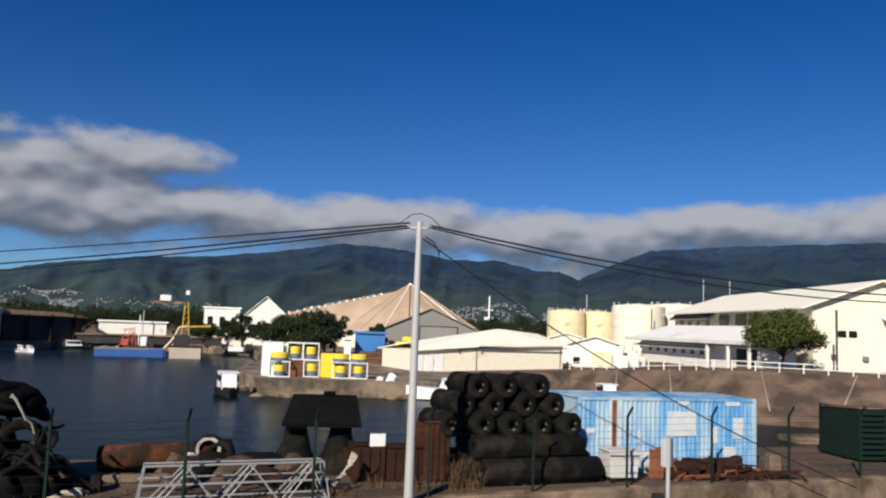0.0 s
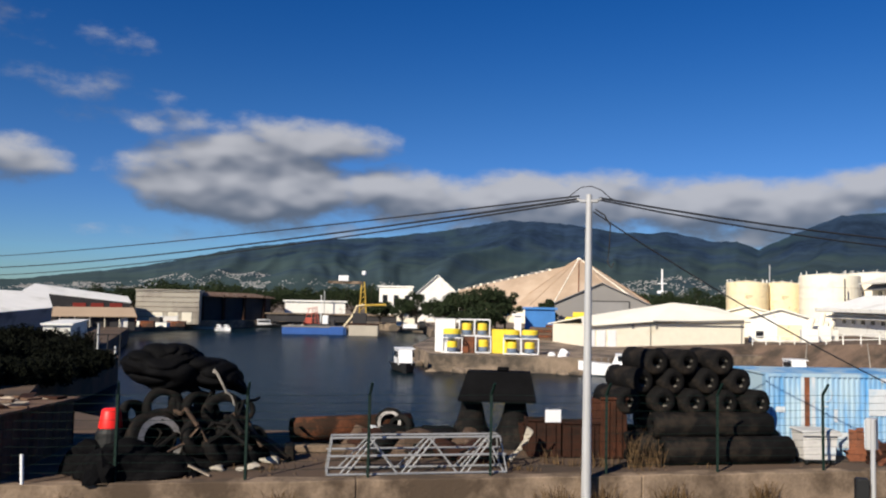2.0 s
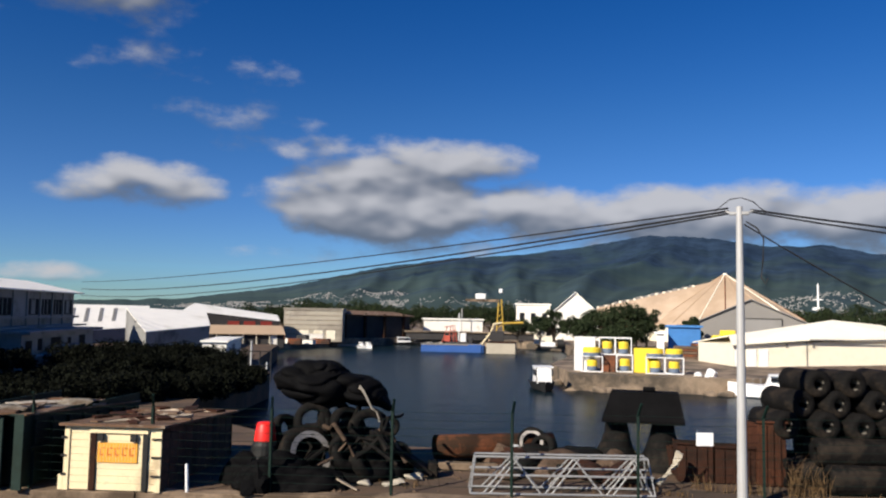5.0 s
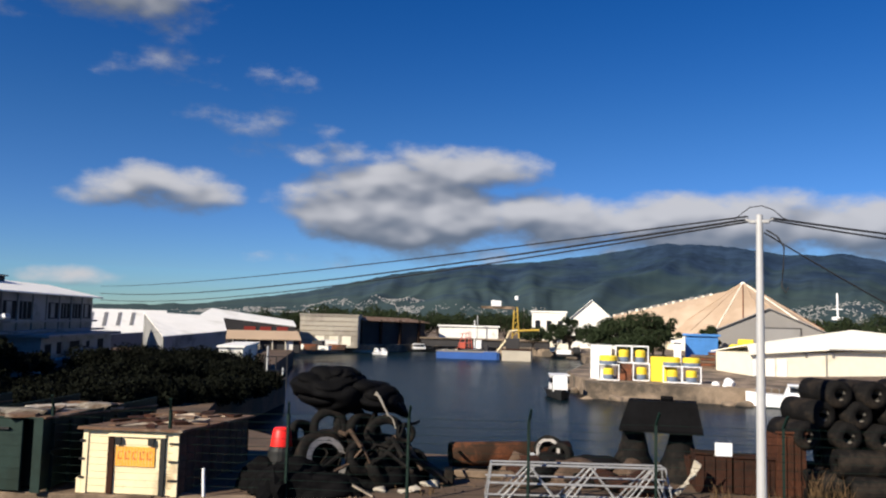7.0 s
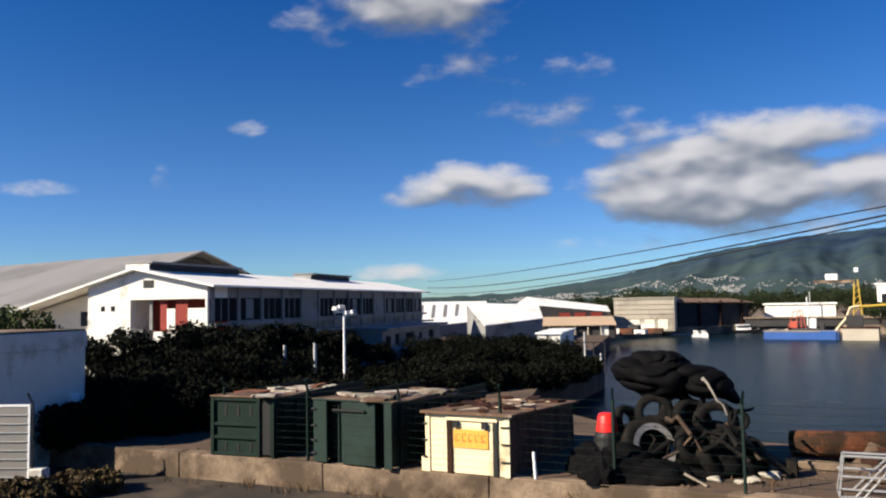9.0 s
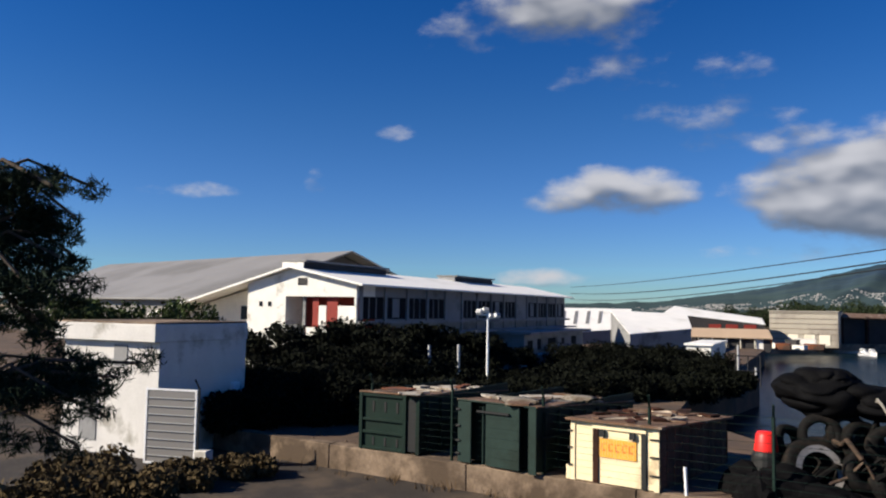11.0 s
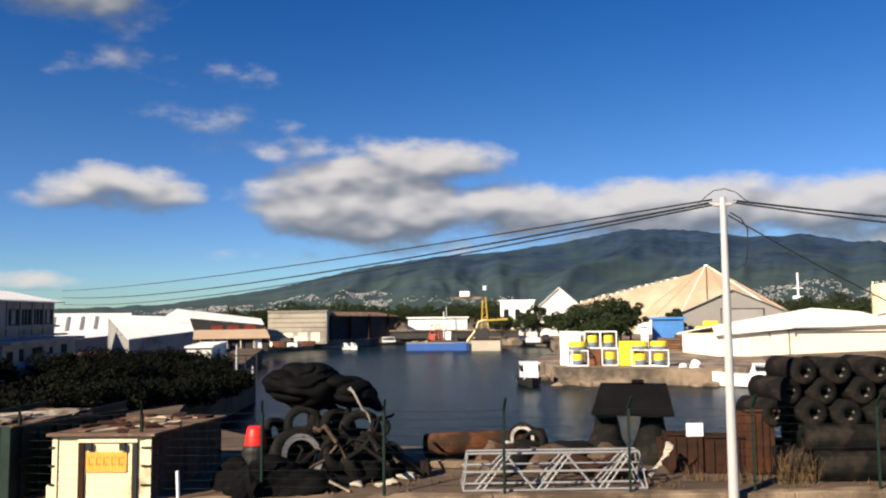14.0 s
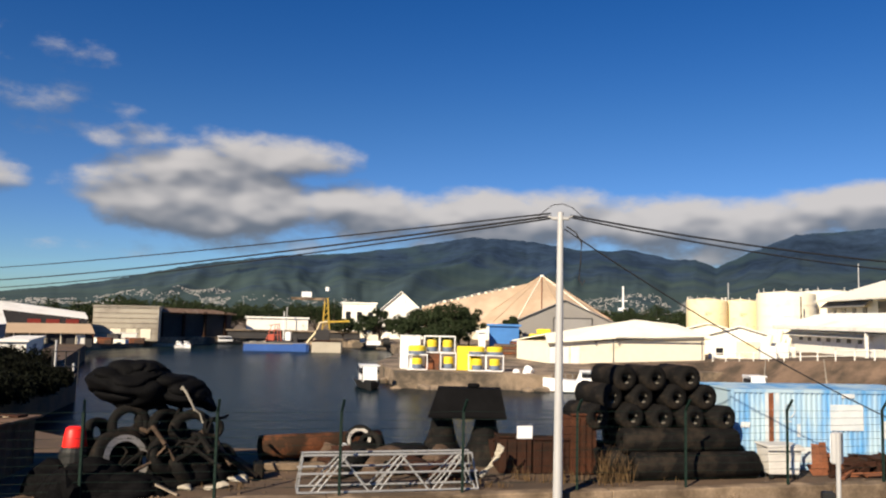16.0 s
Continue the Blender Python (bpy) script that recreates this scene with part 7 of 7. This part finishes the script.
lp("roof", S([(0, 7, 3.0), (ln - 9, 7, 4.2), (ln - 2, 0.01, 12.0), (0, 0.01, 6.4)], 0.2), M_TANROOF, lg)
rngv = random.Random(31)
for k in range(40):
    x = (k + rngv.uniform(0, 0.4)) / 40 * (ln - 6)
    z = 6.35 + 5.6 * x / (ln - 2)
    lp("ridge_vent", B(x, x + rngv.uniform(0.3, 0.6), -0.3, 0.3, z - 0.3, z + rngv.uniform(0.15, 0.45)), M_GREYROOF if k % 3 else M_CREAMROOF, lg)

# ---- low cream building, tanks, right warehouse on the embankment ----
TOPLINE = [(2.0, 71.5, -0.38), (13.8, 80.6, 0.43), (24.0, 63.6, 1.72), (34.4, 61.0, 1.62), (75, 55, 1.7)]
FOOT = [(1.8, 69.2, -1.9), (12.6, 74.8, -1.9), (23.0, 56.0, -1.9), (28.5, 54.0, -1.9), (70, 47, -1.9)]
bm = bmesh.new()
nu, nv = 24, 5
grid = []
for s_ in range(4):
    for u in range(nu + (s_ == 3)):
        f = u / nu
        t0 = Vector(TOPLINE[s_]).lerp(Vector(TOPLINE[s_ + 1]), f)
        f0 = Vector(FOOT[s_]).lerp(Vector(FOOT[s_ + 1]), f)
        col = []
        for v_ in range(nv + 1):
            p = f0.lerp(t0, v_ / nv)
            if 0 < v_ < nv:
                p += 0.18 * noise.noise_vector(p * 0.5)
            col.append(bm.verts.new(p))
        grid.append(col)
for a, b in zip(grid, grid[1:]):
    for v_ in range(nv):
        bm.faces.new((a[v_], b[v_], b[v_ + 1], a[v_ + 1]))
back = [bm.verts.new(p) for p in ((75, 140, 1.8), (22, 140, 0.6), (2, 100, -0.37))]
bm.faces.new([c[-1] for c in grid] + back)
embankment = tagged(mesh_ob("embankment", bm, M_SLOPE), "sloping brown stone-paved embankment with a level top", "embankment", kind="structure")


rail = thing("railing", "white tubular railing along the embankment top", "railing")
for (x0, y0, z0), (x1, y1, z1) in zip(TOPLINE[1:], TOPLINE[2:]):
    n = int(math.hypot(x1 - x0, y1 - y0) / 1.7)
    if x1 > 60:
        n = 12
        x1, y1 = x0 + (x1 - x0) * 0.45, y0 + (y1 - y0) * 0.45
    for k in range(n):
        if x0 == 34.4 and k in (2, 3):
            continue
        f, g = k / n, (k + 1) / n
        a = Vector((x0 + (x1 - x0) * f, y0 + (y1 - y0) * f + 0.4, z0 + (z1 - z0) * f - 0.06))
        b = Vector((x0 + (x1 - x0) * g, y0 + (y1 - y0) * g + 0.4, z0 + (z1 - z0) * g - 0.06))
        part("post", R(a, a + Vector((0, 0, 0.85)), 0.055, 6), M_WHITE, rail)
        if not (x0 == 34.4 and k == 1):
            for h in (0.8, 0.42):
                part("rail", R(a + Vector((0, 0, h)), b + Vector((0, 0, h)), 0.04, 6), M_WHITE, rail)
for k, f in ((1, 0.3), (1, 0.62), (2, 0.15), (2, 0.8)):
    a = Vector(FOOT[k]).lerp(Vector(FOOT[k + 1]), f)
    b = Vector(TOPLINE[k]).lerp(Vector(TOPLINE[k + 1]), f + 0.04)
    dp = thing("drain_pipe", "pale pipe running down the stone embankment", "pipe", a, 0, "slope pipes")
    lp("pipe", R((b - a) * 0.25 + Vector((0, 0, 0.16)), (b - a) + Vector((0, 0, 0.1)), 0.05, 6), M_BLOCK, dp)
jt = thing("stone_jetty", "low flat concrete landing in the dark inlet", "jetty", (21.5, 46.5, WATER - 0.3), 10)
lp("deck", B(0, 7.5, 0, 2.2, 0, 0.62, bevel=0.05), M_CONCRETE, jt)
lp("white_box", B(2.2, 2.6, 0.8, 1.2, 0.622, 0.95, bevel=0.03), M_HULL, jt)

lw = thing("low_building", "long low cream building with shallow pale roofs", "building", (-4.9, 82.0, -0.45), 25)
bm = bmesh.new()
WL = 21.6
X0, XC, XR = 3.0, 10.5, 15.6
prism(bm, [(X0, 0), (WL, 0), (WL, 9), (X0, 9)], -0.3, [2.1, 3.0, 3.0, 2.1])
lp("wall", bm, M_CREAMWALL, lw)
lp("roof", S([(X0 - 0.4, -0.5, 2.2), (XC, -0.5, 2.8), (XR, 4.5, 4.75), (X0 + 1.5, 4.5, 3.0)], 0.1), M_CREAMROOF, lw)
lp("roof", S([(XC, -0.5, 2.8), (WL + 0.5, -0.5, 3.15), (WL * 0.97, 4.5, 4.3), (XR, 4.5, 4.75)], 0.1), M_CREAMROOF, lw)
lp("roof", S([(X0 - 0.4, 9.5, 2.1), (WL + 0.5, 9.5, 3.0), (WL * 0.97, 4.51, 4.3), (XR, 4.51, 4.75), (X0 + 1.5, 4.51, 3.0)], 0.1), M_CREAMROOF, lw)
lp("gutter", B(XC, WL + 0.4, -0.62, -0.5, 2.72, 2.84), M_GREYWALL, lw)
for x, w_ in ((3.2, 0.9), (4.4, 0.9), (5.6, 0.9)):
    lp("white_door", B(x, x + w_, -0.06, -0.004, -0.1, 1.75), M_HULL, lw)
for x in (8.3, 11.0):
    lp("wall_lamp", B(x, x + 0.16, -0.14, -0.004, 2.0, 2.35), M_GREYWALL, lw)
for x in (10.4, 21.2):
    lp("downpipe", R((x, -0.07, 0), (x, -0.07, 2.6), 0.05, 6), M_GREYWALL, lw)
for i, (az0, az1, d, z1, g, m, lab) in enumerate(((-7.6, -11.2, 108, 3.1, 0.9, M_CREAMWALL, "cream shed with a shallow roof"), (-9.4, -13.4, 97, 2.75, 1.0, M_WHITE, "white shed with a cream roller door"))):
    t = far_box("yard_shed", az0, az1, d, 0.2, z1, 10, m, M_CREAMROOF, lab, g, 0, "shed")
    if i:
        lp("roller_door", B(3.0, 5.6, -0.06, -0.004, 0.7, 2.5), M_CREAM, t)
        lp("dark_window", B(0.8, 1.6, -0.06, -0.004, 0.9, 1.7), M_GLASS, t)
far_box("white_house", -5.0, -7.2, 175, -0.4, 3.0, 8, M_WHITE, M_WHITEROOF, "white house with a shallow gable among trees", 1.6, 3)


def storage_tank(az, d, r, h, z0, label, material):
    t = thing("storage_tank", label, "tank", (*bearing(az, d), z0), 0, "storage tanks")
    bm = bmesh.new()
    lathe(bm, [(r, 0), (r, h), (r * 0.96, h + 0.1), (0, h + 0.5)], 40)
    lp("shell", bm, material, t)
    for k in range(4):
        bm = bmesh.new()
        lathe(bm, [(r + 0.01, h * (k + 1) / 5), (r + 0.06, h * (k + 1) / 5), (r + 0.06, h * (k + 1) / 5 + 0.08), (r + 0.01, h * (k + 1) / 5 + 0.08)], 40)
        lp("band", bm, material, t)
    for k in range(14):
        a = 6.2832 * k / 14
        lp("rail_post", R((r * 0.95 * math.cos(a), r * 0.95 * math.sin(a), h), (r * 0.95 * math.cos(a), r * 0.95 * math.sin(a), h + 0.6), 0.04, 5), M_WHITE, t)


storage_tank(-9.3, 128, 3.0, 7.2, 0.2, "cream cylindrical storage tank behind the low building", M_CREAM)
storage_tank(-11.5, 131, 3.0, 7.2, 0.2, "cream cylindrical storage tank behind the low building", M_CREAM)
storage_tank(-14.3, 126, 4.0, 8.1, 0.4, "tall white cylindrical storage tank", M_CREAMWALL)
storage_tank(-16.9, 133, 4.2, 8.6, 0.4, "tall white cylindrical storage tank", M_CREAMWALL)

rw = thing("right_warehouse", "large cream two-storey warehouse with a broad pale roof", "warehouse", (34.5, 72.3, 1.7), 91)
WW = 40.0
bm = bmesh.new()
prof = [(0, -0.3), (0, 6.0), (-6.2, 8.1), (-13.5, 6.0), (-13.5, -0.3)]
lp("wall", profile_wall(0, WW, prof), M_CREAMWALL, rw)
lp("roof", S([(-0.8, 1.4, 5.6), (WW + 1, 1.4, 5.6), (WW - 2, -6.2, 8.35), (-0.8, -6.2, 8.35)], 0.16), M_CREAMROOF, rw)
lp("roof", S([(-0.8, -15, 5.6), (WW + 1, -15, 5.6), (WW - 2, -6.21, 8.35), (-0.8, -6.21, 8.35)], 0.16), M_CREAMROOF, rw)
for i in range(4):
    x = 26.0 + i * 3.4
    lp("upper_window", B(x + 0.3, x + 1.5, 0.004, 0.06, 3.7, 4.6), M_GLASS, rw)
    lp("sill", B(x + 0.2, x + 1.6, 0.004, 0.3, 3.5, 3.65), M_CREAMWALL, rw)
lp("sun_hood", S([(24.5, 0.06, 5.55), (39.5, 0.06, 5.55), (39.5, 1.1, 4.75), (24.5, 1.1, 4.75)], 0.1), M_GREYWALL, rw)
for x in (7.0, 11.0, 15.0, 20.0):
    lp("wide_window", B(x, x + 3.0, 0.004, 0.06, 4.0, 5.3), M_GLASS, rw)
lp("balcony_band", B(0.5, WW, 0.002, 1.0, 2.9, 3.15), M_CREAMWALL, rw)
for y, z, w_, h in ((-2.3, 3.0, 0.75, 0.6), (-3.3, 3.0, 0.75, 0.6), (-7.2, 2.6, 1.5, 1.0), (-9.6, 2.6, 1.5, 1.0)):
    lp("end_window", B(-0.06, -0.004, y - w_, y, z, z + h), M_GLASS, rw)
lp("roller_door", B(-0.06, -0.004, -9.5, -6.5, 0.0, 2.0), M_WHITE, rw)
lp("canopy", S([(-0.9, -6.3, 4.7), (-0.02, -6.3, 5.0), (-0.02, -13.5, 5.0), (-0.9, -13.5, 4.7)], 0.1), M_CREAMROOF, rw)
lp("downpipe", R((-0.08, -5.2, 0), (-0.08, -5.2, 6.4), 0.07, 6), M_WHITE, rw)
for y, z in ((-1.6, 1.0), (-4.5, 0.9)):
    lp("wall_box", B(-0.3, -0.004, y - 0.5, y, z, z + 0.45, bevel=0.02), M_GREYWALL, rw)
aw = thing("office_annex", "long white single-storey annex with a flat overhanging roof", "building", (28.7, 70.0, 1.6), 101)
lp("wall", B(0, 24, -3.6, 0, -0.3, 1.9), M_WHITE, aw)
lp("roof_slab", S([(-0.8, 1.4, 2.25), (25, 1.4, 2.25), (25, -4.2, 3.9), (-0.8, -4.2, 3.9)], 0.22), M_WHITEROOF, aw)
lp("fascia", B(-0.8, 25, 1.41, 1.5, 2.1, 2.45), M_WHITE, aw)
lp("awning", S([(7.5, 0.01, 1.75), (24, 0.01, 1.75), (24, 0.9, 1.5), (7.5, 0.9, 1.5)], 0.08), M_WHITE, aw)
lp("clerestory", B(0.2, 23.8, -3.5, -0.1, 1.9, 2.198), M_GLASS, aw)
for i in range(7):
    lp("window_slot", B(9.5 + i * 1.9, 10.2 + i * 1.9, 0.004, 0.05, 0.9, 1.3), M_GLASS, aw)
for x in (-0.4, 3.0, 6.6):
    lp("column", B(x, x + 0.24, 1.1, 1.34, -0.3, 2.1), M_WHITE, aw)
lp("open_bay", B(0.4, 3.6, 0.004, 0.06, 0.0, 1.7), M_DARKWALL, aw)
for i, (az, d, s) in enumerate(((-13.2, 88, 1), (-13.9, 90, 1.2), (-14.5, 92, 0.9))):
    t = thing("machine_unit", "pale equipment unit standing beside the sheds", "machinery", (*bearing(az, d), 0.4), 10 * i, "equipment units")
    lp("casing", B(-0.8 * s, 0.8 * s, 0, 1.2, 0, 1.5 * s, bevel=0.08), M_WHITE, t)
    lp("duct", R((0, 0.5, 1.5 * s), (0.3, 0.5, 2.6 * s), 0.3, 10), M_CREAMWALL, t)

# masts and far poles
def mast(az, d, z0, z1, r, label, material=M_POLE):
    t = thing("mast", label, "mast", (*bearing(az, d), z0), 0, "masts")
    lp("pole", R((0, 0, 0), (0, 0, z1 - z0), r, 6), material, t)
    return t


m_ = mast(-3.72, 300, -0.5, 16.5, 0.32, "white observation mast with crossed arms", M_HULL)
lp("arm", B(-1.6, 1.6, -0.2, 0.2, 11.5, 11.8), M_HULL, m_)
lp("platform", R((0, 0, 8.0), (0, 0, 9.0), 1.8, 12), M_HULL, m_)
for az, d, z1 in ((-10.7, 145, 11.0), (-10.45, 143, 8.6), (-15.2, 120, 8.0), (-18.6, 150, 14.5), (-20.3, 160, 15.3), (-26.9, 76, 7.0), (24.5, 160, 5.0), (20.2, 150, 5.2)):
    mast(az, d, -0.5 if az > -16 else 0.6, z1, 0.09, "thin dark pole standing among the dock buildings", M_DARKWALL if az in (-10.45, -15.2, -26.9) else M_POLE)

# ---- trees across the basin ----
tx, ty = bearing(-23.7, 74.5)
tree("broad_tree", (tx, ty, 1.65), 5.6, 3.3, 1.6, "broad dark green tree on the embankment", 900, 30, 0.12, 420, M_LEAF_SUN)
k = 0
for az, d, h, r in ((12.0, 122, 3.6, 2.4), (10.9, 124, 4.6, 2.6), (9.9, 121, 5.2, 3.0), (8.8, 119, 5.4, 3.2), (7.9, 118, 5.0, 2.8), (11.4, 118, 3.0, 2.0), (13.6, 126, 4.6, 2.2), (14.6, 128, 3.6, 2.0), (7.2, 122, 5.4, 2.2), (9.4, 114, 2.6, 2.2), (8.3, 112, 2.4, 2.0),
                    (24.9, 156, 4.4, 3.2), (23.9, 160, 4.6, 3.4), (22.9, 165, 5.0, 3.6), (26.0, 166, 5.0, 3.6), (21.6, 172, 5.2, 3.8), (20.4, 174, 5.0, 3.6), (19.2, 172, 5.4, 3.6), (17.0, 175, 6.2, 3.8), (18.2, 168, 5.6, 3.4), (27.4, 172, 5.6, 3.6), (16.2, 140, 3.0, 2.2),
                    (4.4, 108, 4.2, 1.4), (-4.6, 150, 5.4, 3.2), (-5.8, 155, 6.0, 3.4), (-7.0, 150, 5.2, 3.2), (-4.0, 160, 5.6, 3.0), (-8.0, 160, 6.2, 3.0), (33.5, 150, 4.6, 3.4), (35.5, 152, 4.4, 3.2), (30.5, 175, 6.0, 3.6)):
    k += 1
    tx, ty = bearing(az, d)
    tree("shore_tree", (tx, ty, -0.4), h * 1.3 + 0.4, r * 1.1, h * 0.28, "rounded dark green tree on the far shore", 500 + k, 16, 0.17, 200, M_LEAF_FAR, group="shore trees")
for k in range(40):
    rngk = random.Random(800 + k)
    az = -13 + 47 * k / 40 + rngk.uniform(-0.4, 0.4)
    tx, ty = bearing(az, rngk.uniform(215, 300))
    tree("backdrop_tree", (tx, ty, -0.4), rngk.uniform(6, 9), rngk.uniform(5, 7), 1.5, "dark tree in the belt behind the harbour", 600 + k, 10, 0.5, 60, M_LEAF_FAR, group="tree belt")
